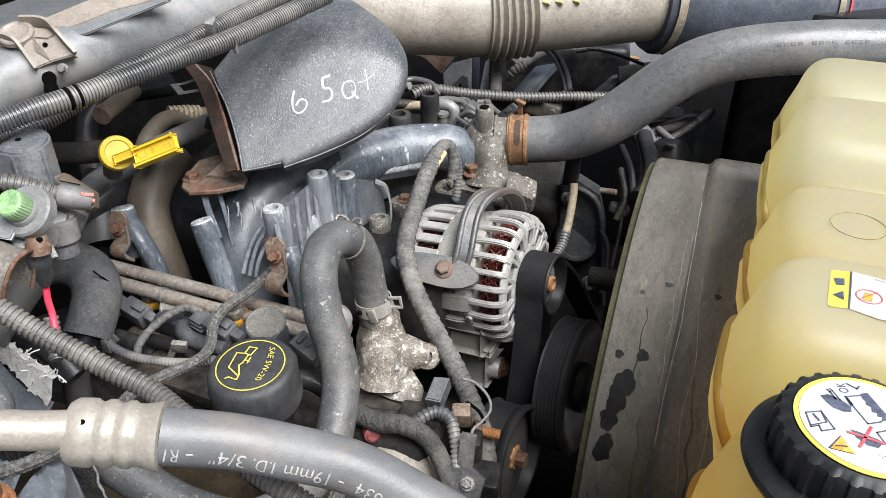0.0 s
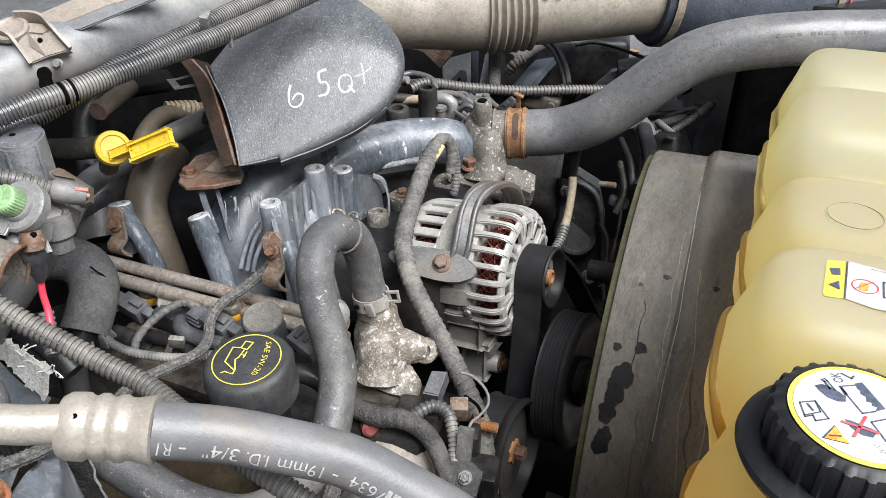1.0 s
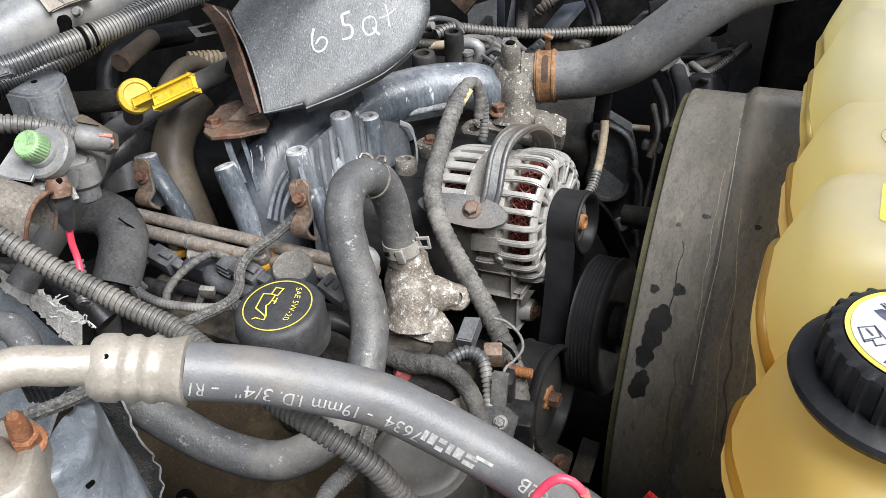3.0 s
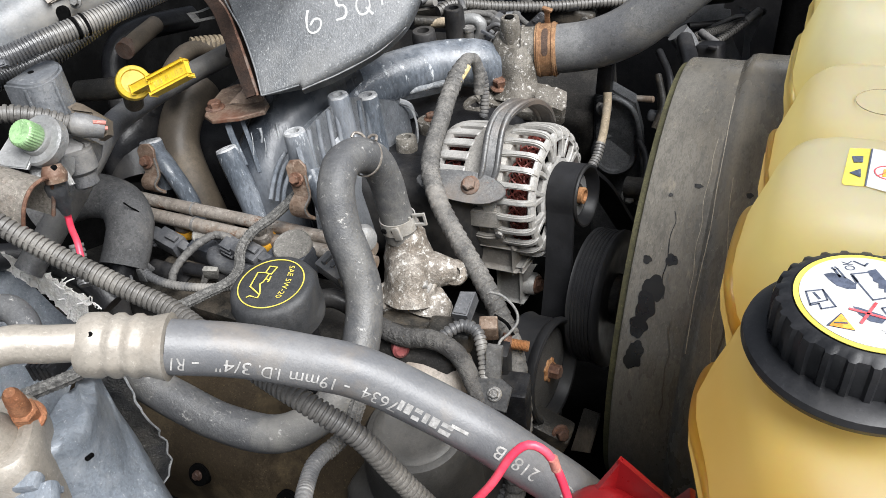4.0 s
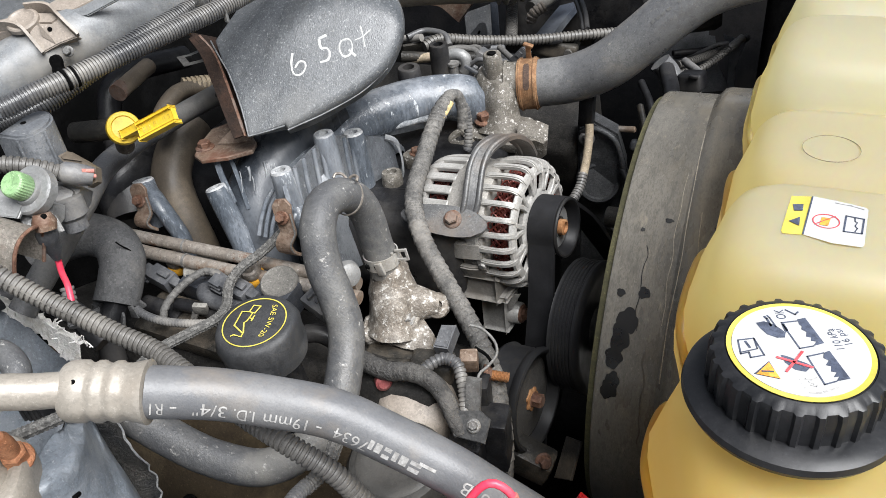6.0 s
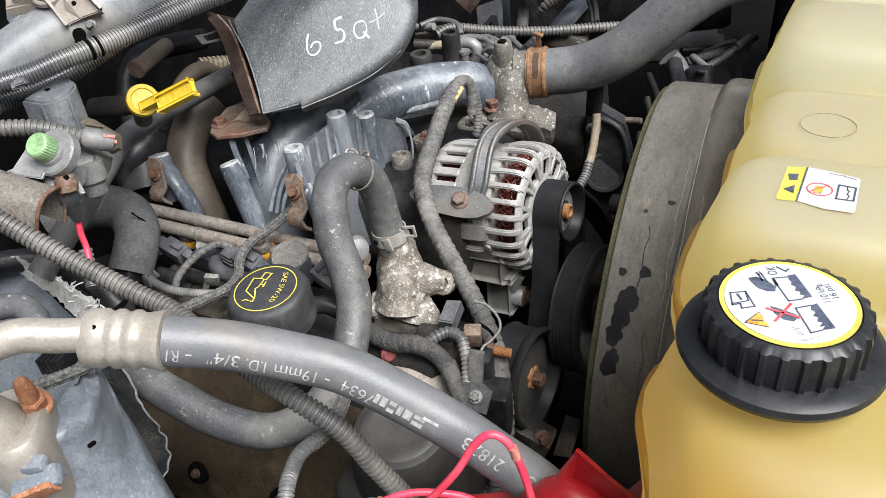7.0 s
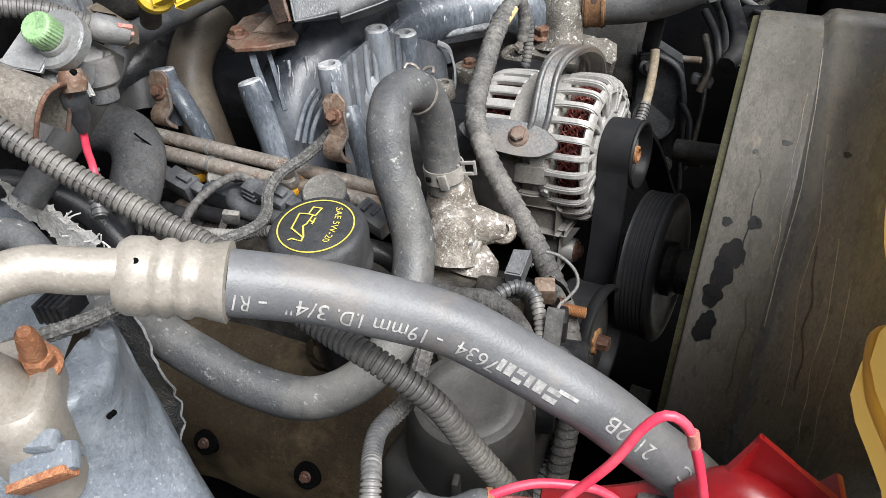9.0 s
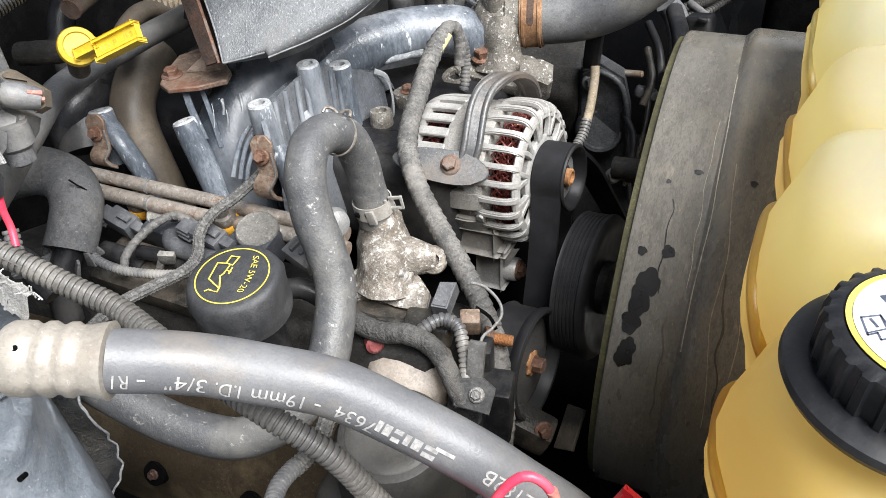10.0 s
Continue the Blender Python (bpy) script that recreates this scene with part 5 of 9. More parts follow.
    b = ridged(B(), [(-0.3560, 0.5190, 1.0950), (-0.3600, 0.4920, 1.0900), (-0.3670, 0.4660, 1.0850), (-0.3740, 0.4430, 1.0830), (-0.3750, 0.4240, 1.0770), (-0.3680, 0.4070, 1.0690), (-0.3660, 0.3880, 1.0700), (-0.3740, 0.3600, 1.0750), (-0.3810, 0.3320, 1.0800), (-0.3600, 0.2790, 1.1040), (-0.3500, 0.2280, 1.1280), (-0.3610, 0.2040, 1.1320), (-0.3780, 0.1820, 1.1330), (-0.4040, 0.1650, 1.1290)], 0.0043, braid_wrap(), 20)
    solo("braided_cable", b, BRAID, "grey braided cable draped over the coils", "cable")


build_looms()


# ---- radiator hose and thermostat housing ----
def build_radiator_hose():
    t = thing("radiator_hose", (-0.05, 0.88, 1.1), "thick black rubber upper radiator hose, dusty and scuffed", "hose")
    pts = [(-0.2270, 0.8300, 1.1020), (-0.1970, 0.8360, 1.1040), (-0.1640, 0.8420, 1.1100), (-0.1270, 0.8420, 1.1290), (-0.0925, 0.8475, 1.1577), (-0.0602, 0.8550, 1.1869), (-0.0275, 0.8640, 1.2101), (0.0150, 0.8740, 1.2241), (0.0698, 0.8870, 1.2320), (0.1267, 0.9090, 1.2331), (0.1960, 0.9450, 1.2270), (0.3060, 1.0120, 1.1920)]
    part("rubber_hose", tube(B(), pts, 0.0279, 36), BIG_RUBBER, t)
    for s0, angle in ((0.262, 0.62), (0.395, 0.55)):
        wrap_text("faint_print", "", 0, s0, angle, pts, 0.0279, FAINTPRINT, t, bars=[(0.0062 * k, 0.0062 * k + 0.0042, 0.0, 0.003) for k in range(14) if k not in (4, 9)])
    c, ax = V((-0.2180, 0.8320, 1.1020)), (V((-0.1970, 0.8360, 1.1040)) - V((-0.2270, 0.8300, 1.1020))).normalized()
    sc = part("spring_clamp", lathe(B(), c, ax, [(0.0278, -0.012), (0.0298, -0.012), (0.0302, 0.0), (0.0298, 0.012), (0.0278, 0.012), (0.0278, -0.012)], 56, caps=False), CLAMP_RUST, t, "orange rusted spring clamp")
    for h in (-0.0085, 0.0085):
        part("edge_bead", lathe(B(), c + ax * h, ax, [(0.0290, -0.0022), (0.0312, -0.0012), (0.0312, 0.0012), (0.0290, 0.0022), (0.0290, -0.0022)], 56, caps=False), CLAMP_RUST, sc)
    face = (V((0.1, -0.85, 0.3)) - ax * V((0.1, -0.85, 0.3)).dot(ax)).normalized()
    side = ax.cross(face)
    b = B()
    for k in range(13):
        g = -0.95 + 1.1 * k / 12
        m = c + (face * math.cos(g) + side * math.sin(g)) * 0.0297
        rad = (m - c).normalized()
        wd = 0.0036 * math.sqrt(max(0.02, 1 - ((k - 6) / 6.2) ** 8))
        row = [m + rad * 0.0009 - ax * wd, m + rad * 0.0009 + ax * wd]
        if k:
            b.faces.new([b.verts.new(p) for p in (last[0], last[1], row[1], row[0])])
        last = row
    bmesh.ops.remove_doubles(b, verts=b.verts, dist=1e-5)
    part("slot", b, RUST_DEEP, sc)
    b = B()
    rbox(b, c + V((-0.002, 0.006, 0.036)), (0.0065, 0.0022, 0.026), (8, 0, 0), 0.001)
    rbox(b, c + V((-0.001, 0.003, 0.047)), (0.012, 0.006, 0.003), (8, 15, 0), 0.001)
    part("clamp_ear", b, CLAMP_RUST, t)
    h = thing("thermostat_housing", (-0.245, 0.82, 1.05), "corroded cast thermostat housing with vertical boss", "thermostat housing")
    b = B()
    top = V((-0.2560, 0.8110, 1.1465))
    lathe(b, top, (0.02, 0.06, -1), [(0.0050, 0.004), (0.0062, 0.0), (0.0096, 0.0), (0.0108, 0.002), (0.0112, 0.012), (0.0118, 0.030), (0.0135, 0.042), (0.0165, 0.052), (0.021, 0.066), (0.024, 0.080)], 32)
    # body of the neck, swelling towards the hose
    lathe(b, (-0.2560, 0.8240, 1.1000), ax, [(0.004, -0.0275), (0.016, -0.025), (0.0245, -0.017), (0.0285, -0.006), (0.0290, 0.006), (0.0275, 0.014), (0.0265, 0.026), (0.0272, 0.030)], 44)
    for q, r in (((0.0285, 0.017), 0.0016),):
        lathe(b, V((-0.2560, 0.8240, 1.1000)) + ax * 0.012, ax, [(q[0], -0.002), (q[0] + r, 0.0), (q[0], 0.002)], 40, caps=False)
    # waist down to the flange, broader across than along
    lathe(b, (-0.2480, 0.8100, 1.1000), (0.10, -0.30, -1), [(0.016, -0.012), (0.022, 0.0), (0.0235, 0.012), (0.0225, 0.022), (0.0245, 0.032), (0.031, 0.040), (0.036, 0.045)], 40, wave=lambda q, i: 1 + 0.10 * math.cos(2 * q + 0.6) + 0.03 * math.cos(5 * q))
    lumps(b, 0.0013, 90, 7)
    part("casting", b, CORRODED_DULL, h)
    b = B()
    prism(b, [(-0.052, -0.010), (-0.040, -0.020), (-0.016, -0.022), (0.020, -0.026), (0.044, -0.026), (0.054, -0.014), (0.052, 0.010), (0.030, 0.024), (-0.010, 0.026), (-0.040, 0.016)], (-0.2400, 0.7850, 1.0600), (1, -0.05, 0.02), (0, 0.95, 0.28), 0.013, 0.0025)
    lumps(b, 0.0010, 90, 9)
    part("base_flange", b, CORRODED_DULL, h)
    b = B()
    prism(b, [(-0.017, -0.020), (0.012, -0.022), (0.020, -0.010), (0.019, 0.016), (0.006, 0.022), (-0.016, 0.018)], (-0.1990, 0.7720, 1.0600), (0.95, 0.25, -0.1), (0.05, -0.35, 0.94), 0.030, 0.004)
    lumps(b, 0.0012, 90, 4)
    part("corner_boss", b, CORRODED_DULL, h)
    b = B()
    lathe(b, (-0.2840, 0.7660, 1.0560), (0, -0.25, 1), [(0.018, -0.03), (0.0175, 0.0), (0.0155, 0.0025), (0.008, 0.003), (0.0075, -0.004)], 28)
    lumps(b, 0.0008, 90, 2)
    part("sender_boss", b, CORRODED_DULL, h)
    part("bolt", hexbolt(B(), (-0.2610, 0.7870, 1.0720), (0, -0.2, 1), 0.0085, 0.012), RUST, h, "rusty hex bolt")
    part("boss_hole", lathe(B(), top + V((0, 0, 0.0005)), (0, 0, 1), [(0.005, -0.004), (0.005, 0.0008)], 20), MATTE, h)
    # connector and lead behind the hose
    k = thing("sensor_lead", (-0.1540, 0.8420, 1.0340), "dusty tan sensor lead with black connector", "sensor lead")
    part("connector", rbox(B(), (-0.1540, 0.8560, 1.0640), (0.018, 0.018, 0.045), (10, 5, 0), 0.003), BLACK, k)
    part("sleeve", tube(B(), [(-0.1490, 0.8470, 1.0480), (-0.1470, 0.8400, 1.0360), (-0.1450, 0.8200, 1.0150), (-0.1450, 0.8030, 1.0000)], 0.0052, 12), LOOM_TAN, k)
    part("split_tube", conduit(B(), [(-0.1450, 0.8050, 1.0030), (-0.1460, 0.7900, 0.9910), (-0.1500, 0.7700, 0.9830)], 0.0062), LOOM, k)


CLAMP_RUST = material("rusted_clamp_band", (0.22, 0.115, 0.055), 0.6, 0.3, second=(0.32, 0.19, 0.1), third=(0.12, 0.06, 0.035), scale=50, bump=0.3)
RUST_DEEP = material("deep_rust", (0.05, 0.028, 0.018), 0.8)
FAINTPRINT = material("faded_print", (0.13, 0.128, 0.122), 0.6, second=(0.10, 0.10, 0.10), mix=(0.4, 0.6), scale=150, bump=0)
LOOM_TAN = material("tan_sleeve", (0.3, 0.24, 0.16), 0.8, second=(0.4, 0.33, 0.24), third=(0.2, 0.17, 0.13), scale=60, bump=0.3)
build_radiator_hose()


# ---- intake duct over the far side ----
def build_duct():
    t = thing("intake_duct", (-0.2, 1.05, 1.1), "dusty beige-grey plastic intake duct with ribbed bellows and clamps", "intake duct")
    pts = [(-0.5380, 0.9330, 1.2090), (-0.4710, 0.9520, 1.2000), (-0.4030, 0.9870, 1.1950), (-0.3330, 1.0220, 1.1890), (-0.2640, 1.0630, 1.1920), (-0.1930, 1.1050, 1.1950), (-0.1360, 1.1410, 1.1970), (-0.0990, 1.1660, 1.1940)]

    def rad(s, total):
        f = s / total
        r = 0.057
        if 0.46 < f < 0.585:
            r = 0.060 + 0.004 * math.cos((f - 0.46) / 0.125 * 2 * math.pi * 6)
        return r
    part("duct", tube(B(), pts, rad, 48, step=0.0016), DUCT, t)
    dark = [(-0.1210, 1.1520, 1.1950), (-0.0840, 1.1750, 1.1910), (-0.0150, 1.2160, 1.1840), (0.0710, 1.2700, 1.1770), (0.1720, 1.3350, 1.1620), (0.2840, 1.4000, 1.1200)]
    part("dark_elbow", tube(B(), dark, lambda s, n: 0.068 + 0.01 * min(1, s / 0.05), 48), AIRBLUE, t, "blue-black plastic air tube")
    ax = (V(dark[1]) - V(dark[0])).normalized()
    worm_clamp("hose_clamp", V((-0.1080, 1.1600, 1.1940)), ax, 0.0725, t, CLAMPTAN, 0.012)
    worm_clamp("hose_clamp", V((0.0920, 1.2820, 1.1750)), (V(dark[4]) - V(dark[3])).normalized(), 0.0785, t, CLAMPTAN, 0.010)
    worm_clamp("red_stripe", V((0.1040, 1.2900, 1.1740)), (V(dark[4]) - V(dark[3])).normalized(), 0.0783, t, REDINK, 0.003)
    for q in ((-0.2390, 1.0150, 1.2160), (-0.2240, 1.0240, 1.2160), (-0.2040, 1.0360, 1.2160)):
        part("moulded_mark", rbox(B(), q, (0.012, 0.004, 0.006), (40, 0, -20), 0.001), YELLOW_DULL, t)


CLAMPTAN = material("dusty_clamp_band", (0.3, 0.25, 0.19), 0.5, 0.4, second=(0.4, 0.34, 0.27), bump=0.2)
YELLOW_DULL = material("dull_yellow_marks", (0.45, 0.38, 0.2), 0.7)
build_duct()


# ---- splash baffle with the hand-written mark ----
def build_baffle():
    t = thing("air_baffle", (-0.38, 0.62, 1.165), "black plastic resonator cover hand-marked 6 5Qt in white", "engine cover")
    nrm = V((0.364, -0.595, 0.662)).normalized()
    ex = V((0.85, 0.52, 0)).normalized()
    ey = nrm.cross(ex)
    O = V((-0.405, 0.542, 1.165))
    out = [(-0.0019, 0.0002), (0.0164, 0.0022), (0.0341, 0.0049), (0.0363, 0.0002), (0.0508, 0.0045), (0.0750, 0.0125), (0.1128, 0.0283), (0.1429, 0.0486), (0.1617, 0.0750), (0.1679, 0.0984), (0.1652, 0.1180), (0.1535, 0.1406), (0.1332, 0.1627), (0.1072, 0.1845), (0.0800, 0.1930), (0.0518, 0.1857), (0.0250, 0.1640), (-0.0032, 0.1299), (-0.0246, 0.1020), (-0.0188, 0.0850), (-0.0115, 0.0645), (-0.0048, 0.0301)]
    soft_side = spline([(x, y, 0) for x, y in out[4:18]], 0.005)
    out = out[:4] + [(q.x, q.y) for q in soft_side] + out[18:]
    cx, cy = 0.085, 0.075
    back = V((-0.452, 0.826, -0.336))

    def roll(x, y):
        """How far the top rolls back behind the flat face."""
        d = max(0.0, y - (0.0684 + x * (0.5645 + x * (-0.4039 + x * -15.834))))
        return 9.0 * d * d
    b = B()
    rings = []
    for shrink, h in [(k / 20, 0.0045) for k in range(1, 16)] + [(0.80, 0.0044), (0.86, 0.0038), (0.90, 0.003), (0.94, 0.002), (0.975, -0.0005), (0.992, -0.004), (1.0, -0.009), (1.0, -0.014), (0.985, -0.022)]:
        ring = []
        for x, y in out:
            soft = min(1, max(0, (x - 0.02) / 0.05))   # the left and lower edges stay sharp
            f = min(1, max(0, (shrink - 0.5) / 0.35))
            f = f * f * (3 - 2 * f)
            sharpen = shrink + f * (1 - shrink) * (1 - 0.12 - 0.88 * soft)
            px, py = cx + (x - cx) * sharpen, cy + (y - cy) * sharpen
            near = min(1, max(0, (px + 0.01) / 0.08))
            hh = h * (0.12 + 0.88 * near * near * (3 - 2 * near))
            ring.append(O + ex * px + ey * py + nrm * hh + back * roll(px, py))
        rings.append(ring)
    loft(b, rings)
    part("cover", b, BAFFLE, t, sharp=50)
    lip = [O + ex * x + ey * y + nrm * 0.0006 for x, y in [(-0.0246, 0.1020), (-0.0188, 0.0850), (-0.0115, 0.0645), (-0.0048, 0.0301), (-0.0019, 0.0002)]]
    part("edge_lip", tube(B(), lip, 0.0008, 8, rough=0.2), EDGE_PALE, t)
    low = [O + ex * x + ey * y + nrm * 0.0006 for x, y in [(-0.0019, 0.0002), (0.0164, 0.0022), (0.0341, 0.0049)]]
    part("edge_lip", tube(B(), low, 0.0008, 8, rough=0.2), EDGE_PALE, t)
    low = [O + ex * x + ey * y + nrm * (0.0006 - 0.006 * f) for x, y, f in [(0.0363, 0.0002, 0), (0.0508, 0.0045, 0.1), (0.0750, 0.0125, 0.6), (0.1128, 0.0283, 1), (0.1429, 0.0486, 1)]]
    part("edge_lip", tube(B(), low, 0.0008, 8, rough=0.2), EDGE_PALE, t)
    # marker strokes
    def mark(pts, name="marker_stroke"):
        q = B()
        path = [O + ex * x + ey * y + nrm * 0.0046 for x, y in pts]
        tube(q, path, 0.0011, 8, step=0.0012, rough=0.9)
        for v in q.verts:
            hgt = (v.co - O).dot(nrm) - 0.0046
            v.co -= nrm * hgt * 0.9
        part(name, q, WHITEINK, t, "white hand-drawn marker stroke")
    mark([(0.0528, 0.0747), (0.0503, 0.0656), (0.0500, 0.0569), (0.0528, 0.0521), (0.0588, 0.0528), (0.0632, 0.0588), (0.0626, 0.0641), (0.0578, 0.0650), (0.0530, 0.0596)])
    mark([(0.0805, 0.0855), (0.0804, 0.0796), (0.0811, 0.0749)])
    mark([(0.0805, 0.0855), (0.0884, 0.0879)])
    mark([(0.0811, 0.0749), (0.0865, 0.0745), (0.0887, 0.0691), (0.0859, 0.0629), (0.0780, 0.0612)])
    mark([(0.1070, 0.0813), (0.1006, 0.0782), (0.0987, 0.0701), (0.1018, 0.0634), (0.1080, 0.0647), (0.1115, 0.0715), (0.1106, 0.0786), (0.1070, 0.0813)])
    mark([(0.1074, 0.0695), (0.1132, 0.0620)])
    mark([(0.1226, 0.0920), (0.1236, 0.0807), (0.1235, 0.0700)])
    mark([(0.1150, 0.0783), (0.1230, 0.0807), (0.1321, 0.0866)])


build_baffle()


def build_baffle_bracket():
    t = thing("rusty_bracket", (-0.46, 0.56, 1.13), "rusty steel bracket bolted under the cover", "bracket")
    b = B()
    up = [(-0.4950, 0.6140, 1.2310), (-0.4650, 0.5940, 1.2230), (-0.4420, 0.5740, 1.2050), (-0.4270, 0.5600, 1.1840), (-0.4120, 0.5460, 1.1610)]
    strip(b, [V(q) + V((-0.008, -0.004, 0.001)) for q in up], lambda f: 0.009 + 0.004 * math.sin(f * 3), 0.003, (0.85, 0.5, 0.15))
    part("upright", b, RUST_SHADED, t)
    part("rust_edge", tube(B(), [V(q) + V((-0.002, -0.001, 0.0015)) for q in up], 0.0016, 8, rough=0.2), RUST, t)
    b = strip(B(), [V(q) + V((-0.010, 0.012, -0.004)) for q in up], 0.030, 0.003, (0.15, 0.9, -0.4))
    part("web", b, RUST_SHADED, t)
    b = B()
    o = V((-0.4570, 0.5650, 1.1370))
    c = [(-0.4770, 0.5340, 1.1370), (-0.4870, 0.5550, 1.1370), (-0.4950, 0.5870, 1.1370), (-0.4840, 0.6050, 1.1370), (-0.4540, 0.5970, 1.1370), (-0.4260, 0.5720, 1.1370), (-0.4210, 0.5570, 1.1370), (-0.4390, 0.5390, 1.1370), (-0.4630, 0.5270, 1.1370)]
    prism(b, [(x - o.x, y - o.y) for x, y, z in c][::-1], o, (1, 0, 0), (0, 1, 0), 0.005, 0.001)
    part("foot", b, RUST_PALE, t)
    part("bolt", hexbolt(B(), V((-0.4750, 0.5500, 1.1390)), (0, 0, 1), 0.0068, 0.008), RUST, t)
    g = B()
    slab(g, [(-0.4636, 0.5570, 1.1420), (-0.4522, 0.5701, 1.1536), (-0.4436, 0.5806, 1.1586), (-0.4370, 0.5790, 1.1480), (-0.4332, 0.5737, 1.1380), (-0.4480, 0.5640, 1.1390)], 0.003, 0.001)
    lumps(g, 0.0006, 80)
    part("gusset", g, RUST_PALE, t)
    b = B()
    outer = [V(q) for q in ((-0.5150, 0.5910, 1.2180), (-0.5140, 0.6070, 1.2140), (-0.5050, 0.6190, 1.2160), (-0.4800, 0.6080, 1.2150), (-0.4760, 0.5970, 1.2150), (-0.4950, 0.5770, 1.2150))]
    mid = sum(outer, V()) / 6
    loft(b, [outer, [q.lerp(mid, 0.42) for q in outer]], caps=False)
    bmesh.ops.solidify(b, geom=b.faces[:], thickness=0.002)
    part("wire_tab", b, STEEL, t, "bare steel tab")


# rust darkened for the bracket's faces that turn away from the light
RUST_SHADED = material("shaded_rust", (0.018, 0.011, 0.008), 0.75, second=(0.03, 0.018, 0.013), third=(0.05, 0.026, 0.017), scale=45, bump=0.4, spec=0.2)
RUST_BROWN = material("dark_brown_rust", (0.06, 0.032, 0.022), 0.7, 0.1, second=(0.1, 0.055, 0.038), third=(0.16, 0.075, 0.045), scale=45, bump=0.5)
RUST_PALE = material("pale_rusted_steel", (0.17, 0.115, 0.08), 0.6, 0.15, second=(0.25, 0.195, 0.152), third=(0.12, 0.052, 0.03), scale=45, fine=300, bump=0.4, mix=(0.42, 0.58))
build_baffle_bracket()


# ---- fuel rail, its brackets, injectors and coils ----
def build_rail():
    t = thing("fuel_rail", (-0.45, 0.475, 1.05), "rust-stained double-tube steel fuel rail", "fuel rail")
    up = [(-0.6230, 0.4720, 1.0770), (-0.5480, 0.4760, 1.0690), (-0.4740, 0.4800, 1.0640), (-0.4050, 0.4820, 1.0610), (-0.3310, 0.4830, 1.0580), (-0.2740, 0.4830, 1.0560)]
    lo = [(-0.6140, 0.4600, 1.0680), (-0.5410, 0.4650, 1.0600), (-0.4670, 0.4680, 1.0550), (-0.3980, 0.4690, 1.0530), (-0.3260, 0.4720, 1.0510), (-0.2690, 0.4720, 1.0490)]
    part("upper_tube", tube(B(), up, 0.0063, 18, step=0.02), RUSTY_GREY, t)
    part("lower_tube", tube(B(), lo, 0.0068, 14, step=0.02), RUSTY_GREY, t)
    b = B()
    ax = (V(up[3]) - V(up[2])).normalized()
    lathe(b, (-0.4740, 0.4800, 1.0640), ax, [(0.0063, -0.0012), (0.0072, -0.0012), (0.0072, 0.0012), (0.0063, 0.0012)], 20, caps=False)
    lathe(b, (-0.4670, 0.4680, 1.0550), ax, [(0.0068, -0.0012), (0.0077, -0.0012), (0.0077, 0.0012), (0.0068, 0.0012)], 20, caps=False)
    part("tie_band", b, STEEL, t)
    part("rail_end", lathe(B(), (-0.2840, 0.4790, 1.0690), (0.8, -0.4, 0.3), [(0.004, -0.006), (0.011, -0.004), (0.0135, 0.003), (0.011, 0.009), (0.004, 0.012)], 24), PALEGREY, t, "pale rounded end cap")
    return up


build_rail()


def build_rail_bracket(bolt, foot, name_label):
    t = thing("rail_bracket", foot, name_label, "bracket", "fuel rail brackets")
    b, f = V(bolt), V(foot)
    pts = [b + V((-0.002, 0.004, 0.016)), b + V((0.0, 0.0, 0.004)), b + V((0.003, -0.003, -0.010)), b.lerp(f, 0.45) + V((0.004, -0.001, 0)), b.lerp(f, 0.7) + V((0.0, -0.004, 0)), f + V((0, -0.001, 0.002)), f + V((0.001, 0.006, -0.006))]
    q = strip(B(), pts, lambda k: 0.021 * min(1, 0.45 + 6 * k) - 0.005 * math.sin(k * 3.1), 0.0035, (1, 0.1, -0.1))
    bmesh.ops.bevel(q, geom=q.edges, offset=0.0006, segments=1, affect="EDGES")
    part("bent_plate", q, RUST_PALE, t)
    edge = [p + V((0.0095 - 0.002 * math.sin(i / 6 * 3.1), -0.0008, 0.0)) for i, p in enumerate(pts)][1:]
    part("bare_edge", tube(B(), edge, 0.0009, 8, rough=0.2), STEEL, t, "bare pale edge")
    part("bolt", hexbolt(B(), b + V((0, -0.003, 0)), (0.1, -0.85, 0.5), 0.0047, 0.007, 1.5), RUST, t)


build_rail_bracket((-0.524, 0.491, 1.106), (-0.5250, 0.4840, 1.0760), "rusty bent bracket bolted to the manifold")
build_rail_bracket((-0.346, 0.489, 1.117), (-0.3460, 0.4810, 1.0810), "rusty bent bracket bolted to the manifold")


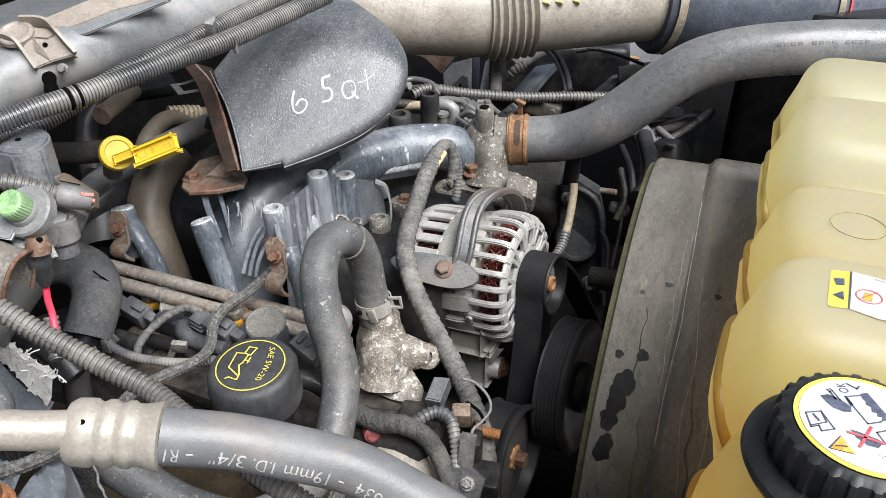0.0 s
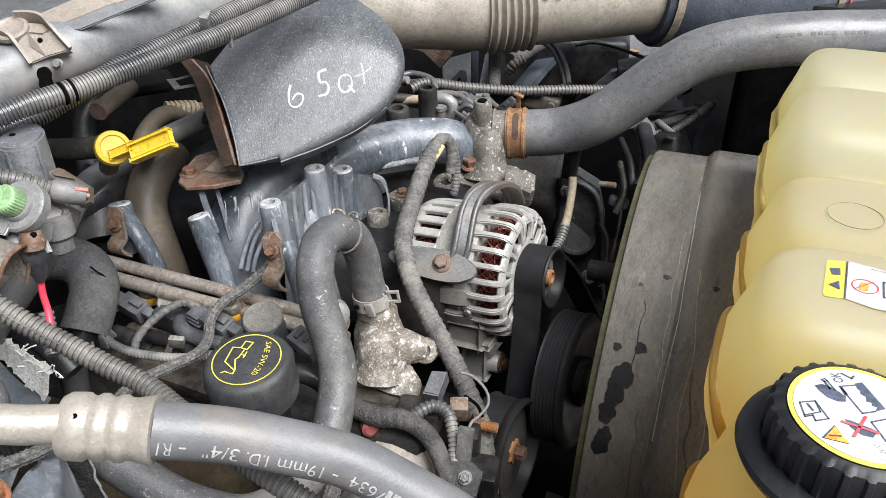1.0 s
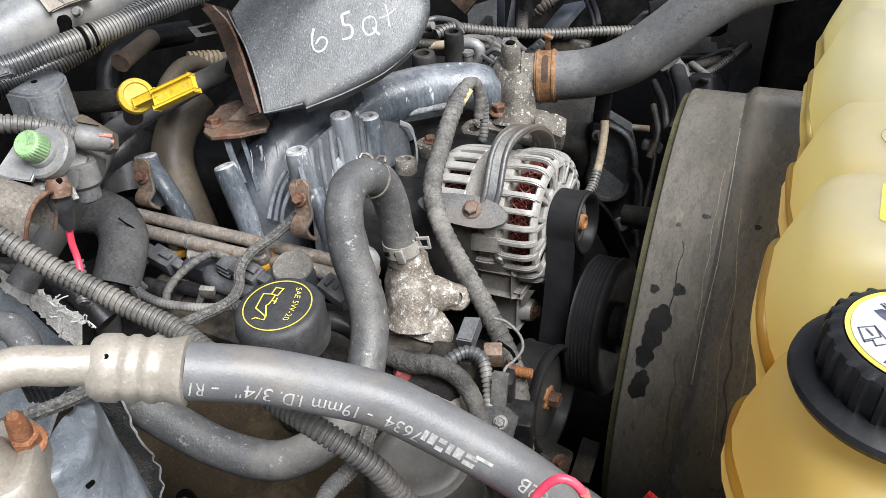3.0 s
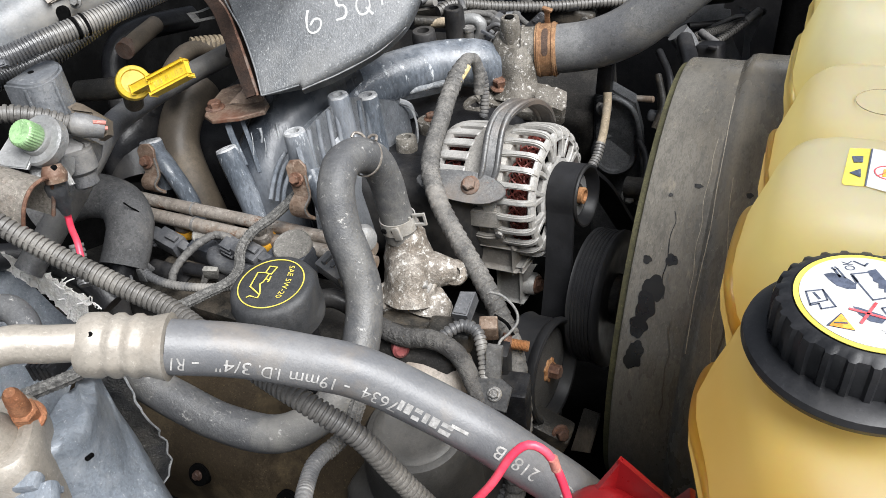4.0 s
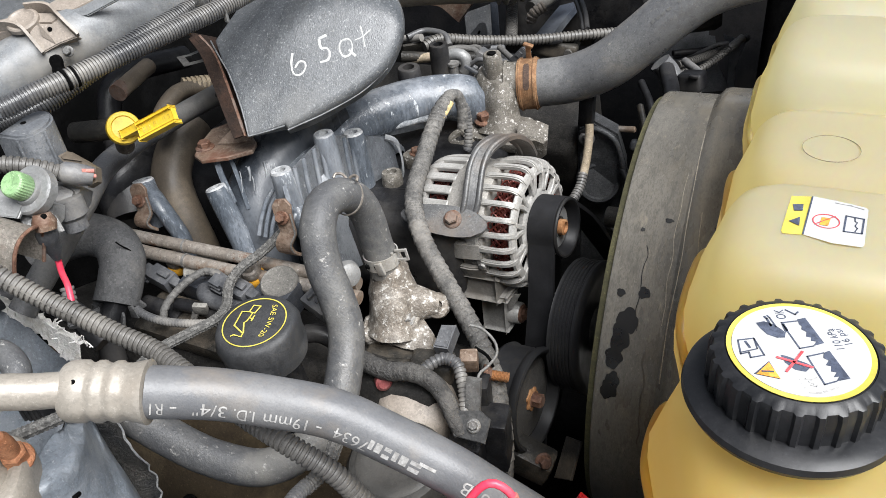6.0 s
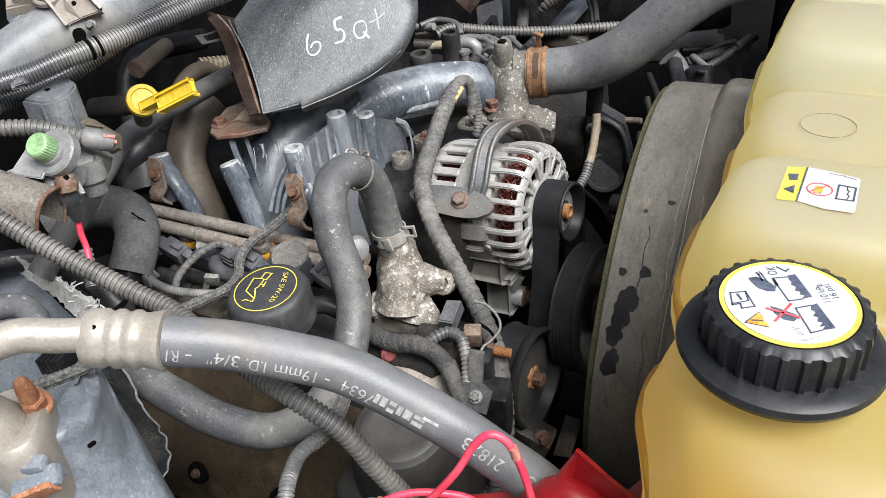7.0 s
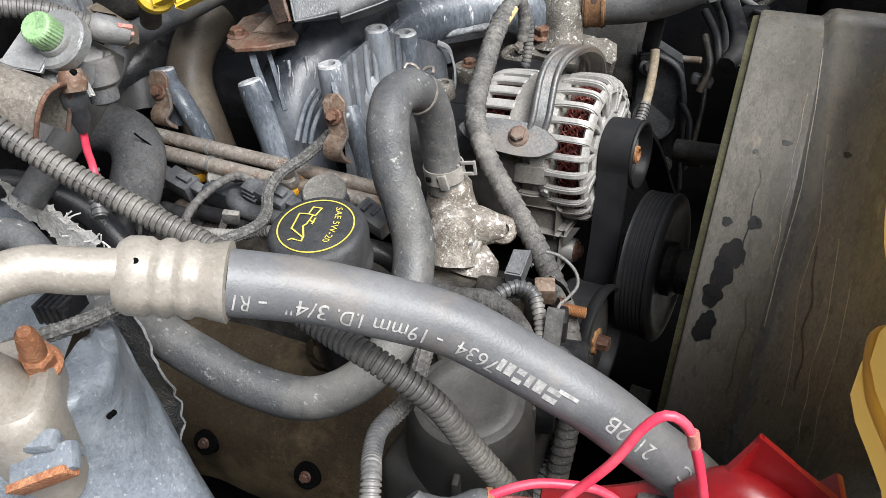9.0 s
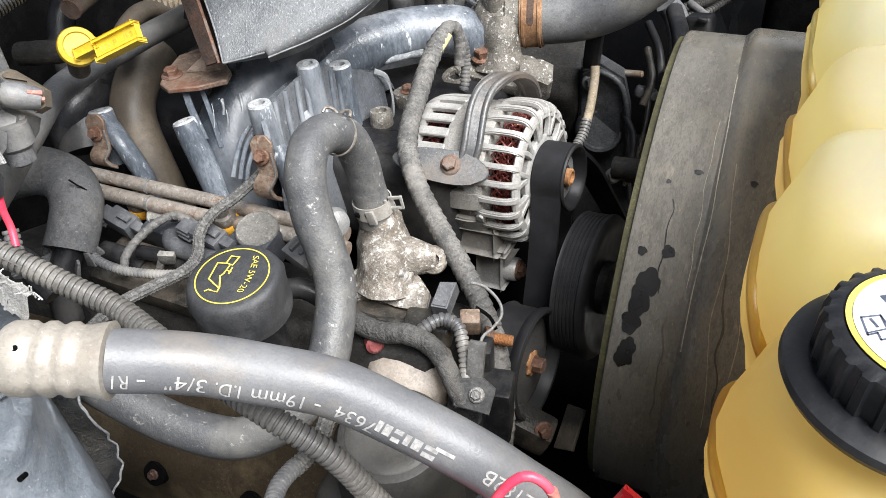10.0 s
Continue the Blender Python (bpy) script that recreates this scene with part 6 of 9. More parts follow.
def build_coil(cap, con, cup, body, lead):
    """One ignition coil with its plug and the injector behind it."""
    t = thing("ignition_coil", V(body) - V((0, 0, 0.02)), "ignition coil with dusty round top, grey plug and amber injector collar", "ignition coil", "coils and injectors under the rail")
    up = V((0.06, -0.3, 1)).normalized()
    part("coil_cap", lathe(B(), cap, up, [(0.0185, -0.034), (0.0185, -0.003), (0.0178, -0.0012), (0.0165, 0.0), (0.015, -0.0006), (0.003, -0.0004)], 40), PALE_COIL, t, "dusty grey round coil top")
    part("coil_body", rbox(B(), body, (0.04, 0.026, 0.03), (8, 0, -6), 0.003), BLUEBLACK, t)
    b = B()
    rbox(b, con, (0.030, 0.018, 0.017), (14, 6, -12), 0.0022)
    rbox(b, V(con) + V((-0.020, 0.003, 0.0)), (0.014, 0.015, 0.013), (14, 6, -12), 0.0015)
    rbox(b, V(con) + V((0.020, -0.004, 0.001)), (0.012, 0.010, 0.009), (14, 6, -12), 0.0025)
    part("plug", b, CONNECTOR, t)
    for k in range(3):
        part("plug_rib", rbox(B(), V(con) + V((-0.022, -0.001, 0.0075 - 0.0045 * k)), (0.014, 0.012, 0.0022), (14, 6, -12), 0.0006), CONNECTOR, t)
    part("plug_latch", rbox(B(), V(con) + V((0.006, -0.003, 0.010)), (0.014, 0.007, 0.003), (14, 6, -12), 0.0008), CONNECTOR, t)
    part("injector_collar", lathe(B(), cup, up, [(0.0108, -0.012), (0.0118, -0.010), (0.0118, -0.004), (0.0105, -0.002)], 28), AMBER, t, "amber plastic injector collar")
    part("injector_cup", lathe(B(), cup, up, [(0.0078, -0.004), (0.0098, -0.002), (0.0105, 0.003), (0.009, 0.007), (0.0065, 0.0085), (0.0052, 0.013), (0.001, 0.013)], 28), RUSTY_GREY, t, "dull steel injector cup")
    part("taped_lead", ridged(B(), lead, 0.0038, tape_wrap(0.007, 0.16), 16), TAPE, t)


def build_coil_clutter():
    t = thing("plug_harness", (-0.4150, 0.4280, 1.0400), "small dark hoses and torn clip beneath the coils", "harness")
    part("stub_pipe", tube(B(), [(-0.4510, 0.4250, 1.0370), (-0.4320, 0.4260, 1.0370), (-0.4140, 0.4260, 1.0360), (-0.4000, 0.4200, 1.0380)], 0.0062, 14), BLACK, t)
    part("stub_pipe", tube(B(), [(-0.4230, 0.4390, 1.0510), (-0.4160, 0.4300, 1.0520), (-0.4020, 0.4270, 1.0490), (-0.3840, 0.4270, 1.0490), (-0.3690, 0.4270, 1.0490)], 0.0072, 14), RUBBER, t)
    part("stub_pipe", tube(B(), [(-0.4960, 0.4260, 1.0260), (-0.4720, 0.4270, 1.0230), (-0.4520, 0.4250, 1.0180)], 0.009, 14), BLACK, t)
    part("torn_clip", lumps(rbox(B(), (-0.4110, 0.4160, 1.0480), (0.014, 0.006, 0.016), (20, 10, 25), 0.002), 0.0015, 120), PALE_COIL, t)
    part("torn_clip", lumps(rbox(B(), (-0.4190, 0.4150, 1.0410), (0.006, 0.006, 0.02), (0, 25, 10), 0.002), 0.0012, 120), TAPE, t)
    part("split_tube", conduit(B(), [(-0.4790, 0.3990, 1.0510), (-0.4640, 0.3950, 1.0460), (-0.4410, 0.3950, 1.0430), (-0.4110, 0.4000, 1.0430), (-0.3850, 0.4060, 1.0460), (-0.3660, 0.4100, 1.0520)], 0.0042, 0.0034), LOOM, t)
    part("cover_plate", rbox(B(), (-0.4160, 0.4220, 1.0130), (0.16, 0.05, 0.02), (12, 0, -3), 0.006), GREASY, t)
    k = thing("side_connector", (-0.2860, 0.4340, 1.0690), "grey multi-pin connector beside the oil filler", "connector")
    b = B()
    rbox(b, (-0.2910, 0.4400, 1.0620), (0.030, 0.018, 0.016), (15, 10, -18), 0.002)
    for i in range(3):
        rbox(b, V((-0.2970, 0.4390, 1.0680)) + V((0.008 * i, 0.001, 0.002 - 0.003 * i)), (0.004, 0.010, 0.010), (15, 10, -18), 0.0008)
    part("housing", b, CONNECTOR, k)
    part("rubber_lead", tube(B(), [(-0.2940, 0.4160, 1.0470), (-0.2830, 0.4200, 1.0470), (-0.2670, 0.4210, 1.0400), (-0.2530, 0.4180, 1.0280)], 0.0085, 14), BLACK, k)


PALE_COIL = material("dusty_coil_plastic", (0.15, 0.142, 0.128), 0.8, second=(0.21, 0.2, 0.18), scale=40, bump=0.25)
BLUEBLACK = material("blue_black_coil", (0.03, 0.033, 0.04), 0.5, second=(0.055, 0.058, 0.065), bump=0.15)
build_coil((-0.4510, 0.4670, 1.0510), (-0.4890, 0.4520, 1.0400), (-0.4900, 0.4760, 1.0440), (-0.4430, 0.4580, 1.0330), [(-0.4070, 0.4490, 1.0560), (-0.4140, 0.4510, 1.0620), (-0.4290, 0.4510, 1.0620), (-0.4400, 0.4380, 1.0580), (-0.4500, 0.4220, 1.0490), (-0.4520, 0.4090, 1.0420), (-0.4510, 0.4030, 1.0330)])
build_coil((-0.3470, 0.4580, 1.0640), (-0.3820, 0.4410, 1.0580), (-0.3850, 0.4670, 1.0580), (-0.3480, 0.4570, 1.0440), [(-0.4120, 0.4450, 1.0530), (-0.4100, 0.4540, 1.0550), (-0.4220, 0.4570, 1.0580), (-0.4320, 0.4530, 1.0580)])
build_coil_clutter()


# ---- intake manifold ----
def hollow_boss(b, at, axis, r, length):
    lathe(b, at, axis, [(r * 0.5, 0.03), (r * 0.54, 0.0), (r * 0.92, 0.0), (r, 0.0015), (r * 1.05, 0.012), (r * 1.12, length), (r * 0.4, length)], 24)


def build_manifold():
    t = thing("intake_manifold", (-0.42, 0.65, 0.98), "scuffed blue-grey plastic intake manifold with runners, ribs and bolt bosses", "intake manifold")
    part("plenum", lumps(rbox(B(), (-0.43, 0.72, 1.0), (0.42, 0.26, 0.11), None, 0.03, 4), 0.003, 30), BLACK, t)

    def runner(pts, r, mat=MANIFOLD, oval=1.0):
        b = tube(B(), pts, r, 28, step=0.008, oval=oval, rough=0.03)
        part("runner", b, mat, t)
    runner([(-0.2600, 0.8170, 1.0380), (-0.2710, 0.8150, 1.0680), (-0.2910, 0.7990, 1.0920), (-0.3270, 0.7760, 1.0980), (-0.3650, 0.7320, 1.1010), (-0.3910, 0.6820, 1.0990), (-0.4010, 0.6350, 1.0920), (-0.3870, 0.5850, 1.0840)], 0.028)
    runner([(-0.4090, 0.6820, 1.1260), (-0.4230, 0.6300, 1.1150), (-0.4340, 0.5860, 1.0940), (-0.4360, 0.5600, 1.0700), (-0.4230, 0.5420, 1.0300), (-0.4150, 0.5370, 0.9670)], 0.035, MANIFOLD_DARK)
    runner([(-0.5680, 0.6380, 1.1130), (-0.5700, 0.5990, 1.0950), (-0.5630, 0.5710, 1.0690), (-0.5420, 0.5540, 1.0320), (-0.5230, 0.5450, 0.9730)], 0.0225, BROWN_RUNNER)
    runner([(-0.6140, 0.5830, 1.0950), (-0.6120, 0.5560, 1.0740), (-0.5910, 0.5300, 1.0430)], 0.03, BLACK)
    # far bank of bosses
    for q, r, n in (((-0.3350, 0.8360, 1.1430), 0.0115, 0.06), ((-0.3530, 0.7850, 1.1340), 0.0135, 0.05)):
        b = B()
        hollow_boss(b, q, (0, 0.05, -1), r, n)
        part("bolt_boss", b, BLACK, t)
    for q, r, n, ax in (((-0.4490, 0.5200, 1.1130), 0.0108, 0.085, (0.34, -0.12, -1)), ((-0.3760, 0.5370, 1.1330), 0.0106, 0.06, (0.10, -0.04, -1)), ((-0.3633, 0.6015, 1.1405), 0.0108, 0.075, (0.06, -0.02, -1)), ((-0.3563, 0.6455, 1.1194), 0.0108, 0.075, (0.06, -0.02, -1)), ((-0.5390, 0.5140, 1.1120), 0.0115, 0.05, (0.2, -0.2, -1))):
        b = B()
        hollow_boss(b, q, ax, r, n)
        part("bolt_boss", b, MANIFOLD, t)
        part("worn_rim", lathe(B(), q, ax, [(r * 0.5, 0.004), (r * 0.5, -0.0012), (r * 0.9, -0.0012), (r * 0.99, 0.0006), (r * 0.5, 0.004)], 24, caps=False), WORN, t, "pale worn boss rim")
    # scalloped flange wall between the bosses, with ribs
    down = V((0.14, -0.2, -1)).normalized()
    edge = [(-0.3740, 0.5400, 1.1270), (-0.3720, 0.5520, 1.1290), (-0.3700, 0.5700, 1.1320), (-0.3660, 0.5900, 1.1350), (-0.3620, 0.6080, 1.1340), (-0.3590, 0.6280, 1.1260), (-0.3550, 0.6480, 1.1140), (-0.3470, 0.6690, 1.1040), (-0.3380, 0.6830, 1.0920), (-0.3310, 0.6840, 1.0780)]
    line = spline(edge, 0.004)
    b = B()
    loft(b, [[p + down * d + V((0, 0.004 * math.sin(d * 40), 0)) for d in (0.0, 0.003, 0.03, 0.06, 0.085, 0.12, 0.15)] for p in line], caps=False, closed=False)
    bmesh.ops.solidify(b, geom=b.faces[:], thickness=0.005)
    # the wall's brightness under the cover is put into its colour
    part("flange_wall", b, MANIFOLD_LIT, t, sharp=50)
    b = B()
    loft(b, [[p + V((0, 0.001, -0.004)), p + V((-0.006, 0.03, -0.016)), p + V((-0.012, 0.06, -0.045))] for p in line], caps=False, closed=False)
    bmesh.ops.solidify(b, geom=b.faces[:], thickness=0.004)
    part("flange_top", b, MANIFOLD_LIT, t, sharp=50)
    for k in (4, 8, 12, 15, 24, 27):
        p = line[min(k, len(line) - 1)]
        b = B()
        tube(b, [p + down * 0.002 + V((0, -0.002, 0)), p + down * 0.03 + V((0, -0.003, 0)), p + down * 0.075 + V((0, -0.002, 0))], 0.0026, 10)
        part("rib", b, MANIFOLD, t)
    # rolled lip round the open end and the scuffed lower edge of the horn
    part("lip", strip(B(), [(-0.3400, 0.6830, 1.0960), (-0.3296, 0.6873, 1.0892), (-0.3229, 0.6832, 1.0761), (-0.3193, 0.6741, 1.0592), (-0.3217, 0.6654, 1.0488)], 0.008, 0.0022, (-0.5, 0.8, 0.3)), EDGE_PALE, t)
    part("horn_seam", tube(B(), [(-0.3757, 0.7060, 1.0859), (-0.3574, 0.7160, 1.0877), (-0.3369, 0.7260, 1.0899), (-0.3151, 0.7330, 1.0945), (-0.3017, 0.7380, 1.0971)], 0.0036, 10, rough=0.35), MANIFOLD_SCUFFED, t, "scuffed whitened seam")
    part("horn_flange", strip(B(), [V(q) + V((0, 0.002, -0.007)) for q in [(-0.3757, 0.7060, 1.0859), (-0.3574, 0.7160, 1.0877), (-0.3369, 0.7260, 1.0899), (-0.3151, 0.7330, 1.0945), (-0.3017, 0.7380, 1.0971)]], 0.010, 0.003, (0, -0.5, 0.8)), MANIFOLD_LIT, t)
    part("post", tube(B(), [(-0.3460, 0.5100, 1.1110), (-0.3380, 0.5040, 1.0980), (-0.3290, 0.4980, 1.0750), (-0.3240, 0.4950, 1.0490)], 0.0115, 14, oval=0.75, rough=0.05), MANIFOLD, t)
    part("post", tube(B(), [(-0.5330, 0.5110, 1.1060), (-0.5080, 0.4990, 1.0910), (-0.4960, 0.4990, 1.0580), (-0.4940, 0.4980, 1.0310)], 0.0120, 14, oval=0.7, rough=0.05), MANIFOLD, t)
    b = B()
    lathe(b, (-0.3760, 0.5840, 1.0860), (0.35, -0.8, 0.5), [(0.020, -0.02), (0.020, 0.006), (0.0185, 0.012), (0.012, 0.017), (0.004, 0.018)], 28)
    part("swelling", b, MANIFOLD_LIT, t)
    # thin gussets beside the bosses
    for pts, wd in (([(-0.4580, 0.5420, 1.1330), (-0.4480, 0.5330, 1.1180), (-0.4330, 0.5230, 1.0950)], 0.006), ([(-0.4480, 0.5520, 1.1330), (-0.4360, 0.5420, 1.1120), (-0.4230, 0.5300, 1.0850)], 0.004), ([(-0.3690, 0.5290, 1.1230), (-0.3620, 0.5210, 1.1120), (-0.3550, 0.5130, 1.1010)], 0.0045)):
        part("gusset", strip(B(), pts, wd, 0.0022, (0.6, 0.5, 0.3)), MANIFOLD, t)
    # curved stiffening ribs on the duct side
    for pts in ([(-0.3969, 0.5444, 1.1044), (-0.4019, 0.5327, 1.0934), (-0.4035, 0.5209, 1.0795), (-0.4033, 0.5116, 1.0679)], [(-0.3928, 0.5449, 1.0999), (-0.3975, 0.5341, 1.0898), (-0.3988, 0.5235, 1.0772), (-0.3980, 0.5142, 1.0650)], [(-0.3883, 0.5437, 1.0924), (-0.3922, 0.5342, 1.0836), (-0.3939, 0.5255, 1.0740), (-0.3932, 0.5168, 1.0628)]):
        part("rib", tube(B(), pts, 0.0022, 8), MANIFOLD, t)
    # whitened scrapes where something rubbed the duct
    rnd = random.Random(21)
    for k in range(16):
        a0 = V((-0.4230, 0.5640, 1.1160)) + V((rnd.uniform(-0.018, 0.016), rnd.uniform(-0.02, 0.012), rnd.uniform(-0.05, 0.012)))
        part("scrape", tube(B(), [a0, a0 + V((0.003, -0.004, -0.009)) * rnd.uniform(0.5, 1.4), a0 + V((0.004, -0.009, -0.018)) * rnd.uniform(0.6, 1.2)], rnd.uniform(0.0005, 0.0013), 6, rough=0.8), MANIFOLD_SCUFFED, t)
    # small tower right of the flange
    b = B()
    hollow_boss(b, (-0.3234, 0.6565, 1.0690), (0.05, -0.1, -1), 0.0115, 0.035)
    lumps(b, 0.0006, 90)
    part("metal_tower", b, CORRODED_DULL, t, "dull cast metal boss")
    b = B()
    lathe(b, (-0.3144, 0.7000, 1.0690), (0.04, -0.06, -1), [(0.006, -0.001), (0.0135, 0.0), (0.0145, 0.002), (0.0140, 0.010), (0.0125, 0.020), (0.0145, 0.040), (0.018, 0.055)], 28)
    lumps(b, 0.0007, 90, 4)
    part("metal_tower", b, CORRODED_DULL, t, "dull cast metal boss")
    part("tower_bolt", hexbolt(B(), (-0.3110, 0.6990, 1.0695), (-0.04, 0.06, 1), 0.0068, 0.007, 1.3), RUST, t, "rusty bolt head")
    b = B()
    prism(b, [(-0.034, -0.012), (0.026, -0.012), (0.034, 0.0), (0.028, 0.014), (-0.030, 0.014), (-0.038, 0.002)], (-0.3060, 0.6350, 1.0480), (1, 0.15, 0), (0, 0.9, 0.35), 0.006, 0.001)
    part("bracket_arm", b, BLACK, t)
    for k in range(4):
        part("arm_hole", lathe(B(), V((-0.3300, 0.6240, 1.0480)) + V((0.013, 0.002, 0)) * k, (0, -0.35, 0.9), [(0.0028, -0.004), (0.0028, 0.0038)], 12), MATTE, t)


MANIFOLD_DARK = material("dark_manifold_plastic", (0.032, 0.037, 0.045), 0.3, second=(0.06, 0.068, 0.08), third=(0.14, 0.148, 0.16), scale=20, bump=0.15, speck=(0.4, 0.41, 0.42), speck_at=(0.64, 0.72), speck_scale=70, stretch=(1, 1, 0.25), grit=0.4, spec=0.4)
MANIFOLD_SCUFFED = material("scuffed_white_plastic", (0.2, 0.21, 0.22), 0.6, second=(0.4, 0.41, 0.41), third=(0.1, 0.11, 0.125), scale=150, bump=0.3)
BROWN_RUNNER = material("dusty_brown_runner", (0.085, 0.068, 0.05), 0.55, second=(0.14, 0.112, 0.08), third=(0.05, 0.043, 0.036), scale=18, bump=0.15, grit=0.25)
build_manifold()


# ---- cylinder heads, valve cover and front cover ----
def build_engine():
    t = thing("engine_block", (-0.35, 0.65, 0.5), "grimy engine block and cylinder heads deep in the bay", "engine")
    # block and heads carry the shade deep in the bay in their colour
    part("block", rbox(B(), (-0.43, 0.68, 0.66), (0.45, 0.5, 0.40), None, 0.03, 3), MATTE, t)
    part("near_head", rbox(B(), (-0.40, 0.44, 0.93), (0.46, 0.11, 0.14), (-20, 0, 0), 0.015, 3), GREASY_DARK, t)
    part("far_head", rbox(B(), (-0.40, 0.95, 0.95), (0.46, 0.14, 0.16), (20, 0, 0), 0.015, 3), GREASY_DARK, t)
    v = thing("valve_cover", (-0.40, 0.36, 0.82), "brown grimy cast valve cover with recessed bolts", "valve cover")
    b = B()
    prof = [(0.325, 0.80), (0.318, 0.845), (0.320, 0.872), (0.330, 0.895), (0.350, 0.925), (0.365, 0.942), (0.385, 0.952), (0.41, 0.957), (0.44, 0.945), (0.45, 0.90), (0.45, 0.80)]
    us = [-0.64 + 0.46 * i / 44 for i in range(45)]
    rings = [[V((u, y + 0.003 * noise.noise(V((u * 20, y * 20, z * 20))), z + 0.003 * noise.noise(V((u * 25, z * 20, 3)))))
              for y, z in prof] for u in us]
    loft(b, rings)
    part("casting", b, BROWNCAST, v, sharp=50)
    for c in ((-0.412, 0.3195, 0.871), (-0.310, 0.3195, 0.876)):
        # a proud black disc paints the shade inside each bolt recess
        part("well_shade", lathe(B(), c, (0, -0.8, 0.45), [(0.0120, -0.004), (0.0112, 0.0028)], 24), MATTE, v)
        part("bolt", hexbolt(B(), V(c) + V((0, -0.8, 0.45)) * 0.003, (0, -0.8, 0.45), 0.0042, 0.005, 1.2), RUST_BROWN, v)
    f = thing("front_cover", (-0.17, 0.36, 0.75), "dull grey cast front cover with round dished boss", "front cover")
    b = B()
    rbox(b, (-0.185, 0.375, 0.85), (0.09, 0.15, 0.20), (0, 0, -6), 0.022, 4)
    lumps(b, 0.0015, 40)
    part("casting", b, SMOOTHCAST, f)
    boss = V((-0.1750, 0.3420, 1.0090))
    tilt = V((0.02, -0.10, 1))
    part("round_boss", lathe(B(), boss, tilt, [(0.050, -0.2), (0.047, -0.05), (0.0445, -0.020), (0.0425, -0.008), (0.0385, -0.0015), (0.034, 0.0), (0.002, 0.0)], 64), SMOOTHCAST, f)
    # own, slightly paler material paints the top as the lit face
    part("boss_top", lathe(B(), boss, tilt, [(0.0335, 0.0002), (0.0325, 0.0010), (0.024, 0.0012), (0.022, 0.0004), (0.002, 0.0004)], 56), LITCAST, f, "boss top with its lit tone put into the colour")
    for g in (40, 160, 280):
        part("casting_rib", rbox(B(), boss + V((0.045 * math.cos(radians(g)), 0.045 * math.sin(radians(g)), -0.075)), (0.012, 0.005, 0.09), (0, 0, g), 0.0018), SMOOTHCAST, f)
    part("side_boss", lathe(B(), (-0.3170, 0.3910, 0.9590), (0, -0.2, 1), [(0.022, -0.04), (0.021, -0.002), (0.0185, 0.0), (0.017, -0.002), (0.015, -0.008), (0.003, -0.008)], 36), BROWNCAST, f)
    d = lathe(B(), (-0.1940, 0.4150, 0.9930), (0.1, -0.35, 1), [(0.038, -0.05), (0.036, -0.006), (0.031, 0.004), (0.02, 0.010), (0.006, 0.012)], 40)
    part("dome", d, BEIGE, f, "dusty pale rounded housing")


SMOOTHCAST = material("smooth_dark_casting", (0.045, 0.043, 0.040), 0.48, 0.15, second=(0.065, 0.062, 0.057), third=(0.09, 0.082, 0.07), scale=14, bump=0.12, grit=0.25, spec=0.3)
LITCAST = material("lit_top_casting", (0.05, 0.048, 0.044), 0.5, 0.1, second=(0.07, 0.066, 0.06), third=(0.05, 0.046, 0.041), scale=20, bump=0.15, grit=0.25)
# grimy metal without its paler blotches, darkened for deep shade
GREASY_DARK = material("greasy_shaded_metal", (0.02, 0.019, 0.018), 0.6, second=(0.04, 0.037, 0.033), scale=25, bump=0.3, spec=0.15)
build_engine()


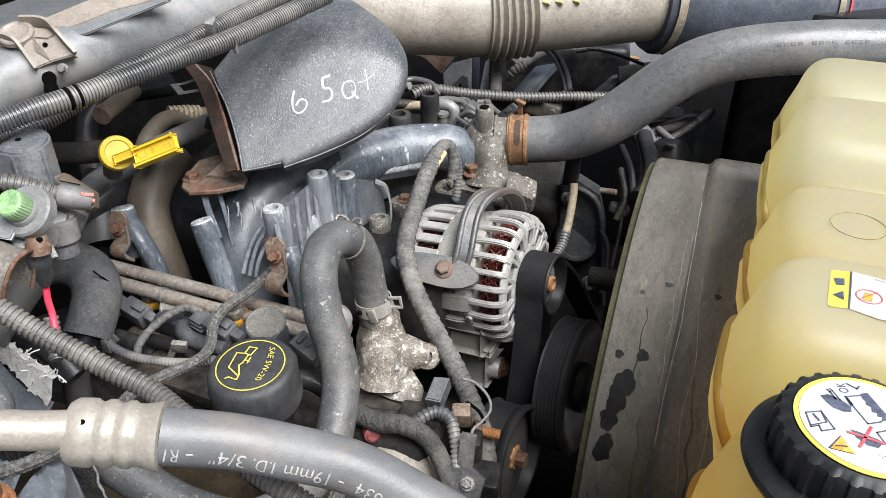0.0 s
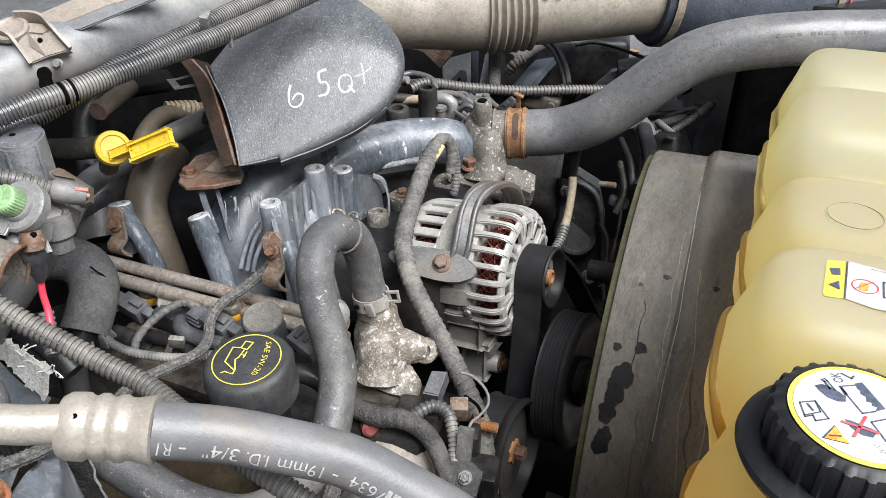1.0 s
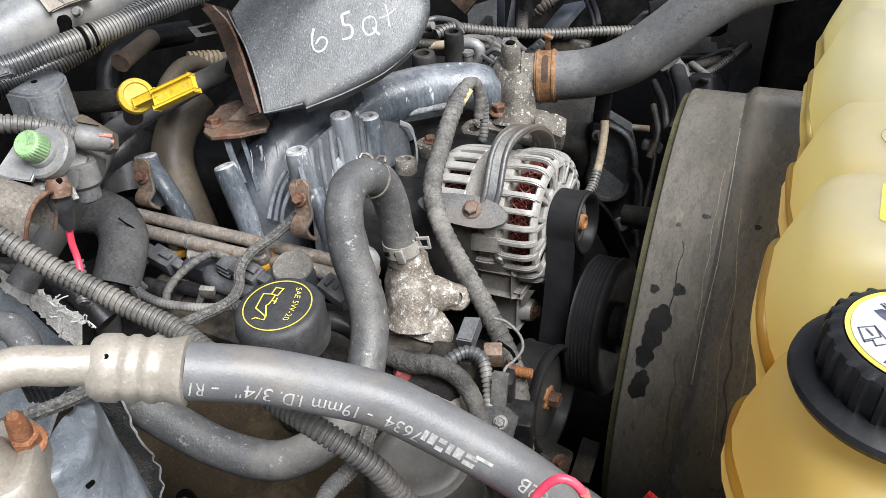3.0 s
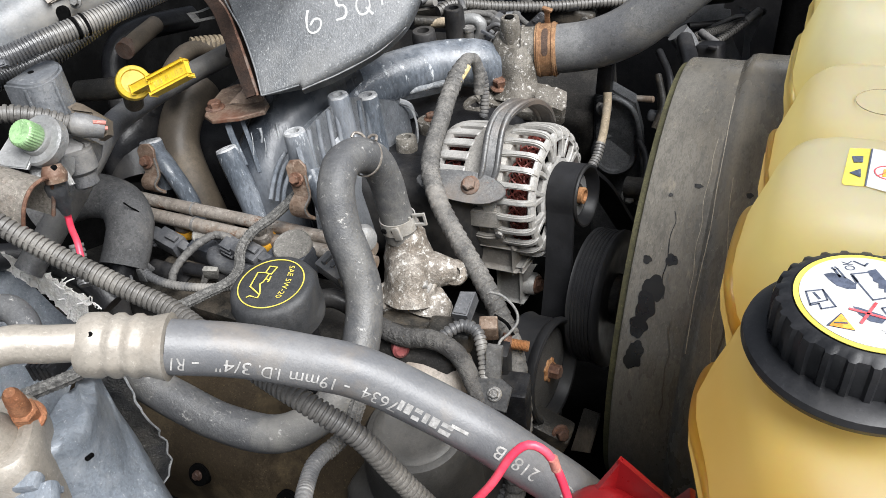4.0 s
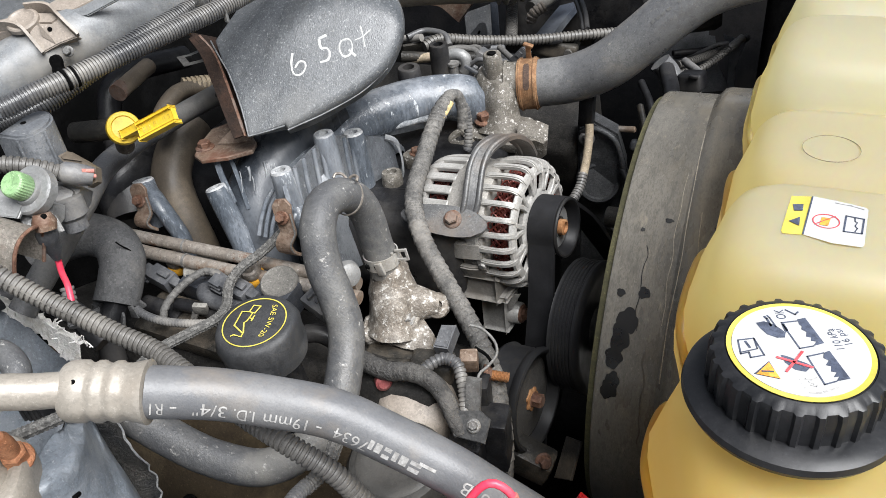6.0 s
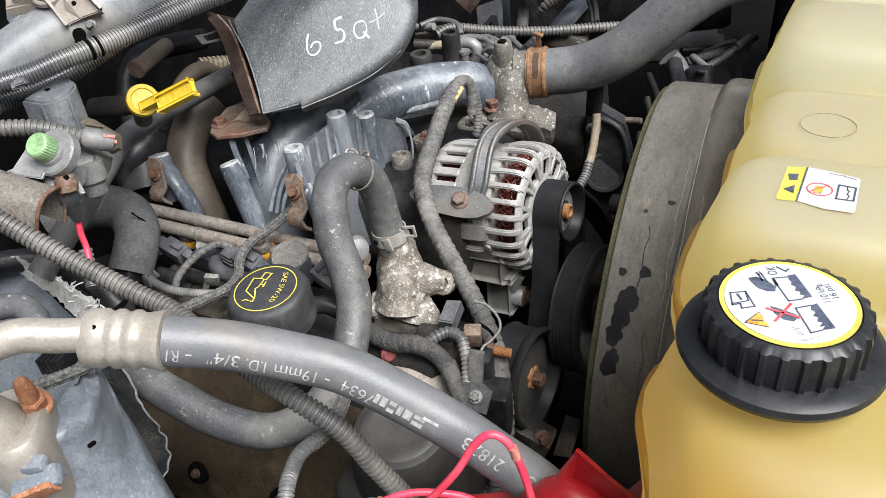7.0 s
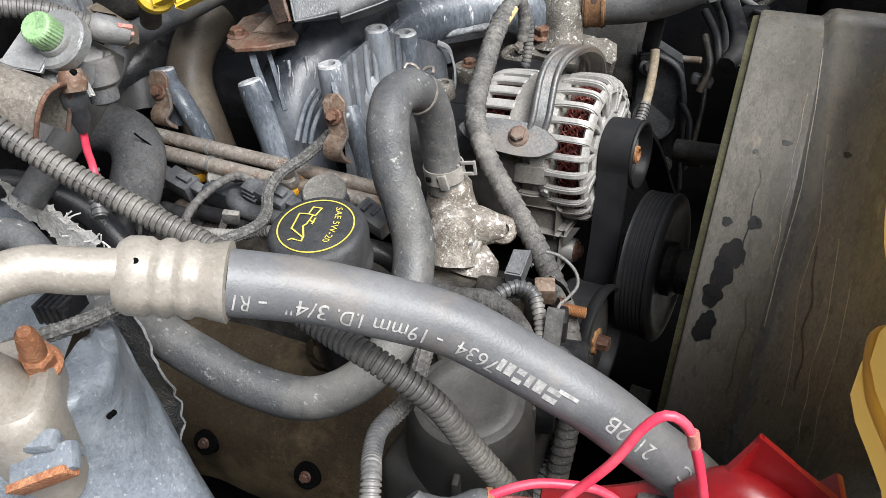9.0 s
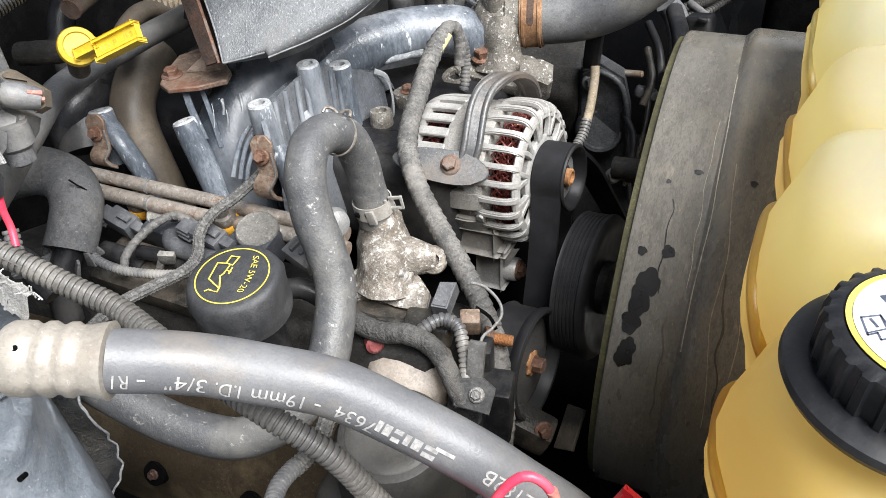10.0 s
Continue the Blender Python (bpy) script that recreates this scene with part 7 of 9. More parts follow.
# ---- clips, leads and studs in front of the filler ----
def build_front_clutter():
    t = thing("harness_bracket", (-0.1570, 0.4500, 1.0120), "dark bracket with clipped leads and rusty stud", "bracket")
    b = B()
    slab(b, [(-0.1878, 0.4506, 1.0297), (-0.1868, 0.4698, 1.0394), (-0.1737, 0.4731, 1.0396), (-0.1747, 0.4523, 1.0291)], 0.016, 0.0012, V((0.05, 0.25, -0.95)))
    part("clip_block", b, CONNECTOR_PALE, t)
    part("rusty_nut", rbox(B(), (-0.1560, 0.4550, 1.0170), (0.016, 0.014, 0.018), (10, 0, 20), 0.002), RUST_PALE, t, "rusty square nut")
    b = B()
    s = V((-0.1410, 0.4620, 0.9970))
    e = V((-0.1270, 0.4670, 0.9930))
    d = (e - s).normalized()
    prof = []
    n = 14
    for i in range(n):
        prof += [(0.0042, i * 0.0013), (0.0050, i * 0.0013 + 0.0006)]
    lathe(b, s, d, prof, 16)
    part("threaded_stud", b, ORANGE_RUST, t, "orange rusted threaded stud")
    part("stud_nut", lathe(B(), s, d, [(0.0088, -0.006), (0.0088, 0.001)], 6), RUST, t)
    b = B()
    rbox(b, (-0.1380, 0.4170, 1.0110), (0.013, 0.006, 0.042), (-22, 0, 5), 0.001)
    part("flat_bar", b, STEEL_DARK, t)
    b = B()
    prism(b, [(-0.014, -0.012), (0.014, -0.014), (0.016, 0.006), (0.006, 0.012), (-0.014, 0.009)], (-0.1320, 0.3960, 1.0070), (1, 0.1, 0), (0, 0.7, 0.6), 0.003)
    part("plate", b, DARKCLIP, t)
    part("screw", hexbolt(B(), (-0.1290, 0.3940, 1.0080), (0.05, -0.6, 0.75), 0.0042, 0.005), STEEL, t)
    b = tube(B(), [(-0.1640, 0.4810, 1.0340), (-0.1550, 0.4820, 1.0330), (-0.1430, 0.4750, 1.0330), (-0.1350, 0.4690, 1.0290), (-0.1320, 0.4600, 1.0250), (-0.1360, 0.4480, 1.0220), (-0.1400, 0.4380, 1.0210), (-0.1380, 0.4230, 1.0150)], 0.0013, 10)
    part("thin_wire", b, WIREGREY, t, "thin pale grey wire")
    b = tube(B(), [(-0.1570, 0.4710, 1.0180), (-0.1450, 0.4700, 1.0120), (-0.1370, 0.4630, 1.0070)], 0.0015, 8)
    part("thin_wire", b, MATTE, t)
    b = conduit(B(), [(-0.1890, 0.4260, 1.0210), (-0.1820, 0.4340, 1.0260), (-0.1730, 0.4410, 1.0280), (-0.1610, 0.4400, 1.0260), (-0.1540, 0.4320, 1.0190), (-0.1480, 0.4220, 1.0090), (-0.1430, 0.4050, 0.9960)], 0.0056, 0.0042)
    part("split_tube", b, LOOM, t)
    b = ridged(B(), [(-0.2430, 0.4180, 1.0280), (-0.2180, 0.4150, 1.0250), (-0.1940, 0.4180, 1.0270), (-0.1740, 0.4150, 1.0250), (-0.1600, 0.4080, 1.0180), (-0.1500, 0.4000, 1.0080), (-0.1390, 0.3910, 0.9970)], lambda s: 0.0088 - 0.012 * s, tape_wrap(0.010, 0.06))
    part("taped_lead", b, TAPE_DARK, t)
    b = B()
    for c, s, r in (((-0.2140, 0.4500, 0.9960), (0.050, 0.016, 0.010), (25, 0, 12)), ((-0.2390, 0.4560, 0.9940), (0.050, 0.024, 0.014), (10, 0, -5)), ((-0.1900, 0.4500, 1.0040), (0.040, 0.026, 0.022), (0, 0, 10))):
        rbox(b, c, s, r, 0.0055, 4)
    lumps(b, 0.001, 60)
    part("base_plate", b, GREASY, t)
    b = lathe(B(), (-0.2240, 0.4150, 1.0120), (0.6, -0.6, 0.3), [(0.007, 0), (0.0075, 0.008), (0.005, 0.010)], 16)
    part("plug", b, RUST_DARK, t)
    # added black blocks fill the gap below the clips with its shade
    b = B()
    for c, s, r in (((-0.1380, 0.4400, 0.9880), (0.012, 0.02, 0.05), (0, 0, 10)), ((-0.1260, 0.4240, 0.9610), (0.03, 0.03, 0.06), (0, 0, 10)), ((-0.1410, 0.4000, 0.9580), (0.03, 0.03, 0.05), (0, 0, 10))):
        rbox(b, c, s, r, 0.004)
    part("shade_filler", b, BLACK, t)
    # second dark loom behind and bracket low down
    solo("lower_loom", conduit(B(), [(-0.1490, 0.4330, 0.8920), (-0.1300, 0.4340, 0.8760), (-0.1260, 0.4230, 0.8610), (-0.1300, 0.4050, 0.8510), (-0.1360, 0.3860, 0.8320)], 0.009, 0.005), LOOM, "dark corrugated conduit low beside the front cover", "conduit")
    k = thing("lower_bracket", (-0.0770, 0.4920, 0.8760), "dark steel bracket with bolt low in the bay", "bracket")
    b = B()
    prism(b, [(-0.014, -0.022), (0.008, -0.02), (0.015, 0.018), (-0.005, 0.02)], (-0.0750, 0.4830, 0.8810), (0.8, -0.3, 0.4), (0.1, 0.6, 0.7), 0.004)
    part("plate", b, GREASY, k)
    b = B()
    rbox(b, (-0.1130, 0.4740, 0.8770), (0.05, 0.03, 0.03), (0, 20, 0), 0.006)
    part("arm", b, GREASY, k)
    part("bolt", hexbolt(B(), (-0.0960, 0.4680, 0.8860), (0.6, -0.6, 0.4), 0.006, 0.009), RUST_BROWN, k)


TAPE_DARK = material("dark_cloth_tape", (0.05, 0.048, 0.046), 0.75, second=(0.085, 0.082, 0.077), third=(0.13, 0.122, 0.112), scale=45, bump=0.6, dist=0.003, spec=0.3)
DARKCLIP = material("dark_clip_plastic", (0.045, 0.045, 0.046), 0.45, second=(0.075, 0.074, 0.072), third=(0.13, 0.124, 0.115), scale=50, bump=0.2, spec=0.3)
STEEL_DARK = material("weathered_steel_bar", (0.17, 0.167, 0.16), 0.5, 0.3, second=(0.25, 0.245, 0.235), third=(0.1, 0.095, 0.09), scale=60, bump=0.2)
WIREGREY = material("grey_wire_insulation", (0.16, 0.157, 0.15), 0.6)
RUST_DARK = material("dark_red_plug", (0.2, 0.05, 0.05), 0.6, second=(0.26, 0.1, 0.09), bump=0.2)
build_front_clutter()


# ---- near left corner: fitting, housing, torn lining ----
def build_corner():
    t = thing("pipe_fitting", (-0.305, 0.148, 1.13), "dusty pale aluminium pipe fitting with rusted bolt", "pipe fitting")
    # lobed flange with a dished top, the pipe turns down into it
    outline = [(-0.3490, 0.1920), (-0.3350, 0.1890), (-0.3250, 0.1790), (-0.3120, 0.1620), (-0.3080, 0.1500), (-0.3140, 0.1400), (-0.3270, 0.1350), (-0.3480, 0.1370), (-0.3660, 0.1480), (-0.3720, 0.1640), (-0.3640, 0.1800)]
    ring = spline([(x, y, 0) for x, y in outline + outline[:1]], 0.004)[:-1]
    mid = sum(ring, V()) / len(ring)
    b = B()
    loft(b, [[mid.lerp(q, k) + V((0, 0, z)) for q in ring] for k, z in ((0.90, 1.085), (0.98, 1.110), (1.0, 1.128), (1.0, 1.140), (0.96, 1.1465), (0.88, 1.1495), (0.70, 1.1500), (0.50, 1.1475))])
    lumps(b, 0.0010, 50)
    part("casting", b, BEIGE_METAL, t)
    foot = V((-0.3440, 0.1540, 1.1450))
    part("pipe_collar", lathe(B(), foot, (0.06, -0.02, 1), [(0.0195, -0.004), (0.0190, 0.006), (0.0160, 0.012), (0.0135, 0.018), (0.0105, 0.021)], 32), BEIGE_METAL, t)
    part("bolt", hexbolt(B(), (-0.3330, 0.1770, 1.1470), (0.13, -0.07, 0.33), 0.0080, 0.013, 1.3), ORANGE_BOLT, t, "orange rusted hex bolt")
    part("bolt_tip", lathe(B(), (-0.3290, 0.1745, 1.1590), (0.13, -0.07, 0.33), [(0.0058, -0.004), (0.0058, 0.010), (0.0048, 0.020), (0.0030, 0.024)], 16), ORANGE_BOLT, t)
    # blue-grey tapered housing
    h = thing("accumulator_housing", (-0.315, 0.175, 0.95), "scuffed blue-grey plastic housing below the pipe fitting", "housing")
    b = B()
    edge = [(-0.3680, 0.2480, 1.1060), (-0.3530, 0.2400, 1.0810), (-0.3340, 0.2320, 1.0590), (-0.3140, 0.2210, 1.0380), (-0.2920, 0.2100, 1.0190), (-0.2700, 0.1990, 1.0010), (-0.2540, 0.1890, 0.9860)]
    ridge = [(-0.3660, 0.2440, 1.1070), (-0.3400, 0.2250, 1.1190), (-0.3190, 0.2020, 1.1280), (-0.3160, 0.1810, 1.1300), (-0.3250, 0.1610, 1.1300), (-0.3470, 0.1370, 1.1300), (-0.3200, 0.1020, 1.1180)]
    left = [(-0.3690, 0.2440, 1.1070), (-0.3590, 0.2260, 1.1160), (-0.3500, 0.2040, 1.1220), (-0.3420, 0.1840, 1.1250), (-0.3460, 0.1690, 1.1230), (-0.3630, 0.1470, 1.1240), (-0.3430, 0.1110, 1.1100)]
    rings = []
    for p, q, e in zip(left, ridge, edge):
        p, q, e = V(p), V(q), V(e)
        back = V((-0.05, 0.03, -0.09))
        bow = (e - q).cross(V((0.4, 0.4, -0.8))).normalized() * 0.0
        col = spline([p + back, p, p.lerp(q, 0.5), q, q.lerp(e, 0.3) + bow, q.lerp(e, 0.65) + bow, e, e + back * 0.9], 0.004)
        rings.append([col[round(k * (len(col) - 1) / 56)] for k in range(57)])
    cols = [spline([r[k] for r in rings], 0.006) for k in range(57)]
    loft(b, [[cc[round(k * (len(cc) - 1) / 40)] for cc in cols] for k in range(41)], caps=False, closed=False)
    bmesh.ops.solidify(b, geom=b.faces[:], thickness=0.003)
    lumps(b, 0.0007, 60)
    part("shell", b, BOXBLUE, h, sharp=60)
    part("drain_hole", lathe(B(), (-0.3080, 0.1830, 1.1130), (0.35, -0.75, 0.5), [(0.0016, -0.004), (0.0016, 0.002)], 14), MATTE, h)
    r = thing("rusty_clip", (-0.315, 0.15, 1.11), "rusty spring clip on the housing", "clip")
    b = B()
    rbox(b, (-0.3020, 0.1360, 1.1240), (0.030, 0.004, 0.012), (25, -20, 30), 0.001)
    part("band", b, ORANGE_BOLT, r)
    b = B()
    rbox(b, (-0.3050, 0.1420, 1.1260), (0.034, 0.014, 0.008), (25, -20, 30), 0.003)
    rbox(b, (-0.3000, 0.1500, 1.1270), (0.012, 0.004, 0.012), (25, -20, 30), 0.001)
    rbox(b, (-0.3150, 0.1450, 1.1340), (0.03, 0.01, 0.008), (10, -10, 20), 0.003)
    lumps(b, 0.0006, 90)
    part("lug", b, BOXBLUE, r)
    # black ragged sheet hanging between the housing and the hose
    s = thing("torn_black_sheet", (-0.27, 0.22, 1.05), "torn black plastic splash sheet with ragged edge", "splash sheet")
    b = B()
    edge = [(-0.3730, 0.2640, 1.0940), (-0.3660, 0.2650, 1.0740), (-0.3650, 0.2640, 1.0470), (-0.3660, 0.2670, 1.0250), (-0.3680, 0.2730, 1.0000), (-0.3700, 0.2730, 0.9760), (-0.3750, 0.2690, 0.9570), (-0.3820, 0.2580, 0.9410), (-0.3810, 0.2410, 0.9190)]
    inner = [(-0.4080, 0.2620, 1.0790), (-0.4020, 0.2560, 1.0610), (-0.3990, 0.2530, 1.0380), (-0.3940, 0.2490, 1.0210), (-0.3900, 0.2450, 1.0060), (-0.3870, 0.2420, 0.9920), (-0.3820, 0.2350, 0.9800), (-0.3800, 0.2270, 0.9690), (-0.3760, 0.2160, 0.9540)]
    rows = []
    ea, ia = spline(edge, 0.004), spline(inner, 0.003)
    for k in range(50):
        p, q = ea[round(k * (len(ea) - 1) / 49)], ia[round(k * (len(ia) - 1) / 49)]
        p = p + (p - q).normalized() * 0.004 * noise.noise(p * 160)
        rows.append([p.lerp(q, f) + V((0, 0, 0.004 * math.sin(f * 9 + k * 0.3))) * f for f in (0, 0.15, 0.35, 0.6, 1.0)])
    loft(b, rows, caps=False, closed=False)
    bmesh.ops.solidify(b, geom=b.faces[:], thickness=0.0018)
    part("sheet", b, SHEET, s, sharp=60)
    part("torn_rim", tube(B(), [r[0] + V((0.0004, -0.0006, 0.0004)) for r in rows[::2]], 0.0009, 6, rough=0.5), WORN, s, "pale frayed edge")
    # torn pale lining over the blue panel
    m = thing("torn_lining", (-0.41, 0.25, 1.1), "torn pale fibre lining along a blue-grey panel edge", "lining")
    b = B()
    rows = []
    ea = spline([(-0.5460, 0.2970, 1.1290), (-0.5280, 0.3020, 1.1230), (-0.5070, 0.3110, 1.1210), (-0.4880, 0.3140, 1.1120), (-0.4700, 0.3140, 1.1010), (-0.4550, 0.3150, 1.0920), (-0.4390, 0.3160, 1.0830)], 0.002)
    ib = spline([(-0.5500, 0.2940, 1.1170), (-0.5310, 0.2990, 1.1120), (-0.5160, 0.3070, 1.1120), (-0.4980, 0.3080, 1.1020), (-0.4790, 0.3070, 1.0880), (-0.4630, 0.3050, 1.0750), (-0.4480, 0.3040, 1.0640)], 0.002)
    for k in range(90):
        p, q = ea[round(k * (len(ea) - 1) / 89)], ib[round(k * (len(ib) - 1) / 89)]
        j = V((noise.noise(p * 300), noise.noise(p * 280 + V((5, 0, 0))), noise.noise(p * 310 + V((0, 9, 0))))) * 0.004
        rows.append([p + j + V((0, 0, 0.006)), p.lerp(q, 0.3) + V((0, -0.001, 0.011)) + j * 0.5, p.lerp(q, 0.7) + V((0, 0, 0.002)), q + j])
    loft(b, rows, caps=False, closed=False)
    bmesh.ops.solidify(b, geom=b.faces[:], thickness=0.0025)
    part("lining", b, FIBRE, m)
    rnd = random.Random(8)
    for k in range(16):
        p = ea[len(ea) - 1 - rnd.randrange(22)]
        d = V((rnd.uniform(-0.3, 1), rnd.uniform(-0.5, 0.5), rnd.uniform(-0.2, 1))).normalized()
        q = tube(B(), [p, p + d * 0.006, p + d * 0.010 + V((rnd.uniform(-1, 1), rnd.uniform(-1, 1), rnd.uniform(-1, 1))) * 0.004], 0.0006, 5)
        part("loose_fibre", q, FIBRE, m)
    b = B()
    rows = []
    for f in (0.0, 0.2, 0.5, 1.0):
        rows.append([ib[round(k * (len(ib) - 1) / 30)] + V((-0.01 * f, -0.10 * f, -0.075 * f + 0.012 * math.sin(f * 3 + k * 0.25))) + V((0, 0.006, -0.012)) for k in range(31)])
    loft(b, rows, caps=False, closed=False)
    bmesh.ops.solidify(b, geom=b.faces[:], thickness=0.003)
    part("panel", b, BOXBLUE, m, "blue-grey plastic panel", sharp=60)
    b = tube(B(), [(-0.4150, 0.2090, 1.1730), (-0.4030, 0.2230, 1.1730), (-0.3890, 0.2290, 1.1720), (-0.3750, 0.2250, 1.1670), (-0.3680, 0.2180, 1.1620)], 0.009, 14)
    solo("small_grey_hose", b, OLD_HOSE, "small dusty grey hose beside the lining", "hose")
    b = B()
    for k in range(5):
        rbox(b, V((-0.3870, 0.2270, 1.1250)) + V((0.0036 * k, 0.001 * k, 0)), (0.0022, 0.02, 0.014), (0, 0, 5), 0.0005)
    solo("ribbed_connector", b, BLACK, "black ribbed connector behind the pipe", "connector")


ORANGE_BOLT = material("orange_brown_rust", (0.36, 0.15, 0.07), 0.75, 0.1, second=(0.46, 0.23, 0.12), third=(0.3, 0.11, 0.05), scale=60, bump=0.6)
SHEET = material("crinkled_black_sheet", (0.07, 0.072, 0.076), 0.4, second=(0.12, 0.12, 0.12), third=(0.19, 0.178, 0.16), scale=30, bump=0.6, dist=0.004)
build_corner()


# ---- valve with green cap and its neighbours ----
def build_valve():
    t = thing("service_valve", (-0.42, 0.30, 1.19), "pale grey metal valve block with green plastic cap", "valve")
    c = V((-0.4120, 0.3070, 1.2520))
    ax = V((0.08, -0.72, 0.8)).normalized()

    def knurl(a, i):
        return 1 + (0.03 * math.cos(28 * a) if 1 <= i <= 3 else 0)
    part("green_cap", lathe(B(), c, ax, [(0.0088, -0.006), (0.0093, -0.005), (0.0093, 0.004), (0.0088, 0.0058), (0.0078, 0.0066), (0.003, 0.0062), (0.001, 0.0055)], 112, wave=knurl), GREEN, t, "pale green ribbed plastic cap")
    part("shield_plate", lumps(slab(B(), [(-0.4360, 0.2940, 1.2380), (-0.4370, 0.3200, 1.2500), (-0.4190, 0.3290, 1.2490), (-0.4090, 0.3220, 1.2440), (-0.4100, 0.3130, 1.2410), (-0.4120, 0.3090, 1.2410), (-0.4120, 0.2960, 1.2320), (-0.4260, 0.2910, 1.2350), (-0.4380, 0.2900, 1.2380)], 0.004), 0.0005, 80), PALEGREY, t)
    part("seat_disc", lumps(lathe(B(), c, ax, [(0.0175, -0.018), (0.0178, -0.0105), (0.0165, -0.009), (0.010, -0.0085)], 44), 0.0004, 80), PALEGREY, t)
    part("cap_seat", lathe(B(), c, ax, [(0.0115, -0.016), (0.0118, -0.008), (0.0105, -0.0055)], 28), PALEGREY, t)
    part("lower_block", lumps(slab(B(), [(-0.4230, 0.3030, 1.2270), (-0.4230, 0.3160, 1.2360), (-0.4070, 0.3210, 1.2290), (-0.4040, 0.3140, 1.2220), (-0.4050, 0.3010, 1.2160), (-0.4180, 0.2990, 1.2230)], 0.018, 0.002), 0.0005, 80), PALEGREY, t)
    part("side_block", slab(B(), [(-0.4360, 0.3450, 1.2310), (-0.4270, 0.3500, 1.2270), (-0.4180, 0.3530, 1.2200), (-0.4160, 0.3460, 1.2140), (-0.4170, 0.3360, 1.2080), (-0.4260, 0.3330, 1.2160)], 0.024, 0.003), CONNECTOR_PALE, t)
    part("side_cup", lathe(B(), (-0.4230, 0.3430, 1.2130), (0.1, -0.1, -1), [(0.0125, -0.004), (0.0125, 0.010), (0.0095, 0.013), (0.009, 0.022), (0.006, 0.024)], 24), CONNECTOR_PALE, t)
    part("edge_plate", slab(B(), [(-0.4140, 0.3230, 1.2300), (-0.3970, 0.3140, 1.2120), (-0.3990, 0.3110, 1.2120), (-0.4130, 0.3170, 1.2260)], 0.002, 0.0005), STEEL_DARK, t)
    b = B()
    lathe(b, (-0.4050, 0.3060, 1.2160), V((-0.4100, 0.3080, 1.1870)) - V((-0.4050, 0.3060, 1.2160)), [(0.0055, -0.012), (0.0066, -0.003), (0.0078, 0.0), (0.0078, 0.007), (0.0066, 0.009), (0.0066, 0.016), (0.0048, 0.022), (0.0036, 0.027)], 24)
    lumps(b, 0.0006, 90)
    part("stem", b, CONNECTOR, t)
    part("rusty_collar", lathe(B(), (-0.4000, 0.3050, 1.2250), (0.22, -0.3, -1), [(0.006, -0.006), (0.0085, 0.0), (0.007, 0.006)], 16), RUST_PALE, t)
    b = B()
    rbox(b, (-0.3960, 0.3040, 1.2310), (0.0035, 0.0035, 0.0035), None, 0.001)
    part("pin", b, MATTE, t)
    part("red_lead", tube(B(), [(-0.4110, 0.3090, 1.1890), (-0.4100, 0.3060, 1.1770), (-0.4090, 0.3050, 1.1660), (-0.4040, 0.2990, 1.1560)], 0.0024, 12), PINK, t, "bright red wire sleeve")
    part("split_tube", conduit(B(), [(-0.4130, 0.3060, 1.1620), (-0.4080, 0.3000, 1.1510), (-0.3970, 0.2870, 1.1380)], 0.0052, 0.004), LOOM, t)
    # rusted channel bracket
    k = thing("channel_bracket", (-0.43, 0.27, 1.19), "dusty channel bracket with rusted cut edge", "bracket")
    b = B()
    prof = [(-0.016, -0.02), (-0.0165, -0.006), (-0.0155, 0.004), (-0.011, 0.011), (-0.004, 0.0138), (0.005, 0.0138), (0.011, 0.011), (0.0155, 0.004), (0.0175, -0.006), (0.018, -0.02)]
    a0, ad = V((-0.3980, 0.2850, 1.2170)), V((-0.65, -0.15, 0.22)).normalized()
    ux = V((0.2, 0.85, -0.3))
    ux = (ux - ad * ux.dot(ad)).normalized()
    uy = ad.cross(ux)
    if uy.z < 0:
        uy = -uy
    rings = [[a0 + ad * s + ux * x + uy * y for x, y in prof] for s in (0, 0.02, 0.05, 0.10)]
    loft(b, rings, caps=False, closed=False)
    bmesh.ops.solidify(b, geom=b.faces[:], thickness=0.003)
    part("channel", b, DUSTY_BRACKET, k)
    b = tube(B(), [a0 + ux * x + uy * y for x, y in prof], 0.0014, 8)
    part("cut_edge", b, RUST, k, "rusted cut edge")
    # upper dark box and its connector
    d = thing("sensor_box", (-0.46, 0.36, 1.22), "dusty dark plastic sensor box with angled lid", "sensor box")
    top = [V(q) for q in ((-0.4750, 0.3490, 1.2620), (-0.4780, 0.3780, 1.2620), (-0.4770, 0.3870, 1.2620), (-0.4730, 0.3910, 1.2620), (-0.4660, 0.3920, 1.2620), (-0.4570, 0.3870, 1.2620), (-0.4510, 0.3820, 1.2620), (-0.4470, 0.3750, 1.2620), (-0.4440, 0.3660, 1.2620), (-0.4450, 0.3560, 1.2620), (-0.4480, 0.3520, 1.2620), (-0.4540, 0.3490, 1.2620))]
    flare = V((0.12, -0.1, -1)).normalized()
    part("box", slab(B(), top, 0.036, 0.0018, flare), SENSOR_GREY, d, sharp=40)
    for k in (8, 11):
        part("rib", tube(B(), [top[k] + flare * s + V((0.0004, -0.0004, 0)) for s in (0.0025, 0.015, 0.034)], 0.0014, 8), SENSOR_GREY, d)
    part("foot_flange", slab(B(), [p + flare * 0.033 + (p - top[6]) * 0.06 for p in top], 0.006, 0.0012, flare), SENSOR_GREY, d, sharp=40)
    part("dimple", lathe(B(), (-0.4680, 0.3690, 1.2620), (0, 0, 1), [(0.0022, -0.002), (0.0022, 0.0006)], 12), MATTE, d)
    p = thing("loom_connector", (-0.4220, 0.3640, 1.2300), "dusty grey plug connector on corrugated conduit with red wires", "connector")
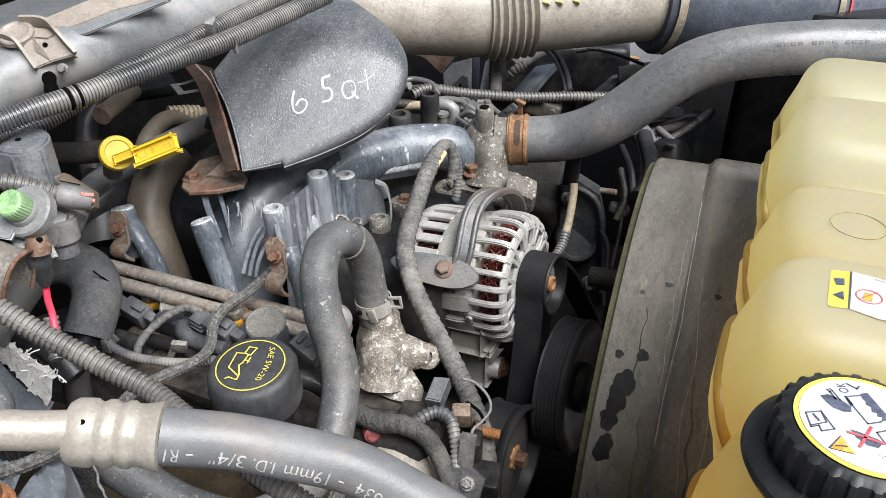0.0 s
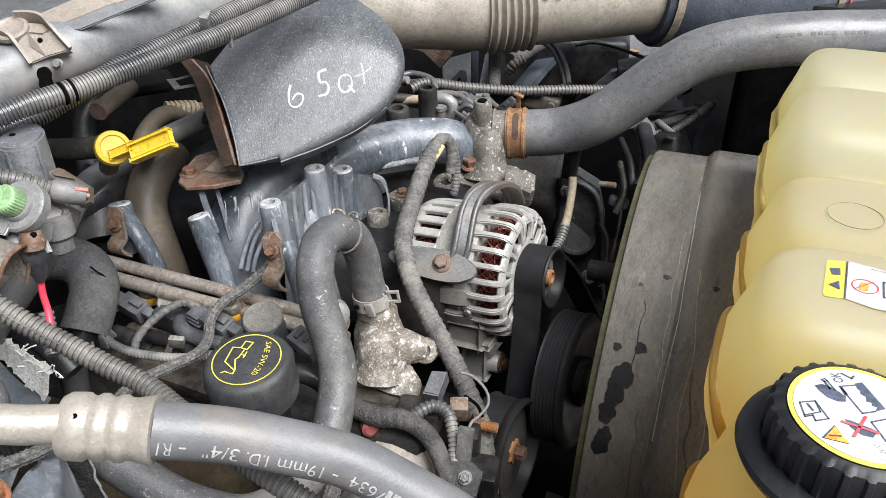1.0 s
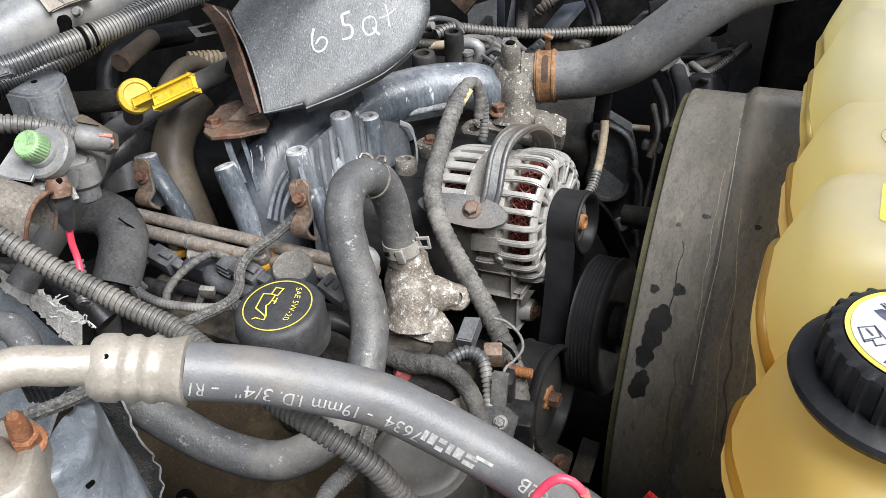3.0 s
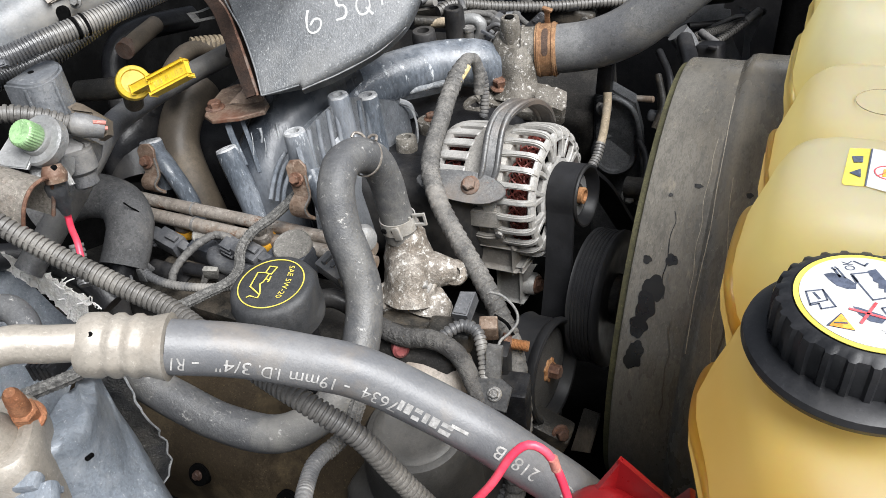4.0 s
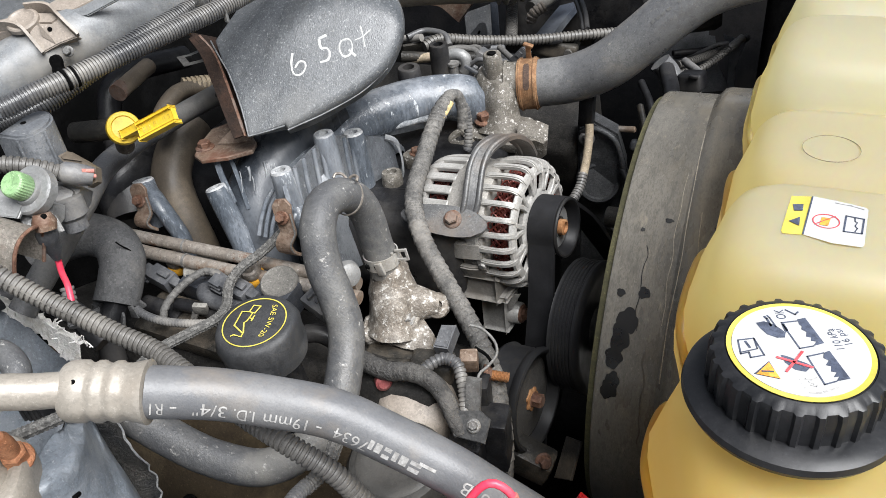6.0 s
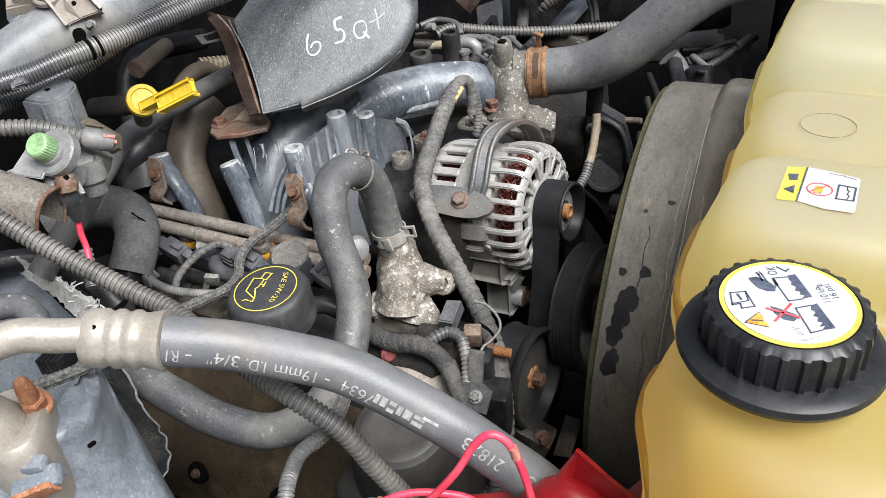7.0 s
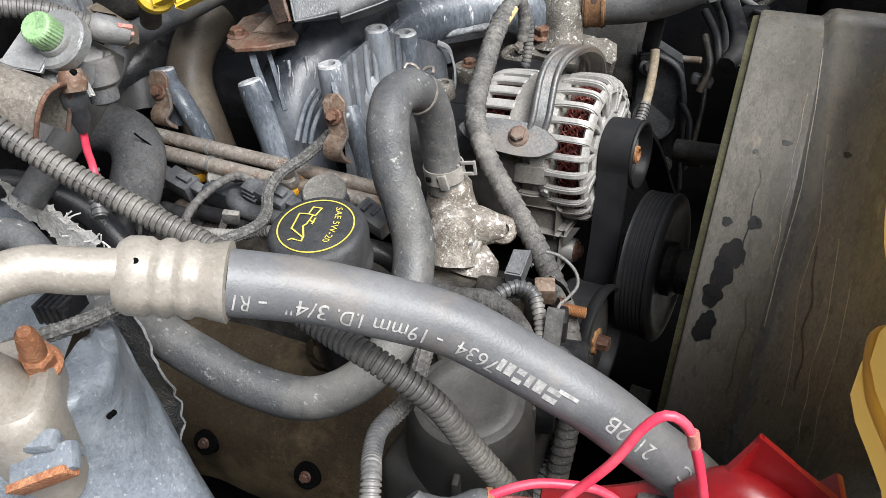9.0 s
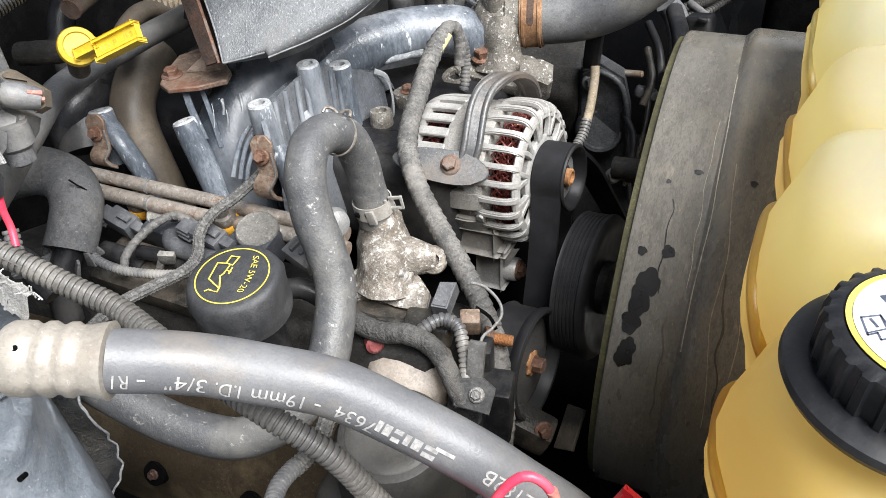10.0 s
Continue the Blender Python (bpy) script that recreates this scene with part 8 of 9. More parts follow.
    part("split_tube", conduit(B(), [(-0.4730, 0.3000, 1.2610), (-0.4590, 0.3120, 1.2580), (-0.4440, 0.3270, 1.2530), (-0.4300, 0.3380, 1.2460), (-0.4190, 0.3470, 1.2370)], 0.0066, 0.0042, 18), LOOM_DUSTY, p)
    a, e = V((-0.4210, 0.3470, 1.2380)), V((-0.4050, 0.3610, 1.2280))
    ax = (e - a).normalized()
    part("plug", lumps(lathe(B(), a, ax, [(0.006, 0), (0.0082, 0.003), (0.0085, 0.010), (0.0078, 0.018), (0.0068, 0.023)], 20), 0.0006, 120), CONNECTOR_PALE, p)
    part("latch_arm", lumps(slab(B(), [(-0.4350, 0.3600, 1.2430), (-0.4310, 0.3660, 1.2440), (-0.4180, 0.3670, 1.2370), (-0.4070, 0.3660, 1.2330), (-0.4020, 0.3580, 1.2260), (-0.4060, 0.3520, 1.2240), (-0.4150, 0.3610, 1.2380), (-0.4290, 0.3580, 1.2400)], 0.012, 0.002), 0.0008, 120), BROWN_RUNNER, p)
    for o in (-0.0022, 0.0022):
        part("red_wire", tube(B(), [V((-0.4060, 0.3540, 1.2350)) + V((0, 0, o)), V((-0.4010, 0.3600, 1.2320)) + V((0, 0, o))], 0.0016, 8), DULLRED, p, "dull red wire end")
    # dark pipes behind
    for nm, pts, r, m, lab in (
        ("dark_pipe", [(-0.4880, 0.3070, 1.1170), (-0.4760, 0.3560, 1.1520), (-0.4800, 0.3960, 1.1690), (-0.5260, 0.4750, 1.1590), (-0.5350, 0.5700, 1.1520), (-0.5210, 0.6280, 1.1540), (-0.5100, 0.6630, 1.1560)], 0.0112, RUBBER, "dark rubber pipe curving behind the valve"),
        ("dark_pipe", [(-0.6360, 0.5340, 1.1470), (-0.5960, 0.5400, 1.1520), (-0.5660, 0.5480, 1.1570)], 0.0115, GREASY, "greasy dark metal pipe behind the dipstick"),
        ("dark_pipe", [(-0.5330, 0.2910, 1.1270), (-0.5120, 0.3220, 1.1160), (-0.4840, 0.3420, 1.0900), (-0.4510, 0.3390, 1.0650)], 0.011, BLACK, "black rubber pipe under the conduit"),
        ("bent_tube", [(-0.5480, 0.5640, 1.1430), (-0.5580, 0.5940, 1.1540), (-0.5600, 0.6220, 1.1590), (-0.5570, 0.6450, 1.1540), (-0.5430, 0.6720, 1.1480)], 0.010, BROWN_RUNNER, "dusty brown bent metal tube"),
        ("black_hose", [(-0.6300, 0.5730, 1.0900), (-0.6500, 0.5980, 1.1380), (-0.6550, 0.6250, 1.1600), (-0.6530, 0.6650, 1.1620), (-0.6360, 0.7280, 1.1520)], 0.014, BLACK, "black hose bent in the shadow"),
        ("black_hose", [(-0.6100, 0.5390, 1.0360), (-0.6120, 0.5370, 1.0680), (-0.6080, 0.5560, 1.0880), (-0.6070, 0.6010, 1.0910)], 0.024, BLACK, "thick black hose behind the manifold"),
    ):
        solo(nm, tube(B(), pts, r, 18, rough=0.02), m, lab, "pipe")
    b = conduit(B(), [(-0.5660, 0.6380, 1.1580), (-0.5550, 0.6530, 1.1550), (-0.5460, 0.6660, 1.1510)], 0.011, 0.005)
    solo("ribbed_sleeve", b, LOOM_TAN, "dusty ribbed sleeve on the bent tube", "sleeve")


SENSOR_GREY = material("dusty_blue_grey_plastic", (0.11, 0.116, 0.125), 0.5, second=(0.16, 0.165, 0.172), third=(0.24, 0.238, 0.232), scale=35, bump=0.2, speck=(0.35, 0.35, 0.34), speck_at=(0.62, 0.72), speck_scale=140)
DULLRED = material("dull_red_wire", (0.42, 0.16, 0.13), 0.6)
DUSTY_BRACKET = material("dusty_bracket_steel", (0.33, 0.3, 0.26), 0.7, 0.15, second=(0.4, 0.36, 0.31), third=(0.27, 0.17, 0.11), scale=25, bump=0.4)
build_valve()


# ---- foam-wrapped pipe ----
def build_foam():
    t = thing("foam_wrapped_pipe", (-0.5, 0.42, 1.0), "pipe wrapped in cracked black foam sleeve", "pipe")
    pts = [(-0.5940, 0.4040, 1.0820), (-0.5730, 0.4230, 1.0920), (-0.5470, 0.4340, 1.0970), (-0.5210, 0.4370, 1.0920), (-0.5030, 0.4270, 1.0820), (-0.4950, 0.4100, 1.0690), (-0.4920, 0.3920, 1.0540)]
    b = tube(B(), pts, 0.0215, 26, rough=0.03)
    part("foam_sleeve", b, FOAM, t)
    part("core_pipe", tube(B(), [(-0.4920, 0.3960, 1.0580), (-0.4940, 0.3730, 1.0320), (-0.4900, 0.3620, 0.9990)], 0.012, 16), BLACK, t)
    rnd = random.Random(3)
    for k in range(9):
        a = 2 * math.pi * k / 9
        p = V((-0.4920, 0.3920, 1.0540)) + V((0.02 * math.cos(a), 0.016 * math.sin(a), 0.004 * math.sin(a)))
        q = rbox(B(), p + V((0, 0, -0.004)), (0.010, 0.004, rnd.uniform(0.010, 0.026)), (rnd.uniform(-20, 20), rnd.uniform(-20, 20), math.degrees(a)), 0.001, 2, 0.6)
        part("torn_flap", q, FOAM, t)
    b = tube(B(), [(-0.4930, 0.4200, 1.1080), (-0.4890, 0.4220, 1.1020), (-0.4860, 0.4260, 1.0950), (-0.4840, 0.4240, 1.0870)], 0.0008, 6)
    part("crack", b, MATTE, t)


build_foam()


# ---- dipstick ----
def build_dipstick():
    t = thing("dipstick", (-0.4560, 0.4530, 1.2080), "yellow plastic dipstick handle on its tube", "dipstick")
    c = V((-0.4630, 0.4520, 1.2150))
    d = V((0.62, -0.42, 0.42)).normalized()
    part("stopper", lathe(B(), c, d, [(0.0105, -0.010), (0.0138, -0.009), (0.0146, -0.006), (0.0146, 0.0), (0.0138, 0.0022), (0.0105, 0.0032), (0.0098, 0.0018), (0.004, 0.0018)], 48), YELLOW, t)

    a, e = V((-0.4400, 0.4480, 1.2155)), V((-0.4055, 0.4587, 1.2310))
    ax = (e - a).normalized()
    n = V((0.26, -0.74, 0.6))
    n = (n - ax * n.dot(ax)).normalized()
    up = n.cross(ax)
    turn = Matrix((ax, n, up)).transposed()
    mid, full = (a + e) / 2, (e - a).length
    # an I-shaped grip: a flat web between two flanges, on a square shank
    hd = part("handle", rbox(B(), mid, (full, 0.0040, 0.0125), turn, 0.0010), YELLOW, t)
    for k in (-1, 1):
        part("flange", rbox(B(), mid + up * (0.0066 * k), (full * (1.0 - 0.04 * k), 0.0085, 0.0024), turn, 0.0008), YELLOW, t)
    part("shank", rbox(B(), (c + d * 0.002).lerp(a, 0.55), ((a - c).length * 0.95, 0.0060, 0.0070), turn, 0.0012), YELLOW, t)
    lay_text("lettering", "FLU", 0.0060, a + ax * full * 0.42 + n * 0.0023 - up * 0.0022, ax, up, YELLOW_DARK, hd, full * 0.30)
    lay_text("lettering", "ID", 0.0060, a + ax * full * 0.74 + n * 0.0023 - up * 0.0022, ax, up, YELLOW_DARK, hd, full * 0.17)
    for k in range(3):
        b = B()
        o = a + ax * (full * (0.12 + 0.085 * k)) + n * 0.0023 - up * 0.0025
        b.faces.new([b.verts.new(o + ax * x + up * y) for x, y in ((0, 0), (0.0022, 0), (0.0022, 0.0045), (0, 0.0045))])
        part("embossed_mark", b, YELLOW_DARK, hd)
    part("tube", tube(B(), [c - d * 0.006, c - d * 0.03, c - d * 0.05 + V((0, 0, -0.012))], 0.0085, 18), GREASY, t)
    b = B()
    rbox(b, (-0.5040, 0.6280, 1.1650), (0.008, 0.014, 0.014), (0, 20, 20), 0.002)
    rbox(b, (-0.4930, 0.6220, 1.1590), (0.008, 0.010, 0.011), (0, 20, 20), 0.002)
    k = thing("pipe_clip", (-0.4980, 0.6200, 1.1590), "greasy clip holding the dark pipe", "clip")
    part("tube_clip", b, GREASY, k)


YELLOW_DARK = material("dark_yellow_emboss", (0.52, 0.37, 0.05), 0.6)
build_dipstick()


# ---- cowl rail along the firewall, conduits ----
LOOM_SHINY = material("worn_loom_plastic", (0.06, 0.06, 0.062), 0.36, second=(0.12, 0.117, 0.112), third=(0.22, 0.207, 0.187), scale=20, bump=0.1, grit=0.35)


def build_cowl():
    t = thing("cowl_rail", (-0.56, 0.55, 1.24), "grey painted cowl rail with dusty brackets", "cowl rail")
    pts = [(-0.6170, 0.4290, 1.2340), (-0.5940, 0.4690, 1.2510), (-0.5680, 0.5110, 1.2620), (-0.5500, 0.5660, 1.2660), (-0.5340, 0.6310, 1.2680), (-0.5170, 0.7050, 1.2730), (-0.4930, 0.8100, 1.2830)]
    part("rail", tube(B(), pts, 0.027, 28, oval=1.0), GREY_PAINT, t)
    b = B()
    rows = []
    for k in range(25):
        f = k / 24
        p = V((-0.6460, 0.4840, 1.2650)).lerp(V((-0.5260, 0.7480, 1.3030)), f)
        q = V((-0.6900, 0.5310, 1.2830)).lerp(V((-0.6190, 0.7530, 1.3070)), f)
        rows.append([p + V((0.004, 0, -0.008)), p, p.lerp(q, 0.5) + V((0, 0, 0.004)), q])
    loft(b, rows, caps=False, closed=False)
    bmesh.ops.solidify(b, geom=b.faces[:], thickness=0.004)
    part("upper_panel", b, GREY_PAINT, t, sharp=60)
    # pressed cover panel lapping over the rail
    part("cover_panel", slab(B(), [(-0.5884, 0.5176, 1.2915), (-0.5862, 0.5287, 1.2948), (-0.5705, 0.5564, 1.3019), (-0.5542, 0.5851, 1.3092), (-0.4885, 0.6083, 1.3096), (-0.5021, 0.5869, 1.3043), (-0.5329, 0.5563, 1.2979), (-0.5469, 0.5341, 1.2923), (-0.5560, 0.5207, 1.2891), (-0.5657, 0.5189, 1.2895)], 0.006, 0.002, V((0, 0.1, -1))), BEIGE, t, "dusty beige pressed edge", sharp=60)
    b = slab(B(), [(-0.5560, 0.5207, 1.2891), (-0.5424, 0.5297, 1.2940), (-0.5212, 0.5442, 1.3023), (-0.4842, 0.5660, 1.3113), (-0.4770, 0.5680, 1.3095), (-0.5195, 0.5390, 1.2928), (-0.5408, 0.5245, 1.2845), (-0.5579, 0.5167, 1.2839)], 0.004, 0.001, V((-0.35, 0.8, -0.5)))
    part("turned_edge", b, GREY_PAINT, t)
    # moulded mount with a dished cap, rims and webs
    k = thing("cowl_bracket", (-0.5730, 0.4890, 1.2780), "dusty beige moulded mount with a dished cap on the cowl rail", "bracket")
    part("plate", slab(B(), [(-0.6213, 0.4737, 1.2925), (-0.5982, 0.4890, 1.2946), (-0.5780, 0.5010, 1.2958), (-0.5590, 0.5057, 1.2945), (-0.5484, 0.5005, 1.2908), (-0.5517, 0.4933, 1.2886), (-0.5632, 0.4901, 1.2892), (-0.5695, 0.4817, 1.2871), (-0.5881, 0.4770, 1.2883), (-0.6110, 0.4620, 1.2864)], 0.012, 0.002, V((0, 0.35, -0.92))), BEIGE, k)
    part("pocket", slab(B(), [(-0.5691, 0.4815, 1.2872), (-0.5612, 0.4883, 1.2900), (-0.5517, 0.4933, 1.2886), (-0.5464, 0.4987, 1.2915), (-0.5304, 0.4977, 1.2758), (-0.5442, 0.4869, 1.2726), (-0.5561, 0.4760, 1.2677), (-0.5649, 0.4772, 1.2772)], 0.012, 0.001, V((-0.45, 0.72, -0.5))), BEIGE, k)
    rim = V((0.1, -0.25, 0.9)) * 0.0035
    part("rim", strip(B(), [V(q) + rim for q in ((-0.5825, 0.4992, 1.2958), (-0.5694, 0.5052, 1.2960), (-0.5577, 0.5050, 1.2948), (-0.5455, 0.4998, 1.2905), (-0.5370, 0.4985, 1.2825), (-0.5290, 0.4982, 1.2745))], lambda f: 0.013 - 0.006 * f, 0.0026, (0.1, -0.35, 0.9)), BEIGE, k)
    part("rim", strip(B(), [V(q) + rim for q in ((-0.6058, 0.4698, 1.2885), (-0.5881, 0.4770, 1.2883), (-0.5745, 0.4785, 1.2867), (-0.5665, 0.4781, 1.2800), (-0.5611, 0.4771, 1.2737), (-0.5540, 0.4758, 1.2650))], lambda f: 0.013 - 0.006 * f, 0.0026, (0.1, -0.35, 0.9)), BEIGE, k)
    part("gusset", slab(B(), [V(q) + V((0.002, -0.004, 0.003)) * m for q, m in (((-0.5582, 0.4890, 1.2882), 1.0), ((-0.5552, 0.4845, 1.2790), 0.2), ((-0.5449, 0.4862, 1.2722), 0.2))], 0.0035, 0.0005, V((-0.8, -0.2, 0.2))), BEIGE, k)
    part("dished_cap", lathe(B(), (-0.5790, 0.4870, 1.2925), (0.15, -0.35, 0.92), [(0.0150, -0.003), (0.0150, 0.0008), (0.0138, 0.0022), (0.0120, 0.0022), (0.0100, 0.0006), (0.002, 0.0002)], 40), BEIGE, k)
    part("hole", lathe(B(), (-0.5525, 0.4902, 1.2845), (0.45, -0.72, 0.5), [(0.0022, -0.002), (0.0022, 0.0006)], 16), MATTE, k)
    part("screw", hexbolt(B(), (-0.5390, 0.4890, 1.2650), (0.4, -0.7, 0.4), 0.0035, 0.006), STEEL_DARK, k)
    part("slot", lathe(B(), (-0.5410, 0.4730, 1.2570), (0.4, -0.8, 0.2), [(0.0060, -0.004), (0.0060, 0.001)], 24, wave=lambda a, i: 0.75 + 1.0 * abs(math.cos(a)) ** 2), MATTE, k)
    # two corrugated tubes
    b = conduit(B(), [(-0.4860, 0.3360, 1.2770), (-0.4710, 0.3620, 1.2780), (-0.4600, 0.3820, 1.2810), (-0.4470, 0.4080, 1.2830), (-0.4350, 0.4380, 1.2850), (-0.4190, 0.4850, 1.2880), (-0.4010, 0.5380, 1.2910), (-0.3880, 0.5900, 1.2950), (-0.3700, 0.6650, 1.3010)], 0.0083, 0.0026, 18)
    c = thing("corrugated_loom", (-0.4430, 0.4450, 1.2810), "worn dark corrugated conduit along the cowl", "conduit")
    part("split_tube", b, LOOM_SHINY, c)
    ax = V((-0.4350, 0.4380, 1.2850)) - V((-0.4600, 0.3820, 1.2810))
    for o in (-0.0035, 0.0035):
        part("tape_mark", lathe(B(), V((-0.4470, 0.4080, 1.2830)) + ax.normalized() * o, ax, [(0.0082, -0.0012), (0.0087, -0.0008), (0.0087, 0.0008), (0.0082, 0.0012)], 24), MATTE, c, "black tape mark")
    b = conduit(B(), [(-0.5010, 0.3430, 1.2570), (-0.4950, 0.3760, 1.2560), (-0.4830, 0.3980, 1.2590), (-0.4740, 0.4250, 1.2650), (-0.4640, 0.4470, 1.2720), (-0.4490, 0.4860, 1.2820), (-0.4360, 0.5380, 1.2880), (-0.4230, 0.5990, 1.2950), (-0.4100, 0.6690, 1.3010)], 0.0083, 0.0026, 18)
    solo("corrugated_loom", b, LOOM_SHINY, "dark corrugated conduit tucked under the cowl rail", "conduit")
    k = thing("loom_saddle", (-0.4680, 0.3450, 1.2780), "grey plastic saddle strapping the conduits", "clip")
    part("strap", slab(B(), [(-0.4840, 0.3510, 1.2840), (-0.4800, 0.3540, 1.2850), (-0.4640, 0.3500, 1.2800), (-0.4620, 0.3450, 1.2750), (-0.4690, 0.3410, 1.2750)], 0.003), CONNECTOR_PALE, k)
    part("buckle", slab(B(), [(-0.4680, 0.3440, 1.2810), (-0.4620, 0.3490, 1.2820), (-0.4590, 0.3470, 1.2790), (-0.4650, 0.3410, 1.2780)], 0.006), CONNECTOR_PALE, k)
    stub = thing("stub_tube", (-0.5620, 0.5570, 1.1960), "dusty tan tube with rusted end", "pipe")
    part("rust_collar", tube(B(), [(-0.6000, 0.5760, 1.1770), (-0.6020, 0.5870, 1.1780)], 0.0099, 18), RUST, stub, "rusted pipe end")
    part("end_pipe", tube(B(), [(-0.6000, 0.5770, 1.1770), (-0.6040, 0.6050, 1.1790), (-0.6120, 0.6420, 1.1790)], 0.0095, 18), BROWN_RUNNER, stub)
    c = thing("loom_clip", (-0.4650, 0.6090, 1.2720), "small pale cable clip on the conduit", "clip")
    part("band", rbox(B(), (-0.4150, 0.5390, 1.3000), (0.008, 0.012, 0.018), (20, 10, 20), 0.002), STEEL_DARK, c)
    part("tab", rbox(B(), (-0.3950, 0.5420, 1.2850), (0.0035, 0.0035, 0.012), (10, 10, 0), 0.001), PALEGREY, c)


build_cowl()


# ---- battery corner: red cover, wires, cable ----
def build_battery():
    t = thing("terminal_cover", (0.0, 0.26, 1.06), "red plastic battery terminal cover, hinged open", "terminal cover")

    def lid_panel(name, q, thick=0.003):
        b = B()
        b.faces.new([b.verts.new(V(p)) for p in q])
        bmesh.ops.subdivide_edges(b, edges=b.edges[:], cuts=5, use_grid_fill=True)
        bmesh.ops.solidify(b, geom=b.faces[:], thickness=thick)
        lumps(b, 0.0008, 30)
        part(name, b, RED, t)
    lid_panel("lid_face", [(-0.0070, 0.2700, 1.1370), (0.0290, 0.2590, 1.1230), (0.0410, 0.2590, 1.0950), (-0.0100, 0.2650, 1.0980)])
    lid_panel("lid_side", [(-0.0070, 0.2700, 1.1370), (-0.0100, 0.2650, 1.0980), (-0.0200, 0.2560, 1.0960), (-0.0190, 0.2600, 1.1140)])
    b = tube(B(), [(-0.0270, 0.2520, 1.0920), (-0.0130, 0.2560, 1.1060), (0.0030, 0.2540, 1.1050), (0.0250, 0.2490, 1.0940)], 0.013, 18)
    part("boot", b, RED, t)
    b = B()
    strip(b, [(-0.0970, 0.2410, 1.0800), (-0.0690, 0.2500, 1.0760), (-0.0390, 0.2660, 1.0780), (-0.0220, 0.2760, 1.0800)], 0.016, 0.003, (0, 0.6, 0.8))
    part("strap", b, RED, t)
    part("rib", rbox(B(), (0.0260, 0.2610, 1.1040), (0.004, 0.03, 0.03), (0, 30, 10), 0.001), RED, t)
    # unseen case inferred under the cover, added to block light from the near side
    k = thing("battery", (0.06, 0.14, 0.86), "black plastic car battery under the red cover", "battery")
    part("case", rbox(B(), (0.075, 0.135, 0.955), (0.22, 0.19, 0.19), None, 0.008, 3), BLACK, k)
    part("top_cover", rbox(B(), (0.075, 0.135, 1.056), (0.225, 0.195, 0.014), None, 0.004, 2), BLACK, k)
    w = thing("red_wire_loop", (-0.05, 0.25, 1.10), "thin bright red wire arched over the hose", "wire")
    part("wire", tube(B(), [(-0.1020, 0.2080, 1.0830), (-0.0830, 0.2190, 1.1120), (-0.0650, 0.2280, 1.1390), (-0.0560, 0.2360, 1.1570), (-0.0480, 0.2410, 1.1640), (-0.0390, 0.2430, 1.1590), (-0.0320, 0.2430, 1.1430), (-0.0250, 0.2400, 1.1210), (-0.0220, 0.2370, 1.1060)], 0.0023, 14), PINK, w)
    part("wire", tube(B(), [(-0.1410, 0.2010, 1.0750), (-0.1310, 0.2120, 1.0850), (-0.1180, 0.2230, 1.0920), (-0.1010, 0.2340, 1.0960), (-0.0830, 0.2420, 1.0940), (-0.0680, 0.2480, 1.0880), (-0.0550, 0.2480, 1.0770), (-0.0510, 0.2410, 1.0610)], 0.0024, 14), PINK, w)
    part("heat_shrink", tube(B(), [(-0.0360, 0.2430, 1.1560), (-0.0340, 0.2430, 1.1480)], 0.0027, 12), DULLRED, w)
    part("ferrule", tube(B(), [(-0.0320, 0.2630, 1.0820), (-0.0250, 0.2620, 1.0750), (-0.0190, 0.2600, 1.0650)], 0.0045, 12), GREASY, w)
    c = thing("battery_cable", (-0.1, 0.23, 1.07), "red battery cable with grey crimped lug", "cable")
    part("insulation", tube(B(), [(-0.1200, 0.2210, 1.0870), (-0.0990, 0.2290, 1.0830), (-0.0740, 0.2360, 1.0780), (-0.0480, 0.2430, 1.0660)], 0.0056, 16), DULLRED_DARK, c, "dusty dark red insulation")
    part("lug", tube(B(), [(-0.1530, 0.2060, 1.0950), (-0.1470, 0.2050, 1.0910), (-0.1350, 0.2120, 1.0890), (-0.1180, 0.2220, 1.0870)], lambda s, n: 0.006 + 0.0015 * math.sin(s / n * 9), 16, rough=0.08), OLD_HOSE, c)
    part("crimp", lathe(B(), (-0.1190, 0.2220, 1.0870), V((-0.0990, 0.2290, 1.0830)) - V((-0.1190, 0.2220, 1.0870)), [(0.0062, -0.002), (0.0075, -0.001), (0.0075, 0.002), (0.0062, 0.003)], 20), ORANGE_BOLT, c)
    part("tie", strip(B(), [(-0.1470, 0.2060, 1.0890), (-0.1440, 0.2010, 1.0800), (-0.1370, 0.1990, 1.0710)], 0.010, 0.002, (1, 0, 0)), BLACK, c)
    part("sleeve", conduit(B(), [(-0.1200, 0.1980, 1.0790), (-0.1150, 0.2100, 1.0860), (-0.0980, 0.2200, 1.0850)], 0.010, 0.006), LOOM, c)
    part("clamp", rbox(B(), (-0.0410, 0.2580, 1.0720), (0.026, 0.016, 0.014), (0, 10, 10), 0.004), STEEL_DARK, c)
    d = thing("round_lid", (-0.16, 0.15, 1.04), "round dusty grey metal lid with rolled rim", "lid")
    cc = V((-0.190, 0.135, 1.098))
    lid_up = V((0, 0, 1))
    part("lid", lathe(B(), cc, lid_up, [(0.046, -0.02), (0.0465, -0.004), (0.0455, -0.002), (0.042, -0.0015), (0.038, -0.003), (0.012, -0.0022), (0.002, -0.002)], 64), STEEL_DARK, d)
    part("rolled_rim", lathe(B(), cc, lid_up, [(0.0462, -0.003), (0.0492, -0.002), (0.05, 0.0), (0.0488, 0.0018), (0.0465, 0.001), (0.0462, -0.003)], 64, caps=False), STEEL_DARK, d)


